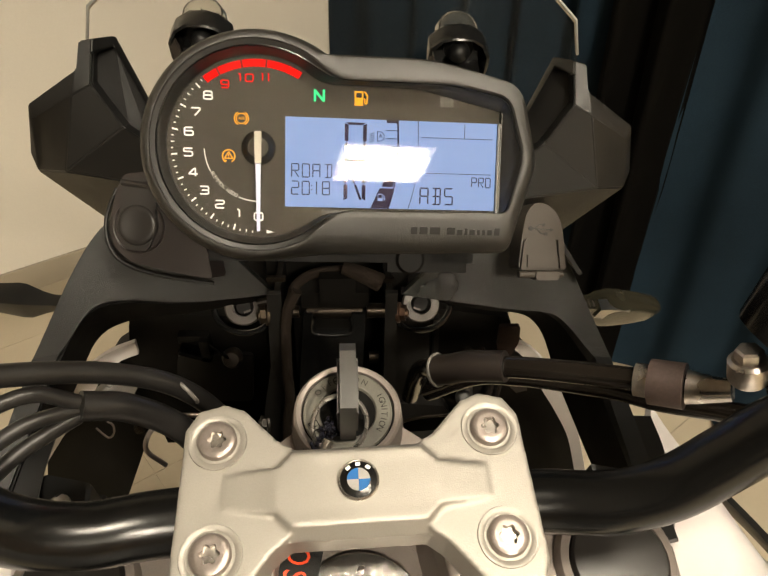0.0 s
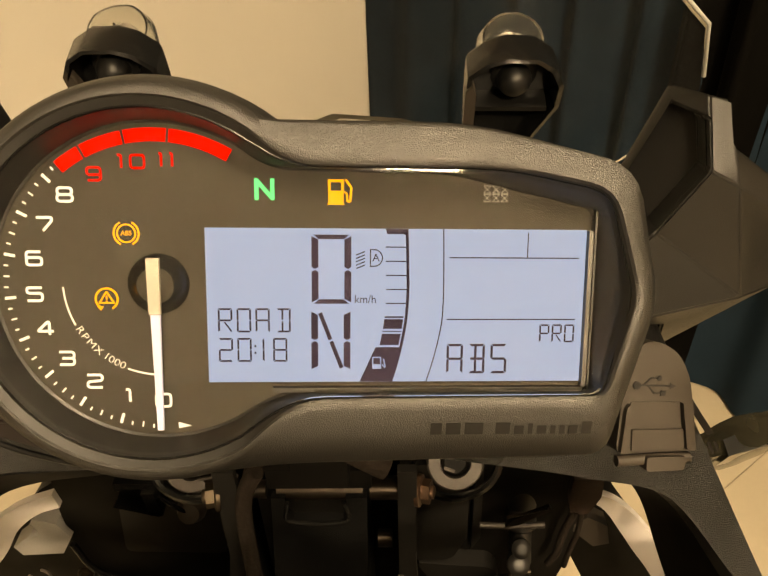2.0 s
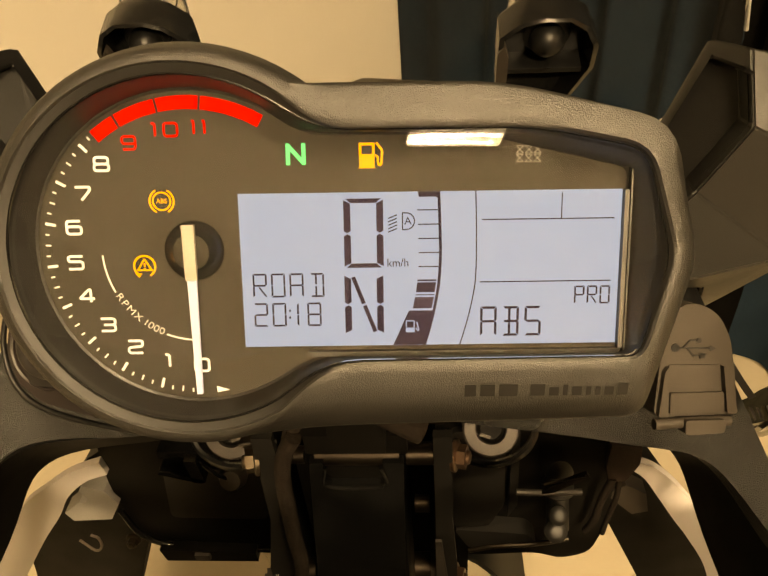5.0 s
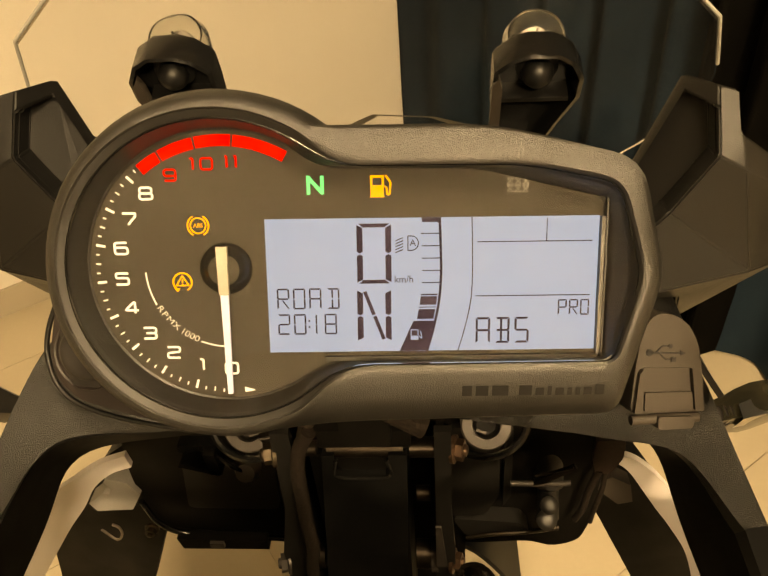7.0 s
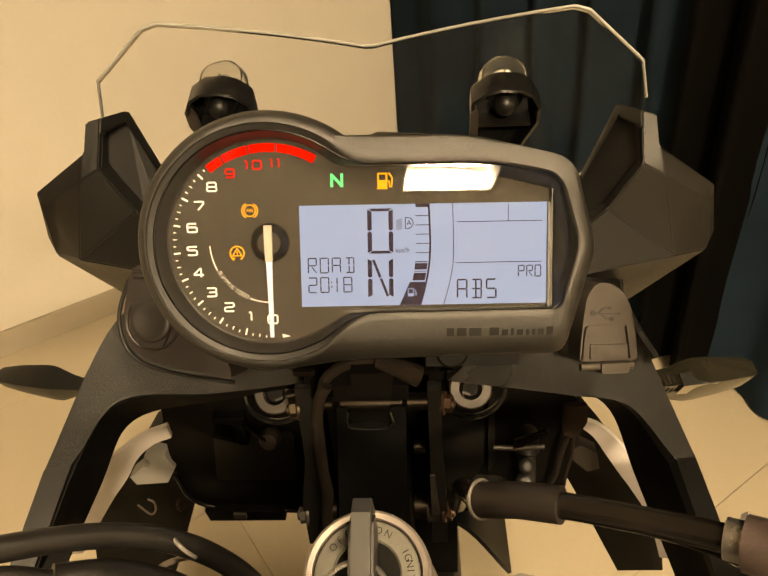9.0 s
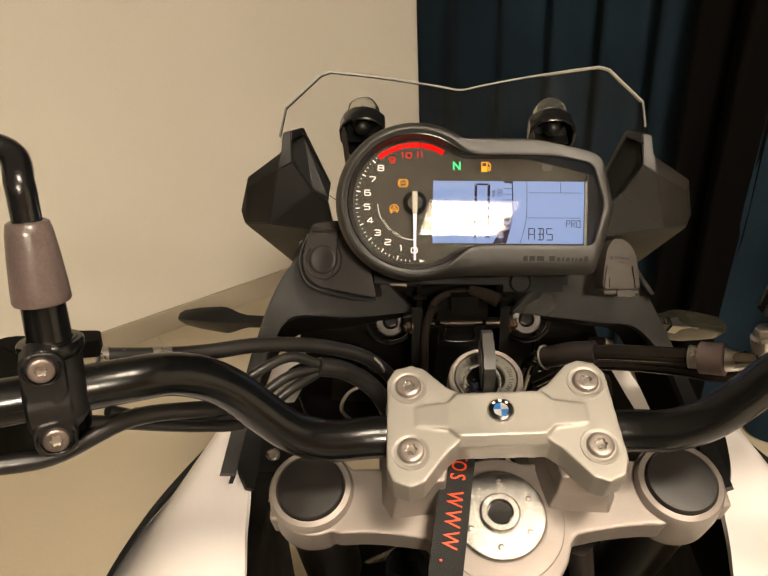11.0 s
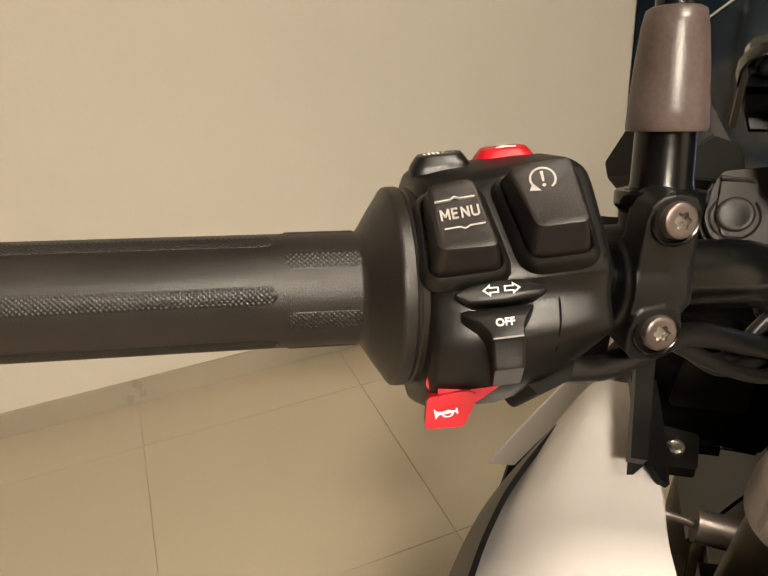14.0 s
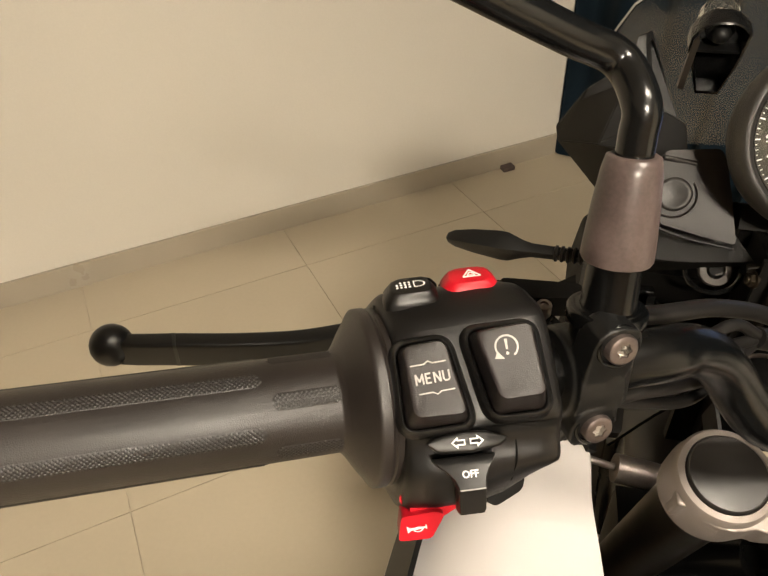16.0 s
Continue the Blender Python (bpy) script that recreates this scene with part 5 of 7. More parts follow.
def grip():
    prof = [(13, -150), (16.8, -149), (17.5, -146), (17.5, -1), (17.7, 0), (20.2, 1.8), (24.8, 4.6), (28.2, 7.0), (30.2, 8.2), (31.0, 8.9), (31.2, 10.0), (31.2, 12.4), (30.5, 13.0), (30.4, 13.6), (30.9, 14.2), (30.7, 16.0), (29.0, 16.9), (26, 17.3), (25.4, 18.2)]
    g = part("grip", lathe([(r, h) for r, h in prof], FACE @ TURN_X, 56), RUBBER, bike, "black rubber grip with textured strips", 45)

    def strip(x0, x1, ang, w):
        """A shallow pad with rounded ends, set with small pointed studs."""
        def at(x, v, r):
            return (x, r * math.cos(ang + v / 17.5), r * math.sin(ang + v / 17.5))
        n = 15
        edge = []
        for i in range(n):
            t = i / (n - 1)
            x = x0 + (x1 - x0) * (0.5 - 0.5 * math.cos(math.pi * t))
            edge.append((x, w * max(0.12, 1 - max(0, 1 - (x - x0) / w, 1 - (x1 - x) / w) ** 2) ** 0.5))
        bm = loft([[at(x, k * ww, 17.35 if abs(k) == 1 else 17.62) for k in (-1, -0.86, 0, 0.86, 1)] for x, ww in edge], closed=False)
        step, i, x = 0.78, 0, x0 + 1.0
        while x < x1 - 0.8:
            half = w * max(0.0, 1 - max(0, 1 - (x - x0) / w, 1 - (x1 - x) / w) ** 2) ** 0.5 - 0.5
            for j in range(-4, 5):
                v = (j + 0.5 * (i % 2)) * 1.5
                if abs(v) < half:
                    ring = [bm.verts.new(at(x + a, v + b, 17.6)) for a, b in ((-0.62, 0), (-0.2, -0.58), (0.4, -0.5), (0.62, 0), (0.4, 0.5), (-0.2, 0.58))]
                    peak = bm.verts.new(at(x, v, 18.05))
                    for a, b in zip(ring, ring[1:] + ring[:1]):
                        bm.faces.new((a, b, peak))
            i, x = i + 1, x + step
        bm.transform(FACE)
        part("knurled_strip", bm, STUD, g, "strip of small rubber studs", 75)

    for deg in range(0, 360, 60):
        strip(-22.5, -0.3, radians(deg + 80), 3.1)
        strip(-118, -25, radians(deg + 113), 2.9)
        strip(-146, -123, radians(deg + 80), 3.1)
    return g


grip()


# the deck of the switches leans out towards the middle of the bar
DECK = FACE @ Matrix.Translation((31, 0, 33)) @ Matrix.Rotation(radians(-14), 4, "Y") @ Matrix.Rotation(radians(-7), 4, "X")


def switch_unit():
    """Housing on the bar, cut as rounded sections along it."""
    def section(x, k, top, front, low, rise):
        o = rounded([(low, 2), (low * 0.97, front - 13), (-27, front - 1.5), (-16, front), (-11.5, front + rise + 0.4), (15, front + rise - 1.6), (22, front + rise - 3.5), (top - 0.5, front - 12), (top, 8), (top - 4, -20), (0, -26), (low + 6, -20)], 5.5 * k, 5)
        return [(x, y, z) for y, z in o]
    loops = [section(15.8, 0.6, 31, 23.0, -35, 1.5), section(16.4, 0.7, 33.4, 25.5, -38, 2), section(18, 0.8, 34.5, 27.5, -39.5, 2.4), section(26, 0.85, 34.6, 30.2, -40, 3.0), section(38, 0.9, 34.8, 32.8, -40, 3.8), section(48, 0.9, 34.8, 35.0, -37.5, 4.6), section(57, 0.9, 34.2, 36.6, -33, 5.2), section(62.0, 0.9, 33.0, 37.0, -30.5, 5.2), section(64.4, 0.85, 31.4, 36.0, -29, 4.4), section(65.4, 0.75, 29.0, 33.5, -27.5, 3.0)]
    h = part("switch_housing", loft(loops, FACE, True, True), SWITCH, bike, "black plastic handlebar switch housing", 60)
    # seam between the two halves of the case
    part("case_seam", tube([FACE @ Vector(p) for p in ((49.6, -17, 35.35), (49.2, -24, 34.7), (48.9, -31, 28.6))], 0.00025, 6, 4), INNER, h)

    def spread(o, add):
        """The outline pushed out (or in) along its normals."""
        out = []
        for i, p in enumerate(o):
            t = Vector(o[(i + 1) % len(o)]) - Vector(o[i - 1])
            n = Vector((t.y, -t.x)).normalized()
            out.append((p[0] + n.x * add, p[1] + n.y * add))
        return out

    def rocker(name, foot, face, low, top, label):
        """A rocker that narrows to a hollowed face with a crisp rounded edge; its lower end is cut back."""
        a, b = rounded(foot, 3.0, 6), rounded(face, 2.6, 6)
        y0, y1 = min(p[1] for p in b), max(p[1] for p in b)
        mid = sum(p[0] for p in b) / len(b)

        def crown(x, y):
            t = (y - y0) / (y1 - y0)
            return top - 3.2 * t * (1 - t) - 1.2 * t * t - 0.010 * (x - mid) ** 2

        def between(k):
            return [(p[0] + (q[0] - p[0]) * k, p[1] + (q[1] - p[1]) * k) for p, q in zip(a, b)]
        loops = [[(*p, -6) for p in a], [(*p, low) for p in a], [(*p, low + 1.6) for p in between(0.22)]]
        loops.append([(*p, crown(*p) - 1.5) for p in spread(b, 0.55)])
        loops += [[(*p, crown(*p) - d) for p in spread(b, e)] for e, d in ((0.34, 0.7), (0.05, 0.16), (-0.5, 0.0))]
        cx, cy = sum(p[0] for p in b) / len(b), sum(p[1] for p in b) / len(b)
        for k in (0.8, 0.55, 0.28):
            q = [(cx + (x - cx) * k, cy + (y - cy) * k) for x, y in b]
            loops.append([(x, y, crown(x, y) - 0.5 * (1 - k)) for x, y in q])
        return part(name, loft(loops, DECK, False, True), ROCKER, h, label, 40)

    def surround(foot, k, high):
        o = rounded(foot, 3.4, 6)
        rings = [(3.2, high - 4.5), (2.2, high - 1.5), (1.5, high - 0.4), (1.0, high), (0.6, high - 0.2), (0.35, high - 0.9), (0.3, -5)]
        part("button_surround", loft([[(*p, z) for p in spread(o, e)] for e, z in rings], DECK), SWITCH, h, k, 60)

    menu_foot = [(-15.0, 14.6), (-15.0, -10.6), (4.4, -10.3), (0.2, 15.2)]
    menu_face = [(-13.2, 13.6), (-12.2, -7.4), (3.2, -7.8), (-0.7, 14.2)]
    trac_foot = [(7.2, 16.4), (12.0, -9.2), (28.0, -9.2), (27.2, 16.6)]
    trac_face = [(9.0, 15.2), (13.4, -5.4), (26.7, -5.1), (25.8, 16.1)]
    surround(menu_foot, "raised rim round the menu rocker", 4.4)
    surround(trac_foot, "raised rim round the traction rocker", 5.6)
    b = rocker("menu_rocker", menu_foot, menu_face, 3.4, 12.7, "grey-black menu rocker with white print")
    up = DECK @ Matrix.Translation((-5.6, 3.6, 11.25)) @ Matrix.Rotation(radians(3), 4, "Z") @ Matrix.Rotation(radians(1.5), 4, "X")
    word = []
    for x, lines in ((-4.9, ((0, 0, 0, 3.2), (0, 3.2, 1.05, 0.9), (1.05, 0.9, 2.1, 3.2), (2.1, 3.2, 2.1, 0))), (-1.85, ((0, 0, 0, 3.2), (0, 3.0, 1.5, 3.0), (0, 1.65, 1.3, 1.65), (0, 0.2, 1.5, 0.2))),
                     (0.65, ((0, 0, 0, 3.2), (0, 3.1, 1.75, 0.1), (1.75, 0, 1.75, 3.2))), (3.35, ((0, 0.55, 0, 3.2), (0.05, 0.5, 0.5, 0.15), (0.4, 0.2, 1.35, 0.2), (1.25, 0.15, 1.7, 0.5), (1.75, 0.55, 1.75, 3.2)))):
        for x0, y0, x1, y1 in lines:
            d = Vector((x1 - x0, y1 - y0)).normalized() * 0.25
            n = Vector((-d.y, d.x))
            word.append(prism([(x + x0 + n.x, y0 - 1.6 + n.y), (x + x0 - n.x, y0 - 1.6 - n.y), (x + x1 - n.x, y1 - 1.6 - n.y), (x + x1 + n.x, y1 - 1.6 + n.y)], -0.45, 0.45, up))
    part("print", join(*word), BUTTON_PRINT, b, "the word MENU")
    for s in (1, -1):
        yy = 4.3 * s
        part("print", join(*[prism([(x0, yy + y0 - 0.2), (x1, yy + y1 - 0.2), (x1, yy + y1 + 0.2), (x0, yy + y0 + 0.2)], -0.45, 0.45, up @ Matrix.Translation((0.7 if s < 0 else -0.5, 0, 0.1))) for x0, y0, x1, y1 in ((-5.4, 0, -1.3, 0), (-1.3, 0, 0, s * 0.75), (0, s * 0.75, 1.3, 0), (1.3, 0, 5.4, 0))]), BUTTON_PRINT, b)
    b = rocker("traction_rocker", trac_foot, trac_face, 4.8, 14.6, "grey-black traction rocker with white sign")
    up = DECK @ Matrix.Translation((17.4, 9.8, 12.95)) @ Matrix.Rotation(radians(1.5), 4, "X")
    part("print", join(prism([(3.6 * math.cos(radians(a)), 3.6 * math.sin(radians(a))) for a in np.linspace(-55, 232, 26)] + [(3.05 * math.cos(radians(a)), 3.05 * math.sin(radians(a))) for a in np.linspace(232, -55, 26)], -0.5, 0.25, up),
                       prism([(-4.0, -3.3), (-1.0, -3.6), (-2.9, -1.1)], -0.5, 0.25, up), prism([(-0.42, 2.3), (0.42, 2.3), (0.28, -0.8), (-0.28, -0.8)], -0.5, 0.25, up), prism(circle(0.5, 10, 0, -2.0), -0.5, 0.25, up)), BUTTON_PRINT, b)
    # turn signal slider: a lens-shaped bar on a neck
    o = rounded([(-10.0, -15.2), (-6.5, -13.6), (2, -12.7), (8.5, -13.2), (15.8, -16.2), (13.0, -18.4), (4, -19.6), (-6.5, -18.8)], 1.2, 4)
    b = part("turn_switch", loft([[(2 + (x - 2) * k, -16 + (y + 16) * q, w - 0.010 * (x - 2) ** 2) for x, y in o] for k, q, w in ((0.82, 0.7, -8), (0.90, 0.8, -1.0), (0.99, 0.97, 0.6), (1.0, 1.0, 1.5), (0.985, 0.9, 2.5), (0.95, 0.68, 3.0))], DECK, False, True), SWITCH, h, "black turn signal slider with white arrows", 50)
    for s, cx in ((-1, 0.1), (1, 5.4)):
        mm = DECK @ Matrix.Translation((cx, -16.1, 3.0)) @ Matrix.Rotation(radians(-2), 4, "Z") @ Matrix.Scale(1.15, 4)
        arrow = [(s * x, y) for x, y in ((2.1, 0), (0.2, 1.6), (0.2, 0.75), (-1.7, 0.75), (-1.7, -0.75), (0.2, -0.75), (0.2, -1.6))]
        inside = [(s * x, y) for x, y in ((1.5, 0), (0.55, 0.82), (0.55, 0.4), (-1.35, 0.4), (-1.35, -0.4), (0.55, -0.4), (0.55, -0.82))]
        part("print", loft([[(x, y, 0.1) for x, y in arrow], [(x, y, 0.1) for x, y in inside]], mm), PRINT, b, "white outlined arrow")
    # dip switch: wings that run together into a thumb ledge
    def rib(v, mid, half, top, low=-13.0, r=1.0):
        return [(x, v, z) for x, z in rounded([(mid - half, low), (mid + half, low), (mid + half, top), (mid - half, top)], r, 4)]
    b = part("dip_switch", loft([rib(-20.2, 1.1, 9.6, 0.6), rib(-20.9, 1.1, 9.6, 1.6), rib(-22.5, 1.3, 8.4, 2.6), rib(-24.5, 1.8, 6.4, 3.1), rib(-27, 2.1, 4.9, 3.3), rib(-29.6, 2.3, 4.3, 3.9), rib(-30.3, 2.3, 4.2, 3.8), rib(-31.0, 2.2, 4.2, 3.0), rib(-36.2, 1.6, 4.1, 0.9), rib(-37.2, 1.5, 3.7, 0.2)], DECK, True, True), SWITCH, h, "black dip switch marked off", 32)
    part("print", letters("OFF", 3.0, DECK @ Matrix.Translation((2.2, -25.6, 3.35)) @ Matrix.Rotation(radians(-2), 4, "X"), 0.3, squeeze=0.95, bold=0.07), PRINT, b)
    part("print", box(-1.6, 6.2, -30.2, -29.8, 3.6, 4.05, DECK, 0.05, 1), FAINT_PRINT, b)
    # horn: a slanted pad on a stalk that comes out from under the case
    hm = FACE @ Matrix.Translation((19.6, -42.6, 15.2)) @ Matrix.Rotation(radians(-13), 4, "Y") @ Matrix.Rotation(radians(22), 4, "X")
    b = part("horn_button", join(prism(rounded([(-6.6, -4.4), (4.4, -4.8), (9.4, 3.6), (6.5, 5.0), (-4.8, 4.4)], 1.5), -7, 1.2, hm, 1.3, 3),
                                 prism(rounded([(-2.0, 2), (8, 0.6), (23.0, 9.0), (24.0, 13.5), (6, 14), (-1, 10)], 2.2), -13, -1.2, hm, 2.2, 3),
                                 prism(rounded([(-5.2, 6), (-1, 3.0), (8, 4.5), (7, 10.5), (-3.6, 10.5)], 2.2), -14, -4.5, hm, 2.2, 3)), RED_PLASTIC, h, "red plastic horn button", 60)
    up = hm @ Matrix.Translation((-0.2, -0.3, 1.3)) @ Matrix.Rotation(radians(5), 4, "Z") @ Matrix.Scale(0.8, 4)
    part("print", join(prism([(-3.9, 1.8), (-3.9, -1.6), (-2.6, -0.5), (3.8, -0.45), (3.8, 0.15), (-2.6, 0.6)], -0.1, 0.1, up), prism([(3.6, 0.9), (4.2, 0.9), (4.2, -1.1), (3.6, -1.1)], -0.1, 0.1, up),
                       loft([[(0.6 + r * 2.1 * math.cos(a), -0.5 + r * 1.25 * math.sin(a), 0.05) for a in [2 * math.pi * k / 18 for k in range(18)]] for r in (1.0, 0.68)], up)), PRINT, b)

    # top buttons
    def dome(pts, low, high, m):
        o = rounded(pts, 4)
        return loft([[(x * k, y * k, z) for x, y in o] for k, z in ((1.10, low), (1.06, high - 3.6), (0.96, high - 2.2), (0.80, high - 0.4), (0.76, high - 0.1), (0.70, high))], m, True, True)

    def on_top(x, y, z):
        return frame_of(FACE @ Vector((x, y, z)), FACE.to_3x3() @ Vector((0.985, 0, 0.17)), FACE.to_3x3() @ Vector((0, 0.72, -1)))

    tm = on_top(47.4, 34.4, 20.4)
    b = part("hazard_button", dome([(-9.0, -6.2), (8.0, -6.6), (9.6, 2), (7, 7), (-7, 7), (-9.8, 2)], -6, 3.0, tm), RED_PLASTIC, h, "red hazard light button", 60)
    up = tm @ Matrix.Translation((0.5, 0.6, 3.1))
    part("print", join(*[prism([(x0 + nx, y0 + ny), (x1 + nx, y1 + ny), (x1 - nx, y1 - ny), (x0 - nx, y0 - ny)], -0.1, 0.1, up) for x0, y0, x1, y1, nx, ny in ((-3.0, -2, 3.0, -2, 0, 0.25), (3.0, -2, 0, 2.6, 0.2, 0.15), (0, 2.6, -3.0, -2, -0.2, 0.15), (-1.4, -1.1, 1.4, -1.1, 0, 0.17), (1.4, -1.1, 0, 1.0, 0.17, 0.13), (0, 1.0, -1.4, -1.1, -0.17, 0.13))]), PRINT, b)
    tm = on_top(26.4, 33.2, 19.6)
    b = part("lamp_button", dome([(-8.6, -6.5), (8.6, -6.5), (9, 5), (6, 7), (-6, 7), (-9.3, 2)], -6, 2.6, tm), SWITCH, h, "black lamp button with white sign", 60)
    up = tm @ Matrix.Translation((0, 0.4, 2.7))
    part("print", join(*[prism(circle(0.42, 8, -4.4 + 1.4 * i, -1.5 + 1.5 * j), -0.1, 0.1, up) for i in range(4) for j in range(3) if i > 0 or j != 2],
                       loft([[(3.0 + (x - 3.0) * k, y * k, 0.05) for x, y in ((1.2, -2.1), (1.2, 2.1), (3.2, 2.1), (4.8, 1.2), (5.2, 0), (4.8, -1.2), (3.2, -2.1))] for k in (1.0, 0.76)], up)), PRINT, b)
    part("bottom_lug", prism(rounded([(40, -32), (60, -28), (57, -37), (46, -41)], 2), -4, 18, FACE, 2.0), INNER, h)
    return h


switch_unit()


def mirror_clamp():
    # a boss under the mirror post, and a strap round the bar with a bolt above and below
    pm = frame_of((-0.2105, 0.0938, 1.2045), (1, 0, 0), Vector((0, 0.243, 0.97)).cross(Vector((1, 0, 0))))   # local z along the post
    strap = [(19.6 * math.cos(radians(a)), 19.6 * math.sin(radians(a))) for a in np.linspace(128, 232, 16)]
    c = part("mirror_clamp", join(
        lathe([(16.6, 82.5), (17.4, 84), (17.4, 102), (16.6, 103.5)], GRIP @ TURN_X, 48),
        lathe([(8, -40), (12.0, -34), (12.2, -4), (12.6, 0)], pm, 40),
        prism(rounded([(84.2, 7), (102.4, 7), (102.4, 34), (84.2, 34)], 8), 6, 17.5, GRIP @ Matrix.Rotation(radians(90), 4, "X"), 2.0, 3),
        prism(rounded([(84.2, -21), (102.4, -21), (102.4, -2), (84.2, -2)], 7), 6, 20.5, GRIP @ Matrix.Rotation(radians(90), 4, "X"), 2.0, 3),
        loft([[(x, y, z) for y, z in strap] + [(x, y * 0.8, z * 0.8) for y, z in strap[::-1]] for x in (84.2, 102.4)], GRIP, True, True)), BLACK, bike, "satin black mirror and lever clamp", 180)
    cast(c, 0.0007, 3)
    for u, f in ((26.0, 16.4), (-10.5, 19.4)):
        m = frame_of(GRIP @ Vector((93.5, -f, u)), GX, GRIP.to_3x3() @ Vector((0, 0.25, 1)))
        part("bolt_pocket", lathe([(8.2, -3), (8.2, 1.4), (7.6, 1.9), (7.0, 1.6), (6.8, -0.5), (4, -0.6)], m, 32, True, False), SATIN, c, "machined seat of the bolt")
        torx_bolt(m @ Matrix.Translation((0, 0, 4.6)), c, 5.8, 6.0, DULL_ZINC)
    part("post_collar", lathe([(10, -9), (12.6, -4.5), (13.8, -3.4), (14.2, -2.4), (14.2, 1.0), (13.6, 1.8), (12.4, 2.0)], pm, 44), SATIN, c, "flanged foot of the mirror post")
    part("post_washer", lathe([(11.6, 0.8), (11.8, 1.6), (11.4, 2.4), (9.0, 2.8)], pm, 40), SATIN, c)
    part("mirror_post", lathe([(10.2, 2), (9.6, 4), (9.2, 24)], pm, 32), SATIN, c)
    part("rubber_boot", lathe([(9.0, 20.2), (11.8, 20), (12.3, 21.0), (12.0, 27), (11.0, 40), (9.8, 51), (8.8, 55.6), (7.4, 56.4), (6.0, 56)], pm, 40, False, False), GREY_RUBBER, c, "worn grey rubber boot", 50)
    top = pm @ Vector((0, 0, 50))
    path = [top, pm @ Vector((0, 0, 62)), pm @ Vector((-0.5, 0.5, 72)), Vector((-0.2185, 0.1235, 1.2835)), Vector((-0.236, 0.119, 1.2925)), Vector((-0.262, 0.1055, 1.3085)), Vector((-0.30, 0.080, 1.334)), Vector((-0.36, 0.040, 1.374)), Vector((-0.44, -0.013, 1.427))]
    part("mirror_stem", tube(path, 0.0062, 22, 10), GLOSS, bike, "glossy black bent mirror stem")
    # lever perch ahead of the bar
    part("lever_perch", join(prism(rounded([(58, 14), (100, 12), (108, 30), (96, 66), (66, 74), (58, 62)], 8), -42, -8, GRIP, 3), prism(rounded([(80, 40), (116, 34), (118, 44), (84, 54)], 3), -6, 4, GRIP, 2)), INNER, bike, "black clutch lever perch")
    am = frame_of((-0.2300, 0.1217, 1.1760), (1, 0.1, 0), (0, 1, 0.1))
    a = part("adjuster", join(lathe([(2.4, -8), (2.4, 0)], am, 16), lathe([(3.0, 0), (3.3, 0.5), (3.3, 5.2), (3.0, 5.8), (1.8, 5.8), (1.6, 4.8)], am, 28)), ZINC, bike, "small bright lever adjuster")
    part("lock_nut", lathe([(4.4, -4.6), (4.7, -4.2), (4.7, -1.8), (4.4, -1.4)], am, 6), SATIN, a)


mirror_clamp()


def clutch_lever():
    pts = [(70, 64, -26.8), (32, 76, -41.1), (2, 84, -50.3), (-28, 89, -52.2), (-56, 95, -53.3), (-78, 102, -56.2), (-84, 104.5, -55.6)]
    path = [GRIP @ Vector(p) for p in smooth_path(pts, 8)]
    loops = []
    for i, p in enumerate(path):
        t = i / (len(path) - 1)
        d = (path[min(i + 1, len(path) - 1)] - path[max(i - 1, 0)]).normalized()
        side = (GRIP.to_3x3() @ Vector((0, 1, 0))).normalized()
        up = side.cross(d).normalized()
        w, h = (0.0050, 0.0071) if t < 0.82 else (0.0049, 0.0069)
        loops.append([p + side * (w * math.copysign(abs(math.cos(a)) ** 0.26, math.cos(a))) + up * (h * math.copysign(abs(math.sin(a)) ** 0.26, math.sin(a))) for a in [2 * math.pi * k / 18 for k in range(18)]])
    lv = part("clutch_lever", join(loft(loops, cap0=True, cap1=True), ball(0.0104, Matrix.Translation(GRIP @ Vector((-86, 106, -55.6))))), BLACK, bike, "black clutch lever with a ball end")
    k = min(range(len(path)), key=lambda q: abs((GRIP.inverted() @ path[q]).x + 56))
    part("lever_groove", loft([[path[k] + (q - path[k]) * 1.03 + (path[k + 1] - path[k]) * s for q in loops[k]] for s in (-0.25, 0.25)], cap0=True, cap1=True), CAP, lv)


clutch_lever()


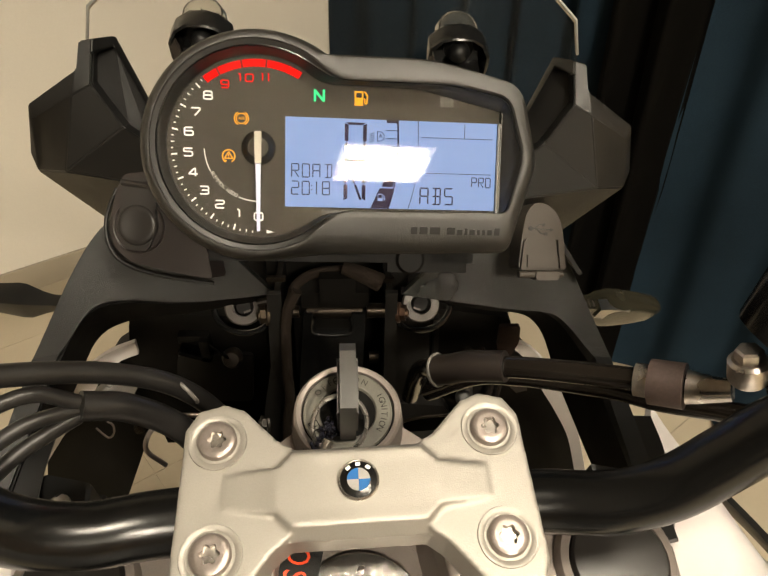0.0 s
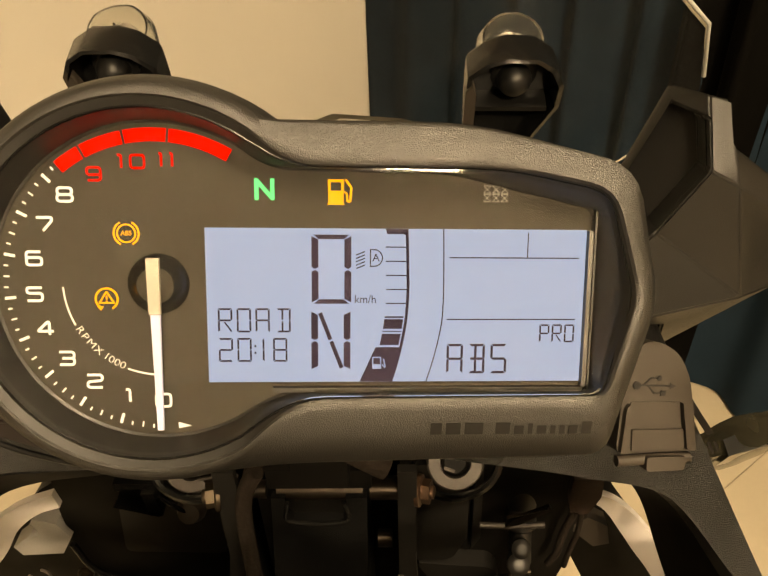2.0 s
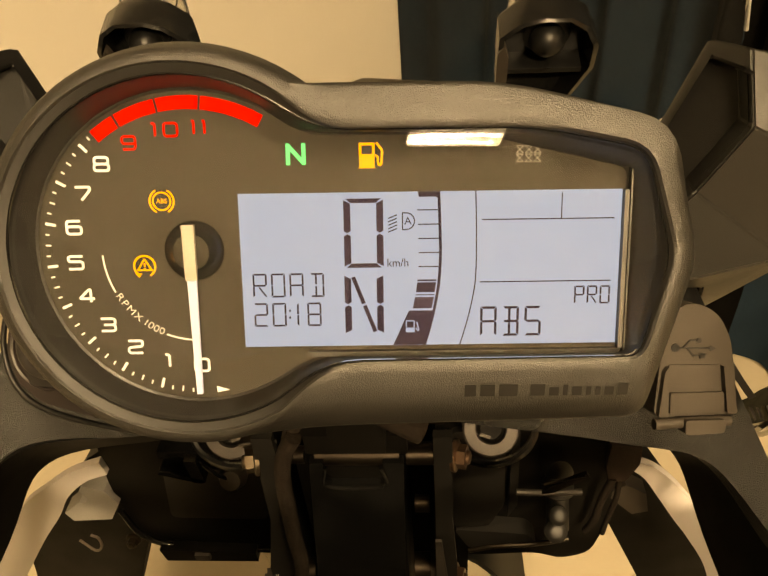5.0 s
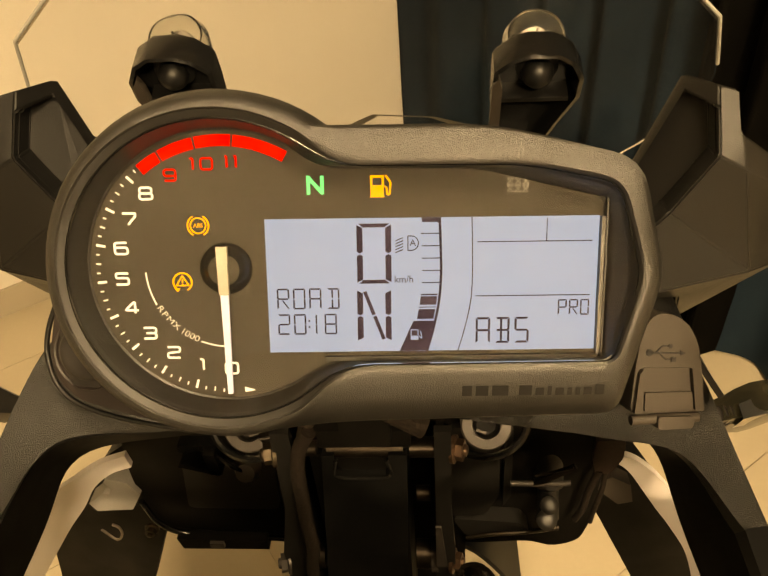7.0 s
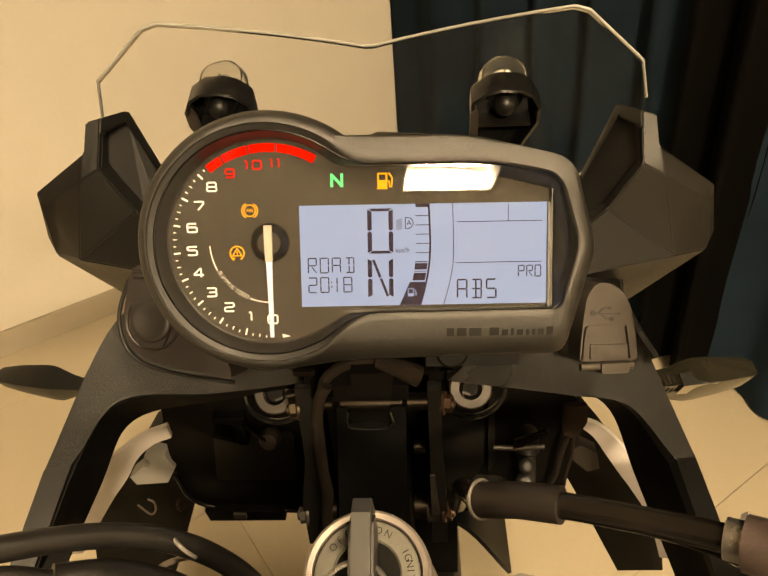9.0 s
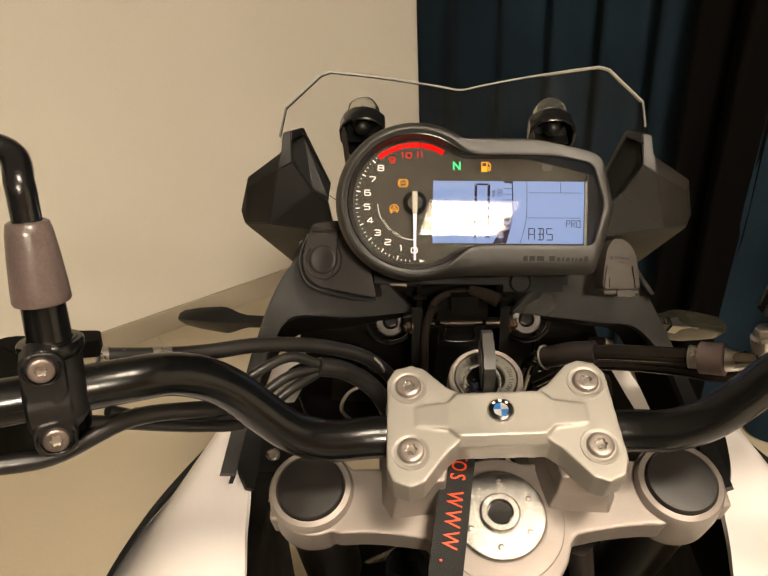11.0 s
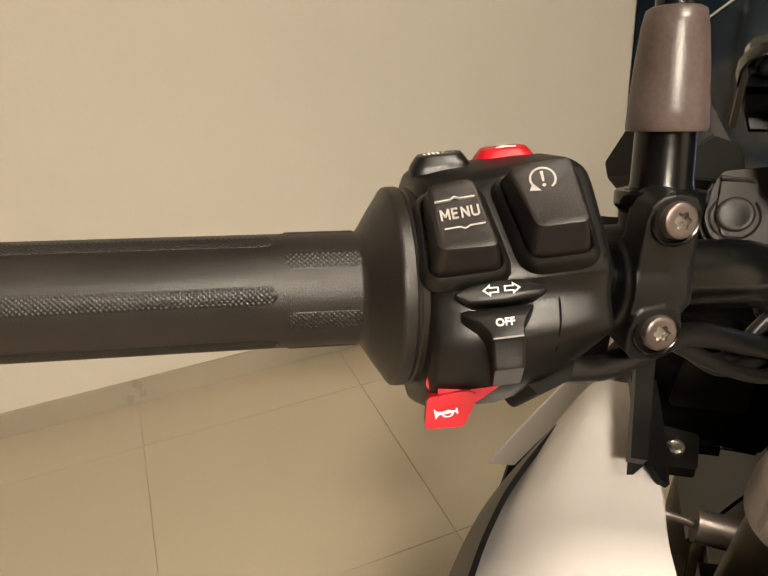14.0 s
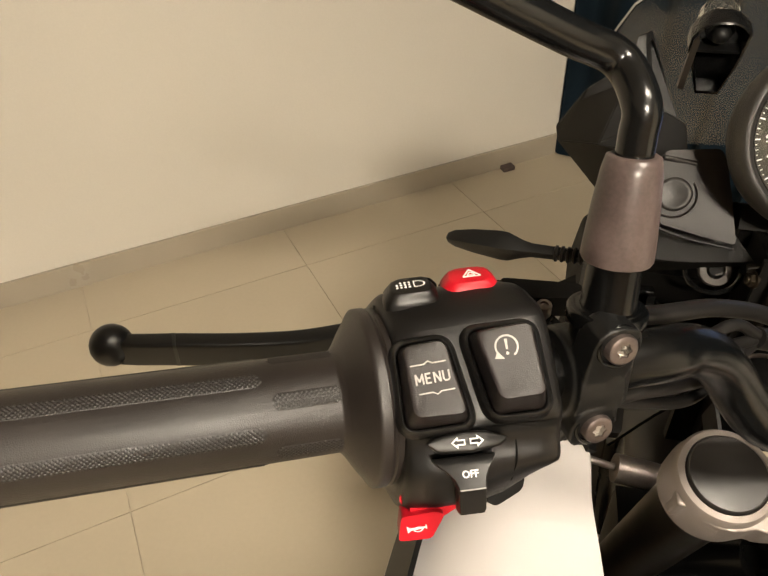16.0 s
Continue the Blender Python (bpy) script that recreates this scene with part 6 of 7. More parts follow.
# -- cables and hoses --
def cables():
    c = part("clutch_cable", tube([(-0.216, 0.135, 1.166), (-0.195, 0.150, 1.155), (-0.172, 0.166, 1.145), (-0.140, 0.190, 1.133), (-0.105, 0.213, 1.113), (-0.078, 0.224, 1.092), (-0.060, 0.232, 1.055), (-0.052, 0.240, 1.00)], 0.0048, 16), CABLE, bike, "black sheathed clutch cable")
    boot = Vector((-0.216, 0.135, 1.166)) - Vector((-0.195, 0.150, 1.155))
    bm = frame_of((-0.206, 0.1421, 1.1608), boot.orthogonal(), boot.cross(boot.orthogonal()))
    part("barrel_adjuster", lathe([(3.6, -1), (4.6, 0), (4.6, 6.5), (3.6, 7), (3.6, 9), (5.4, 9.5), (5.4, 13.5), (3.0, 14)], bm, 20), STEEL, c, "worn steel barrel adjuster", 30)
    part("cable_ferrule", tube([(-0.195, 0.150, 1.155), (-0.187, 0.1555, 1.1515)], 0.0053, 16), STEEL, c)
    part("cable_tie", tube([(-0.081, 0.224, 1.099), (-0.0745, 0.219, 1.096), (-0.072, 0.221, 1.087), (-0.079, 0.228, 1.084), (-0.083, 0.227, 1.093)], 0.0009, 8), GREY_PRINT, c)
    w = part("wiring_sleeve", tube([(-0.112, 0.197, 1.110), (-0.096, 0.205, 1.100), (-0.078, 0.212, 1.078), (-0.066, 0.218, 1.04), (-0.058, 0.225, 0.99)], 0.0062, 16), CABLE, bike, "black wiring sleeve")
    for pts in ([(-0.112, 0.197, 1.112), (-0.128, 0.190, 1.123), (-0.150, 0.170, 1.122), (-0.172, 0.150, 1.110), (-0.2, 0.125, 1.135)],
                [(-0.113, 0.196, 1.109), (-0.130, 0.182, 1.113), (-0.152, 0.160, 1.108), (-0.175, 0.140, 1.112), (-0.205, 0.11, 1.15)],
                [(-0.113, 0.195, 1.106), (-0.128, 0.178, 1.106), (-0.148, 0.156, 1.101), (-0.172, 0.136, 1.115), (-0.210, 0.10, 1.152)]):
        part("wire", tube(pts, 0.0033, 12), CABLE, w)
    part("switch_cable", tube([(-0.255, 0.07, 1.150), (-0.225, 0.085, 1.143), (-0.195, 0.112, 1.143), (-0.165, 0.14, 1.125), (-0.140, 0.168, 1.105)], 0.0048, 14), CABLE, bike, "black switch cable under the bar")
    part("cable_hook", tube([(-0.098, 0.232, 1.03), (-0.106, 0.232, 1.043), (-0.100, 0.235, 1.056), (-0.088, 0.238, 1.060), (-0.075, 0.24, 1.058)], 0.0013, 10), ZINC, bike, "pale wire hook")
    h = part("brake_hose", tube([(0.036, 0.310, 1.00), (0.038, 0.285, 1.045), (0.046, 0.2605, 1.068), (0.076, 0.246, 1.083), (0.105, 0.232, 1.092), (0.130, 0.219, 1.099), (0.150, 0.206, 1.106)], 0.0055, 20), HOSE, bike, "black rubber brake hose")
    part("outer_sleeve", tube([(0.0445, 0.2615, 1.0672), (0.050, 0.2585, 1.0705), (0.060, 0.2535, 1.077), (0.076, 0.246, 1.0835)], 0.0080, 18), RUBBER, h)
    sm = frame_of((0.0445, 0.2615, 1.0672), (0.55, 0.83, 0.0), (-0.42, 0.28, 0.86))
    part("sleeve_clip", tube([sm @ Vector((8.6 * math.cos(2 * math.pi * i / 20), 8.6 * math.sin(2 * math.pi * i / 20), 0)) for i in range(21)], 0.0008, 8, 1), GREY_PRINT, h, "pale ring at the sleeve's mouth")
    f = part("hose_ferrule", tube([(0.1295, 0.2195, 1.0988), (0.1345, 0.2165, 1.1003)], 0.0078, 20, 2), STEEL, h)
    part("ferrule_sleeve", tube([(0.135, 0.2162, 1.1004), (0.147, 0.2085, 1.1045)], 0.0105, 22, 2), GREY_RUBBER, f)
    part("crimp", tube([(0.1475, 0.208, 1.1047), (0.154, 0.204, 1.107), (0.162, 0.199, 1.111)], (0.0078, 0.005), 20, 2), STEEL, f)
    part("second_hose", tube([(0.045, 0.292, 1.02), (0.069, 0.275, 1.049), (0.090, 0.262, 1.0605), (0.111, 0.246, 1.071), (0.131, 0.232, 1.0785), (0.146, 0.218, 1.085), (0.168, 0.200, 1.096), (0.21, 0.17, 1.11)], 0.0050, 16), HOSE, bike, "black hose beneath the brake hose")
    m = frame_of((0.158, 0.191, 1.132), (0.85, -0.3, 0.25), (0.3, 0.9, 0.0))
    part("banjo_bolt", join(lathe([(7, -7), (8, -5), (8, 3), (6.5, 4.2)], m, 28), lathe([(5.4, 4), (5.4, 8.5), (4.4, 9.4)], m, 6), ball(7.0, m @ Matrix.Translation((14, -3, -2)))), STEEL, bike, "worn steel banjo bolt")


cables()


def master_cylinder():
    m = frame_of((0.2035, 0.197, 1.176), (0.93, 0.30, -0.1), (-0.3, 0.92, 0.1))
    r = part("brake_reservoir", prism(rounded([(-44, -22), (40, -22), (40, 22), (-44, 22)], 12), -34, 12, m, 4, 3), GLOSS, bike, "glossy black brake fluid reservoir")
    part("lid", prism(rounded([(-46, -24), (42, -24), (42, 24), (-46, 24)], 12), 12.6, 20, m, 2, 3), SATIN, r)
    part("lid_screw", lathe([(5.5, 20), (5.5, 21.6), (4.4, 22.4)], m @ Matrix.Translation((-36, -13, 0)), 24), STEEL, r)
    for k, (x, w) in enumerate(((-22, 9), (-10, 4), (-3, 7))):
        part("print_bar", box(x, x + w, -12, -9.5, 20, 20.3, m), PRINT, r)
    part("cylinder_body", tube([(0.175, 0.185, 1.128), (0.23, 0.20, 1.120)], 0.014, 22, 2), SATIN, bike, "black brake master cylinder")


master_cylinder()


# -- what shows beneath and between --
UPRIGHT = (1, 0, 0), (0, 0, 1)


def outline(pts, y, deep, bevel=0.002):
    """A plate seen from the saddle: its outline in x and z, its near face at y."""
    return prism(pts, 0, deep, frame_of((0, y + deep, 0), *UPRIGHT, 1.0), bevel)


def hex_bolt(at, axis, r=6.0, label="", material=None):
    """A flanged bolt head that points along the axis."""
    m = frame_of(at, Vector(axis).orthogonal(), Vector(axis).cross(Vector(axis).orthogonal()))
    head = join(lathe([(r * 1.15, -1.0), (r * 1.15, 0.8), (r * 0.95, 1.4)], m, 24), prism(circle(r * 0.88, 6), 1.2, 5.0, m, 0.5), lathe([(r * 0.5, 4.8), (r * 0.46, 6.4), (r * 0.3, 6.8)], m, 16))
    return part("bolt_head", head, material or WASHER, bike, label, 30)


def steering_front():
    """The bracket in front of the steering head: two plates, tubes between them and a pressed cover."""
    part("back_plate", box(-0.062, 0.040, 0.402, 0.412, 0.78, 1.045), INNER, bike, "black plate behind the steering head")
    part("bracket_plate", outline([(-0.056, 1.052), (-0.047, 1.052), (-0.047, 0.99), (-0.052, 0.93), (-0.053, 0.90), (-0.067, 0.90), (-0.066, 0.945), (-0.058, 0.99)], 0.351, 0.004), SHROUD, bike, "black bracket plate")
    part("bracket_plate", outline([(0.021, 1.052), (0.029, 1.052), (0.029, 0.99), (0.031, 0.95), (0.031, 0.90), (0.020, 0.90), (0.021, 0.95)], 0.351, 0.004), SHROUD, bike, "black bracket plate")
    part("bracket_cheek", join(box(-0.052, -0.048, 0.354, 0.402, 0.90, 1.05), box(0.022, 0.026, 0.354, 0.402, 0.90, 1.05)), INNER, bike)
    cover = part("head_cover", outline([(-0.033, 1.036), (-0.027, 1.036), (-0.027, 1.023), (-0.025, 1.020), (-0.003, 1.020), (-0.001, 1.023), (-0.001, 1.036), (0.008, 1.036), (0.006, 0.98), (0.003, 0.90), (-0.002, 0.80), (-0.040, 0.80), (-0.045, 0.90), (-0.038, 0.98)], 0.350, 0.004, 0.0012), GLOSS, bike, "tall black pressed cover with a notched top")
    part("notch_lip", tube([(-0.0262, 0.3492, 1.034), (-0.0262, 0.3492, 1.0205), (-0.0018, 0.3492, 1.0205), (-0.0018, 0.3492, 1.034)], 0.0010, 8, 6), GLOSS, cover)
    part("cover_back", box(-0.040, 0.006, 0.354, 0.40, 0.80, 1.032, Matrix(), 0.004), INNER, cover)
    part("cover_block", join(box(-0.0215, 0.0015, 0.345, 0.36, 1.050, 1.068, Matrix(), 0.002), box(-0.034, 0.010, 0.352, 0.37, 1.040, 1.052, Matrix(), 0.003)), INNER, bike, "black block over the cross tube")
    for x0, x1, y, z, r in ((-0.031, 0.006, 0.357, 1.0335, 0.0052), (0.009, 0.022, 0.357, 1.0335, 0.0052), (-0.050, -0.036, 0.357, 1.033, 0.0040), (0.009, 0.021, 0.360, 0.9285, 0.0085), (0.011, 0.018, 0.362, 0.987, 0.0042), (-0.052, -0.044, 0.358, 0.929, 0.0070)):
        part("cross_tube", tube([(x0, y, z), (x1, y, z)], r, 20, 0), PIN, bike, "dark steel cross tube")
    part("spacer_collar", tube([(0.0175, 0.360, 0.9285), (0.0215, 0.360, 0.9285)], 0.0102, 22, 0), WASHER, bike)
    hex_bolt((0.0305, 0.357, 1.0315), (1, -0.25, 0.1), 6.2, "copper-tinted flanged bolt", COPPER)
    hex_bolt((-0.0575, 0.355, 1.032), (-1, -0.25, 0.1), 6.2, "yellow zinc flanged bolt", BRASS)
    hex_bolt((0.030, 0.355, 0.9295), (1, -0.25, 0.1), 6.2, "copper-tinted flanged bolt", COPPER)
    hex_bolt((-0.065, 0.353, 0.931), (-1, -0.25, 0.1), 6.4, "dull steel flanged bolt")
    part("bolt_tab", outline([(-0.064, 1.041), (-0.048, 1.0435), (-0.048, 1.019), (-0.055, 1.020), (-0.060, 1.026)], 0.3575, 0.004, 0.001), PIN, bike, "bent steel tab behind the bolt")
    part("tab_edge", tube([(-0.064, 0.3565, 1.0405), (-0.056, 0.3565, 1.0425), (-0.047, 0.3565, 1.043)], 0.0008, 8, 4), WASHER, bike)
    part("spring_blade", outline([(0.0205, 0.975), (0.0235, 0.975), (0.0265, 0.935), (0.0205, 0.935)], 0.3485, 0.0015, 0.0004), WASHER, bike, "thin bright steel blade")
    sleeve = [(-0.036, 0.347, 1.058), (-0.0415, 0.346, 1.047), (-0.0445, 0.345, 1.030), (-0.0455, 0.3445, 1.005), (-0.0460, 0.344, 0.985), (-0.0455, 0.343, 0.965), (-0.0485, 0.343, 0.945), (-0.050, 0.345, 0.92), (-0.052, 0.35, 0.84)]
    part("loom_sleeve", tube(sleeve, 0.0036, 12), BROWN_SLEEVE, bike, "frayed brown fabric cable sleeve")
    part("loom_arch", tube([(-0.041, 0.347, 1.046), (-0.037, 0.352, 1.058), (-0.026, 0.355, 1.065), (-0.010, 0.356, 1.067), (0.006, 0.355, 1.066)], 0.0032, 12), BROWN_SLEEVE, bike)
    part("loom_end", tube([(-0.006, 0.350, 1.073), (0.005, 0.346, 1.071), (0.017, 0.345, 1.065)], (0.0042, 0.0062), 14), BROWN_SLEEVE, bike, "loose end of the fabric sleeve")
    for x, z in ((-0.049, 1.0635), (0.020, 1.062)):
        part("clip_bar", box(x - 0.006, x + 0.006, 0.351, 0.354, z - 0.0016, z + 0.0016, Matrix(), 0.0005), PIN, bike)


def lamp_backs():
    """What hangs each side of the steering: lamp housings, their brackets and cables."""
    for s, x, z in ((-1, -0.0775, 1.0215), (1, 0.0480, 1.0225)):
        m = frame_of((x, 0.380, z - 0.0015), (1, 0, 0), (0, 0.6, 0.8))
        r = part("screw_ring", lathe([(7, -6), (13.5, -4), (13.5, 0), (12.5, 1.2), (7.4, 1.2), (7, -1)], m, 32, True, False), WASHER, bike, "steel washer ring with a dark screw")
        part("screw_head", lathe([(6.6, -4), (6.6, -1), (5, 0.4)], m, 20), INNER, r)
        part("slot_key", box(-2.6 - 1.5 * s, 2.6 - 1.5 * s, -4.8, -3.3, 0.2, 1.0, m @ Matrix.Rotation(radians(-20 * s), 4, "Z"), 0.4), WASHER, r)
        part("ring_flange", tube([m @ Vector((22 * math.cos(a), 19 * math.sin(a), -7)) for a in [radians(v) for v in np.linspace(185, 355, 12)]], 0.0022, 8, 3), GLOSS, bike)
    # left lamp: a rounded shell with a recessed box
    rim = rounded([(-0.172, 0.990), (-0.060, 0.985), (-0.062, 0.853), (-0.085, 0.8525), (-0.160, 0.860), (-0.178, 0.878), (-0.181, 0.93)], 0.013, 5)
    shell = part("headlight_housing", outline(rim, 0.412, 0.09, 0.006), INNER, bike, "black headlight housing with a recessed back")
    inner = rounded([(-0.140, 0.951), (-0.080, 0.950), (-0.085, 0.898), (-0.148, 0.900)], 0.006, 4)
    part("housing_box", outline(inner, 0.408, 0.012, 0.002), SHROUD, shell)
    part("housing_lip", tube([(-0.181, 0.410, 0.905), (-0.176, 0.410, 0.878), (-0.160, 0.410, 0.864), (-0.125, 0.410, 0.8605), (-0.070, 0.410, 0.8555)], 0.0020, 10, 6), GLOSS, shell)
    part("clip_bracket", join(outline([(-0.137, 0.960), (-0.113, 0.951), (-0.111, 0.954), (-0.135, 0.963)], 0.398, 0.012, 0.001), outline([(-0.119, 0.972), (-0.112, 0.972), (-0.111, 0.952), (-0.118, 0.952)], 0.398, 0.012, 0.001), outline([(-0.136, 0.973), (-0.113, 0.973), (-0.113, 0.970), (-0.136, 0.966)], 0.404, 0.012, 0.001)), GLOSS, bike, "glossy black clip bracket")
    part("bulb_socket", join(lathe([(7.5, 0), (8.5, 6), (6, 12)], frame_of((-0.096, 0.408, 0.949), (1, 0, 0), (0, 0.45, 0.9)), 20)), FLAP_GREY, bike, "small brown-grey bulb socket")
    part("socket_lead", tube([(-0.112, 0.402, 0.966), (-0.104, 0.398, 0.962), (-0.098, 0.399, 0.955)], 0.0014, 8), GLOSS, bike)
    part("rubber_strip", outline([(-0.165, 0.8655), (-0.100, 0.862), (-0.100, 0.8515), (-0.163, 0.852)], 0.405, 0.02, 0.0008), INNER, bike, "black rubber strip")
    part("pale_clip", outline([(-0.141, 0.863), (-0.131, 0.8625), (-0.131, 0.857), (-0.141, 0.8575)], 0.4025, 0.004, 0.0006), WASHER, bike)
    # right lamp: a shell with a cable, a linkage and a bulb holder
    rim = rounded([(0.036, 1.000), (0.124, 0.985), (0.123, 0.885), (0.118, 0.860), (0.100, 0.852), (0.085, 0.860), (0.052, 0.857), (0.036, 0.857)], 0.008, 4)
    shell = part("headlight_housing", outline(rim, 0.408, 0.09, 0.004), INNER, bike, "black headlight housing with a recessed back")
    part("shell_panel", outline(rounded([(0.030, 0.996), (0.058, 0.996), (0.060, 0.930), (0.052, 0.908), (0.030, 0.906)], 0.004, 4), 0.398, 0.01, 0.002), SHROUD, shell)
    part("shell_fold", outline([(0.062, 0.990), (0.066, 0.990), (0.068, 0.925), (0.063, 0.912)], 0.401, 0.01, 0.001), SHROUD, shell)
    part("shell_foot", outline(rounded([(0.031, 0.905), (0.075, 0.900), (0.082, 0.888), (0.040, 0.884)], 0.004, 4), 0.397, 0.012, 0.002), SHROUD, shell)
    part("foot_lip", tube([(0.040, 0.396, 0.883), (0.056, 0.396, 0.888), (0.078, 0.396, 0.8905), (0.100, 0.398, 0.893)], 0.0015, 8, 5), PIN, shell)
    part("link_rod", tube([(0.0655, 0.394, 0.9485), (0.083, 0.394, 0.9475), (0.101, 0.394, 0.9485)], 0.0018, 10, 3), WASHER, bike, "bright steel linkage rod")
    part("link_plate", join(outline([(0.079, 0.949), (0.086, 0.951), (0.103, 0.9645), (0.101, 0.968), (0.083, 0.956)], 0.392, 0.002, 0.0004), tube([(0.079, 0.391, 0.960), (0.100, 0.391, 0.968)], 0.0008, 8, 2)), PIN, bike, "bent steel linkage plate")
    part("rusty_bracket", outline(rounded([(0.112, 0.986), (0.128, 0.986), (0.129, 0.970), (0.124, 0.955), (0.115, 0.955), (0.112, 0.968)], 0.002, 3), 0.396, 0.004, 0.0008), RUST, bike, "rust-brown bracket")
    part("frayed_cable", tube([(0.117, 0.397, 0.957), (0.113, 0.396, 0.935), (0.112, 0.396, 0.918), (0.109, 0.398, 0.903)], 0.0022, 10, 5), BROWN_SLEEVE, bike, "thin frayed cable")
    part("frayed_cable", tube([(0.121, 0.398, 0.957), (0.1215, 0.397, 0.938), (0.119, 0.396, 0.918), (0.119, 0.398, 0.900)], 0.0016, 10, 5), BROWN_SLEEVE, bike, "thin frayed cable")
    m = frame_of((0.091, 0.400, 0.922), (1, 0, 0), (0, 0.75, -0.45))
    holder = part("bulb_holder", lathe([(6.5, -12), (6.5, 8), (9.0, 10), (9.4, 20), (8.6, 22), (9.8, 24), (11.2, 34), (12.4, 46), (12.2, 48), (10.2, 48.5), (9.6, 42)], m, 28), SHROUD, bike, "black rubber bulb boot")
    part("holder_band", lathe([(12.3, 40), (12.9, 41), (12.9, 44), (12.4, 45)], m, 28, False, False), PIN, holder)
    for z, r in ((0.934, 5.5), (0.918, 6.5)):
        part("wire_seal", lathe([(r, 0), (r, 3), (r * 0.7, 4.6), (r * 0.4, 5)], frame_of((0.0885, 0.389, z), (1, 0, 0), (0, 0.7, 0.7)), 20), SHROUD, bike)
    # cheeks of the fairing beside the white panels, with what is clipped to them
    for o in ([(-0.176, 0.955), (-0.196, 0.940), (-0.211, 0.918), (-0.233, 0.888), (-0.282, 0.818), (-0.30, 0.745), (-0.225, 0.745), (-0.182, 0.850), (-0.172, 0.885)], [(0.120, 0.952), (0.134, 0.950), (0.151, 0.925), (0.171, 0.892), (0.191, 0.851), (0.215, 0.80), (0.225, 0.745), (0.185, 0.745), (0.135, 0.862), (0.118, 0.90)]):
        part("inner_cheek", outline(o, 0.424, 0.02), INNER, bike, "black inner cheek of the front fairing")
    part("cheek_clip", join(outline([(-0.217, 0.905), (-0.203, 0.917), (-0.199, 0.916), (-0.196, 0.922), (-0.199, 0.929), (-0.196, 0.934), (-0.183, 0.929), (-0.178, 0.915), (-0.188, 0.898), (-0.214, 0.896)], 0.408, 0.012, 0.002)), FAINT_PRINT, bike, "pale plastic clip inside the fairing")
    part("cheek_clip", outline([(0.121, 0.921), (0.131, 0.931), (0.144, 0.922), (0.148, 0.904), (0.139, 0.901)], 0.410, 0.010, 0.002), FLAP_GREY, bike, "grey plastic clip inside the fairing")
    part("wire_loop", tube([(-0.225, 0.414, 0.862), (-0.216, 0.412, 0.852), (-0.210, 0.412, 0.858), (-0.209, 0.412, 0.868), (-0.213, 0.412, 0.872)], 0.0009, 8, 4), ZINC, bike, "bright wire loop")
    hex_bolt((-0.188, 0.416, 0.860), (0, -1, 0.1), 4.6, "yellow zinc screw", BRASS)
    part("mudguard", sheet([[(-0.105, 0.45, 0.70), (-0.05, 0.44, 0.795), (-0.006, 0.435, 0.805), (0.045, 0.44, 0.795), (0.095, 0.45, 0.70)], [(-0.105, 0.60, 0.70), (-0.05, 0.60, 0.765), (-0.006, 0.60, 0.775), (0.045, 0.60, 0.765), (0.095, 0.60, 0.70)]], 0.004), BLACK, bike, "black front mudguard over the wheel")


steering_front(), lamp_backs()


def beak_panel(side):
    if side < 0:
        top = [(-0.166, 0.400, 0.975), (-0.186, 0.400, 0.966), (-0.206, 0.400, 0.951), (-0.230, 0.400, 0.930), (-0.263, 0.400, 0.884), (-0.306, 0.400, 0.818)]
        low = [(-0.166, 0.401, 0.962), (-0.182, 0.402, 0.954), (-0.198, 0.402, 0.939), (-0.212, 0.402, 0.917), (-0.235, 0.402, 0.886), (-0.281, 0.402, 0.818)]
    else:
        top = [(0.126, 0.400, 0.968), (0.139, 0.400, 0.9615), (0.154, 0.400, 0.945), (0.171, 0.400, 0.919), (0.187, 0.400, 0.886), (0.200, 0.400, 0.853), (0.217, 0.400, 0.80)]
        low = [(0.126, 0.401, 0.960), (0.136, 0.401, 0.950), (0.148, 0.402, 0.929), (0.160, 0.402, 0.908), (0.172, 0.402, 0.888), (0.190, 0.402, 0.853), (0.207, 0.402, 0.80)]
    part("front_panel", ribbon(top, low, 0.004), WHITE_PAINT, bike, "white painted front side panel")


beak_panel(-1), beak_panel(1)


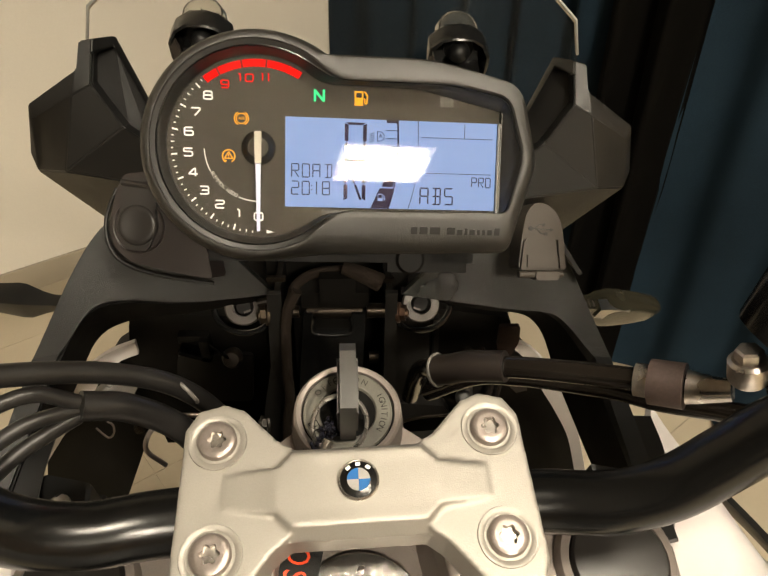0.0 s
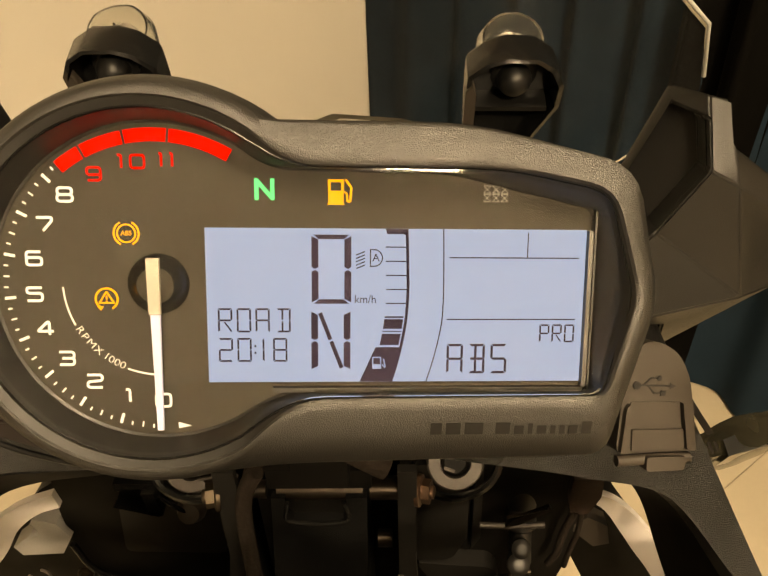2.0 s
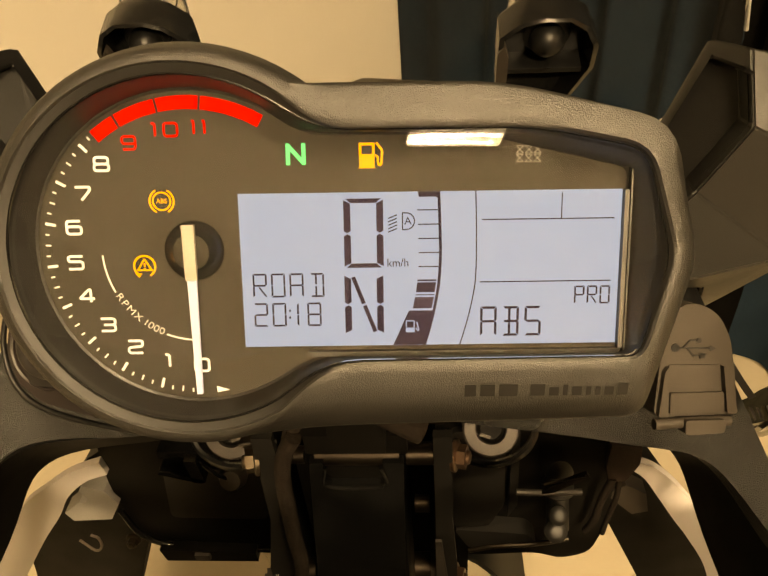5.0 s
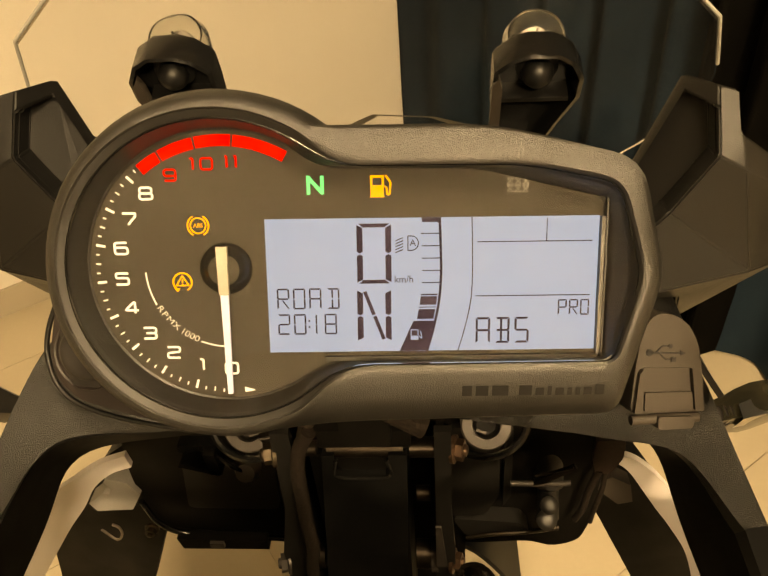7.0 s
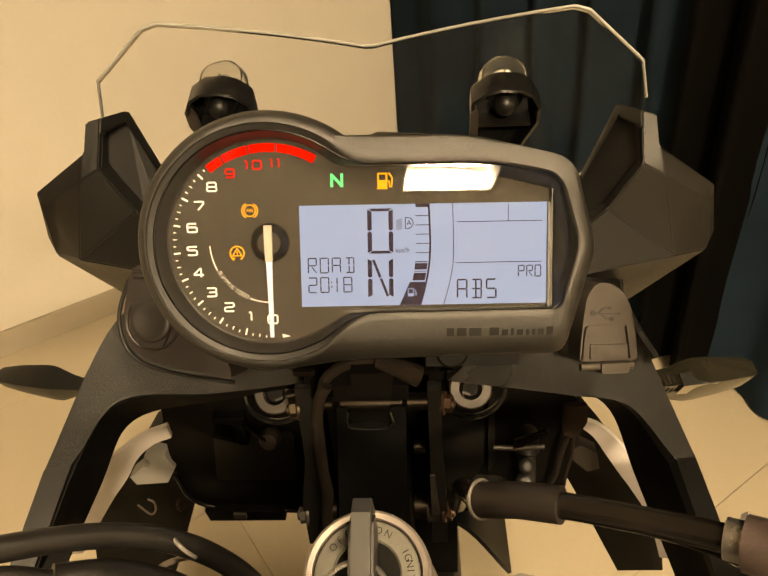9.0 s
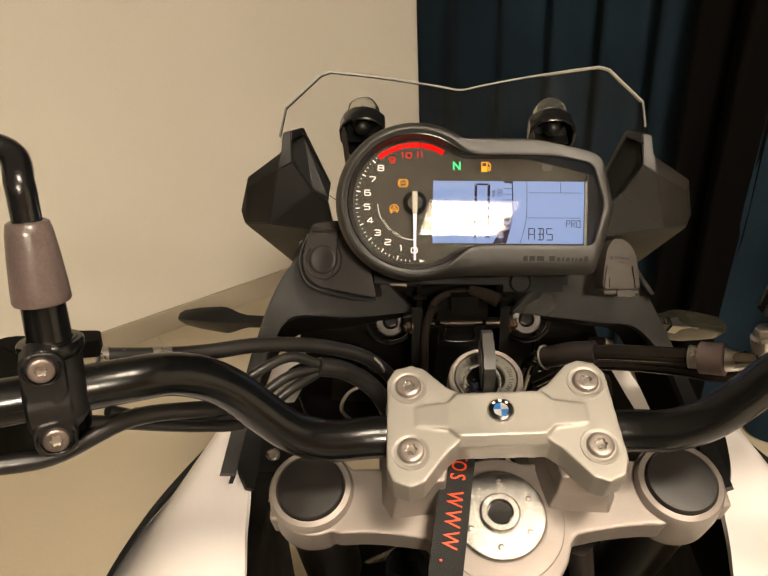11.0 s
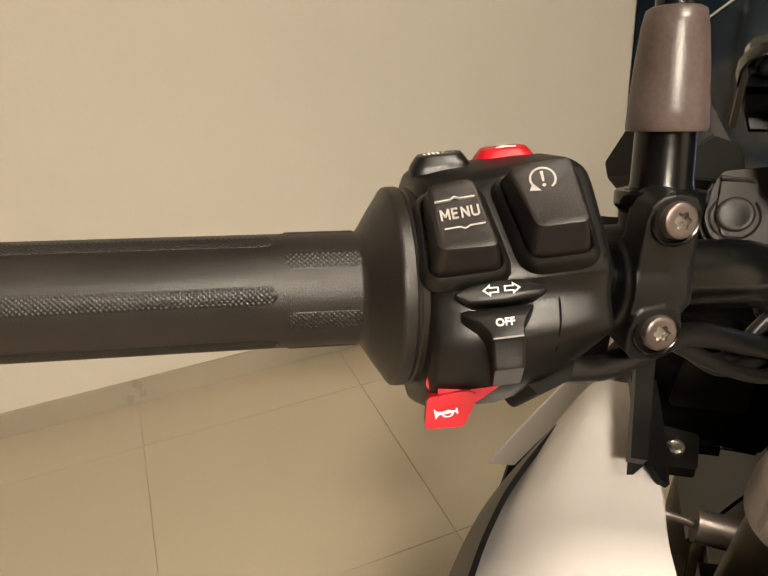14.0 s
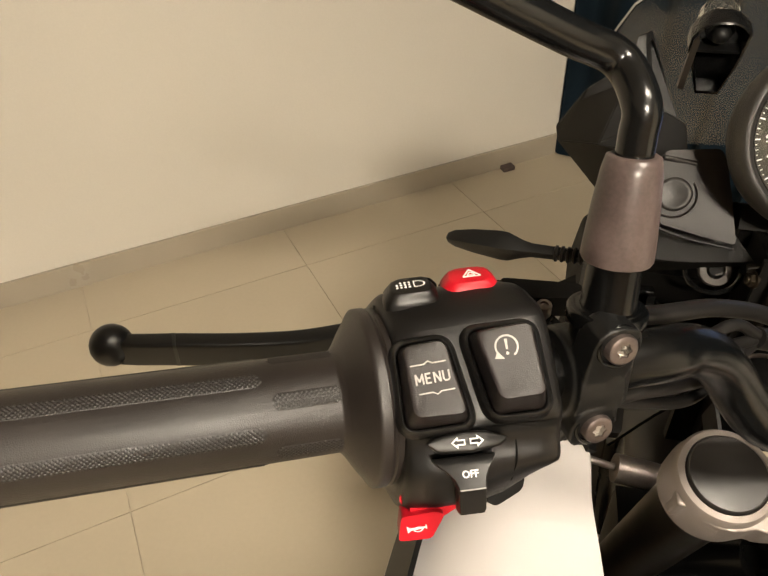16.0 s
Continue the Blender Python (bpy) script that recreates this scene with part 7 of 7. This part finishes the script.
def tank_panel(side):
    def s(rows):
        return [[p if side < 0 else mirrored(p) for p in r] for r in rows]
    rows = [[(-0.196, 0.283, 1.004), (-0.216, 0.318, 0.978), (-0.242, 0.340, 0.920), (-0.246, 0.343, 0.902)],
            [(-0.180, 0.212, 0.988), (-0.228, 0.250, 0.974), (-0.272, 0.273, 0.910), (-0.277, 0.276, 0.899)],
            [(-0.176, 0.175, 0.974), (-0.242, 0.190, 0.958), (-0.292, 0.221, 0.905), (-0.296, 0.224, 0.898)],
            [(-0.168, 0.120, 0.962), (-0.245, 0.120, 0.952), (-0.303, 0.150, 0.905), (-0.307, 0.152, 0.898)],
            [(-0.160, -0.02, 0.955), (-0.25, -0.02, 0.945), (-0.315, 0.0, 0.90), (-0.319, 0.0, 0.894)]]
    p = part("tank_shroud", sheet(s(rows), 0.004), WHITE_PAINT, bike, "white gloss tank side panel", 60)
    a = [(-0.232, 0.342, 0.934), (-0.262, 0.268, 0.936), (-0.278, 0.214, 0.937), (-0.288, 0.145, 0.937), (-0.299, 0.0, 0.930)]
    b = [(-0.247, 0.349, 0.905), (-0.279, 0.278, 0.906), (-0.296, 0.225, 0.906), (-0.307, 0.153, 0.906), (-0.319, 0.0, 0.901)]
    if side > 0:
        a, b = [mirrored(q) for q in a], [mirrored(q) for q in b]
    part("shroud_trim", ribbon(a, b, 0.004), BLACK, p, "black trim along the white panel")
    # black inner trim with its screw tab
    t = [(-0.1955, 0.283, 1.006), (-0.1945, 0.255, 1.004), (-0.190, 0.222, 0.994), (-0.181, 0.205, 0.987)]
    u = [(-0.178, 0.290, 1.000), (-0.177, 0.258, 0.998), (-0.1755, 0.225, 0.988), (-0.176, 0.206, 0.984)]
    if side > 0:
        t, u = [mirrored(q) for q in t], [mirrored(q) for q in u]
    k = part("inner_trim", ribbon(t, u, 0.004), BLACK, p, "black inner trim strip")
    m = frame_of((-0.167 if side < 0 else 2 * XC + 0.167, 0.243, 0.985), (1, 0, 0), (0, 0.95, 0.3))
    part("screw_tab", prism(rounded([(-16, -14), (12, -14), (15, 12), (-14, 18)], 3), -10, 0, m, 1.5), BLACK, k)
    part("screw", lathe([(5.6, 0), (5.4, 2.2), (3.6, 3.0), (2.2, 2.4)], m, 24), STEEL, k)


tank_panel(-1), tank_panel(1)


def tank_and_engine():
    part("fuel_tank", box(-0.13, 0.12, -0.30, 0.02, 0.80, 0.93, Matrix(), 0.03, 3), BLACK, bike, "black tank cover behind the steering")
    p = part("side_pipe", tube([(-0.147, 0.250, 0.916), (-0.120, 0.250, 0.911), (-0.090, 0.250, 0.904)], 0.0115, 24, 4), ZINC, bike, "bright metal side pipe")
    part("pipe_rod", tube([(-0.180, 0.250, 0.927), (-0.146, 0.250, 0.916)], 0.0028, 10, 0), ZINC, p)
    # unseen boxes, added to keep the floor's light out of the front
    for s in (-1, 1):
        part("floor_light_block", box(XC + s * 0.22 - 0.02, XC + s * 0.22 + 0.02, -0.05, 0.36, 0.36, 0.84, Matrix(), 0.015, 3), INNER, bike, "unseen black box blocking light from the floor")
    part("frame_tube", tube([(-0.06, 0.18, 0.93), (-0.11, 0.22, 0.84), (-0.15, 0.25, 0.70)], 0.018, 18, 4), SATIN, bike, "black frame tube")
    part("frame_tube", tube([(0.05, 0.18, 0.93), (0.10, 0.22, 0.84), (0.14, 0.25, 0.70)], 0.018, 18, 4), SATIN, bike, "black frame tube")
    part("radiator", box(-0.13, 0.12, 0.23, 0.29, 0.50, 0.84, Matrix(), 0.01), BLACK, bike, "black radiator low down")
    part("ribbed_hose", tube([(0.055, 0.15, 1.00), (0.062, 0.155, 0.95), (0.060, 0.16, 0.90), (0.05, 0.17, 0.82)], 0.0085, 16), RUBBER, bike, "ribbed black hose")
    part("engine_block", box(-0.14, 0.13, -0.20, 0.26, 0.28, 0.78, Matrix(), 0.03, 3), BLACK, bike, "black engine block")
    part("seat", prism(rounded([(-0.13, -0.95), (0.12, -0.95), (0.13, -0.62), (0.07, -0.32), (-0.08, -0.32), (-0.14, -0.62)], 0.03), 0.80, 0.88, Matrix(), 0.02, 3), RUBBER, bike, "black seat behind the tank")
    for s in (-1, 1):
        part("swing_arm", tube([(XC + s * 0.09, -0.18, 0.42), (XC + s * 0.095, -0.5, 0.37), (XC + s * 0.09, -0.86, 0.33)], 0.022, 14, 4), SATIN, bike, "black swing arm")
    part("rear_frame", join(tube([(-0.10, -0.15, 0.70), (-0.10, -0.55, 0.79), (-0.09, -0.92, 0.80)], 0.014, 12, 4), tube([(0.09, -0.15, 0.70), (0.09, -0.55, 0.79), (0.08, -0.92, 0.80)], 0.014, 12, 4)), SATIN, bike, "black rear frame")
    part("side_stand", tube([(-0.13, 0.05, 0.30), (-0.20, 0.0, 0.15), (-0.27, -0.06, 0.006)], 0.011, 12, 4), SATIN, bike, "black side stand")
    for y in (0.55, -0.85):
        w = part("wheel", tube([(XC, y + 0.28 * math.cos(a), 0.33 + 0.28 * math.sin(a)) for a in [2 * math.pi * k / 32 for k in range(33)]], 0.055, 16, 1), RUBBER, bike, "black motorcycle tyre")
        part("axle", tube([(XC - 0.13, y, 0.33), (XC + 0.13, y, 0.33)], 0.014, 12, 0), STEEL, w)
        part("rim", tube([(XC, y + 0.22 * math.cos(a), 0.33 + 0.22 * math.sin(a)) for a in [2 * math.pi * k / 32 for k in range(33)]], 0.02, 10, 1), SATIN, w)


tank_and_engine()

# ---- floor tiles, the last pieces ----
TILE_SIDE, JOINT = 0.69, 0.0022


def floor_tiles():
    n = box(-TILE_SIDE / 2 + JOINT / 2, TILE_SIDE / 2 - JOINT / 2, -TILE_SIDE / 2 + JOINT / 2, TILE_SIDE / 2 - JOINT / 2, -0.006, 0, ROOM.to_3x3().to_4x4(), 0.0006, 1)
    me = mesh_of("tile", n, TILE)
    for i in range(12):
        for j in range(12):
            ob = new("tile", me)
            ob.parent = floor
            ob.location = room(-0.13 - TILE_SIDE + TILE_SIDE * (i + 0.5), 0.25 - TILE_SIDE + TILE_SIDE * (j + 0.5))
            if i * TILE_SIDE > LONG + 0.6 or j * TILE_SIDE > WIDE + 0.6:
                bpy.data.objects.remove(ob)


floor_tiles()
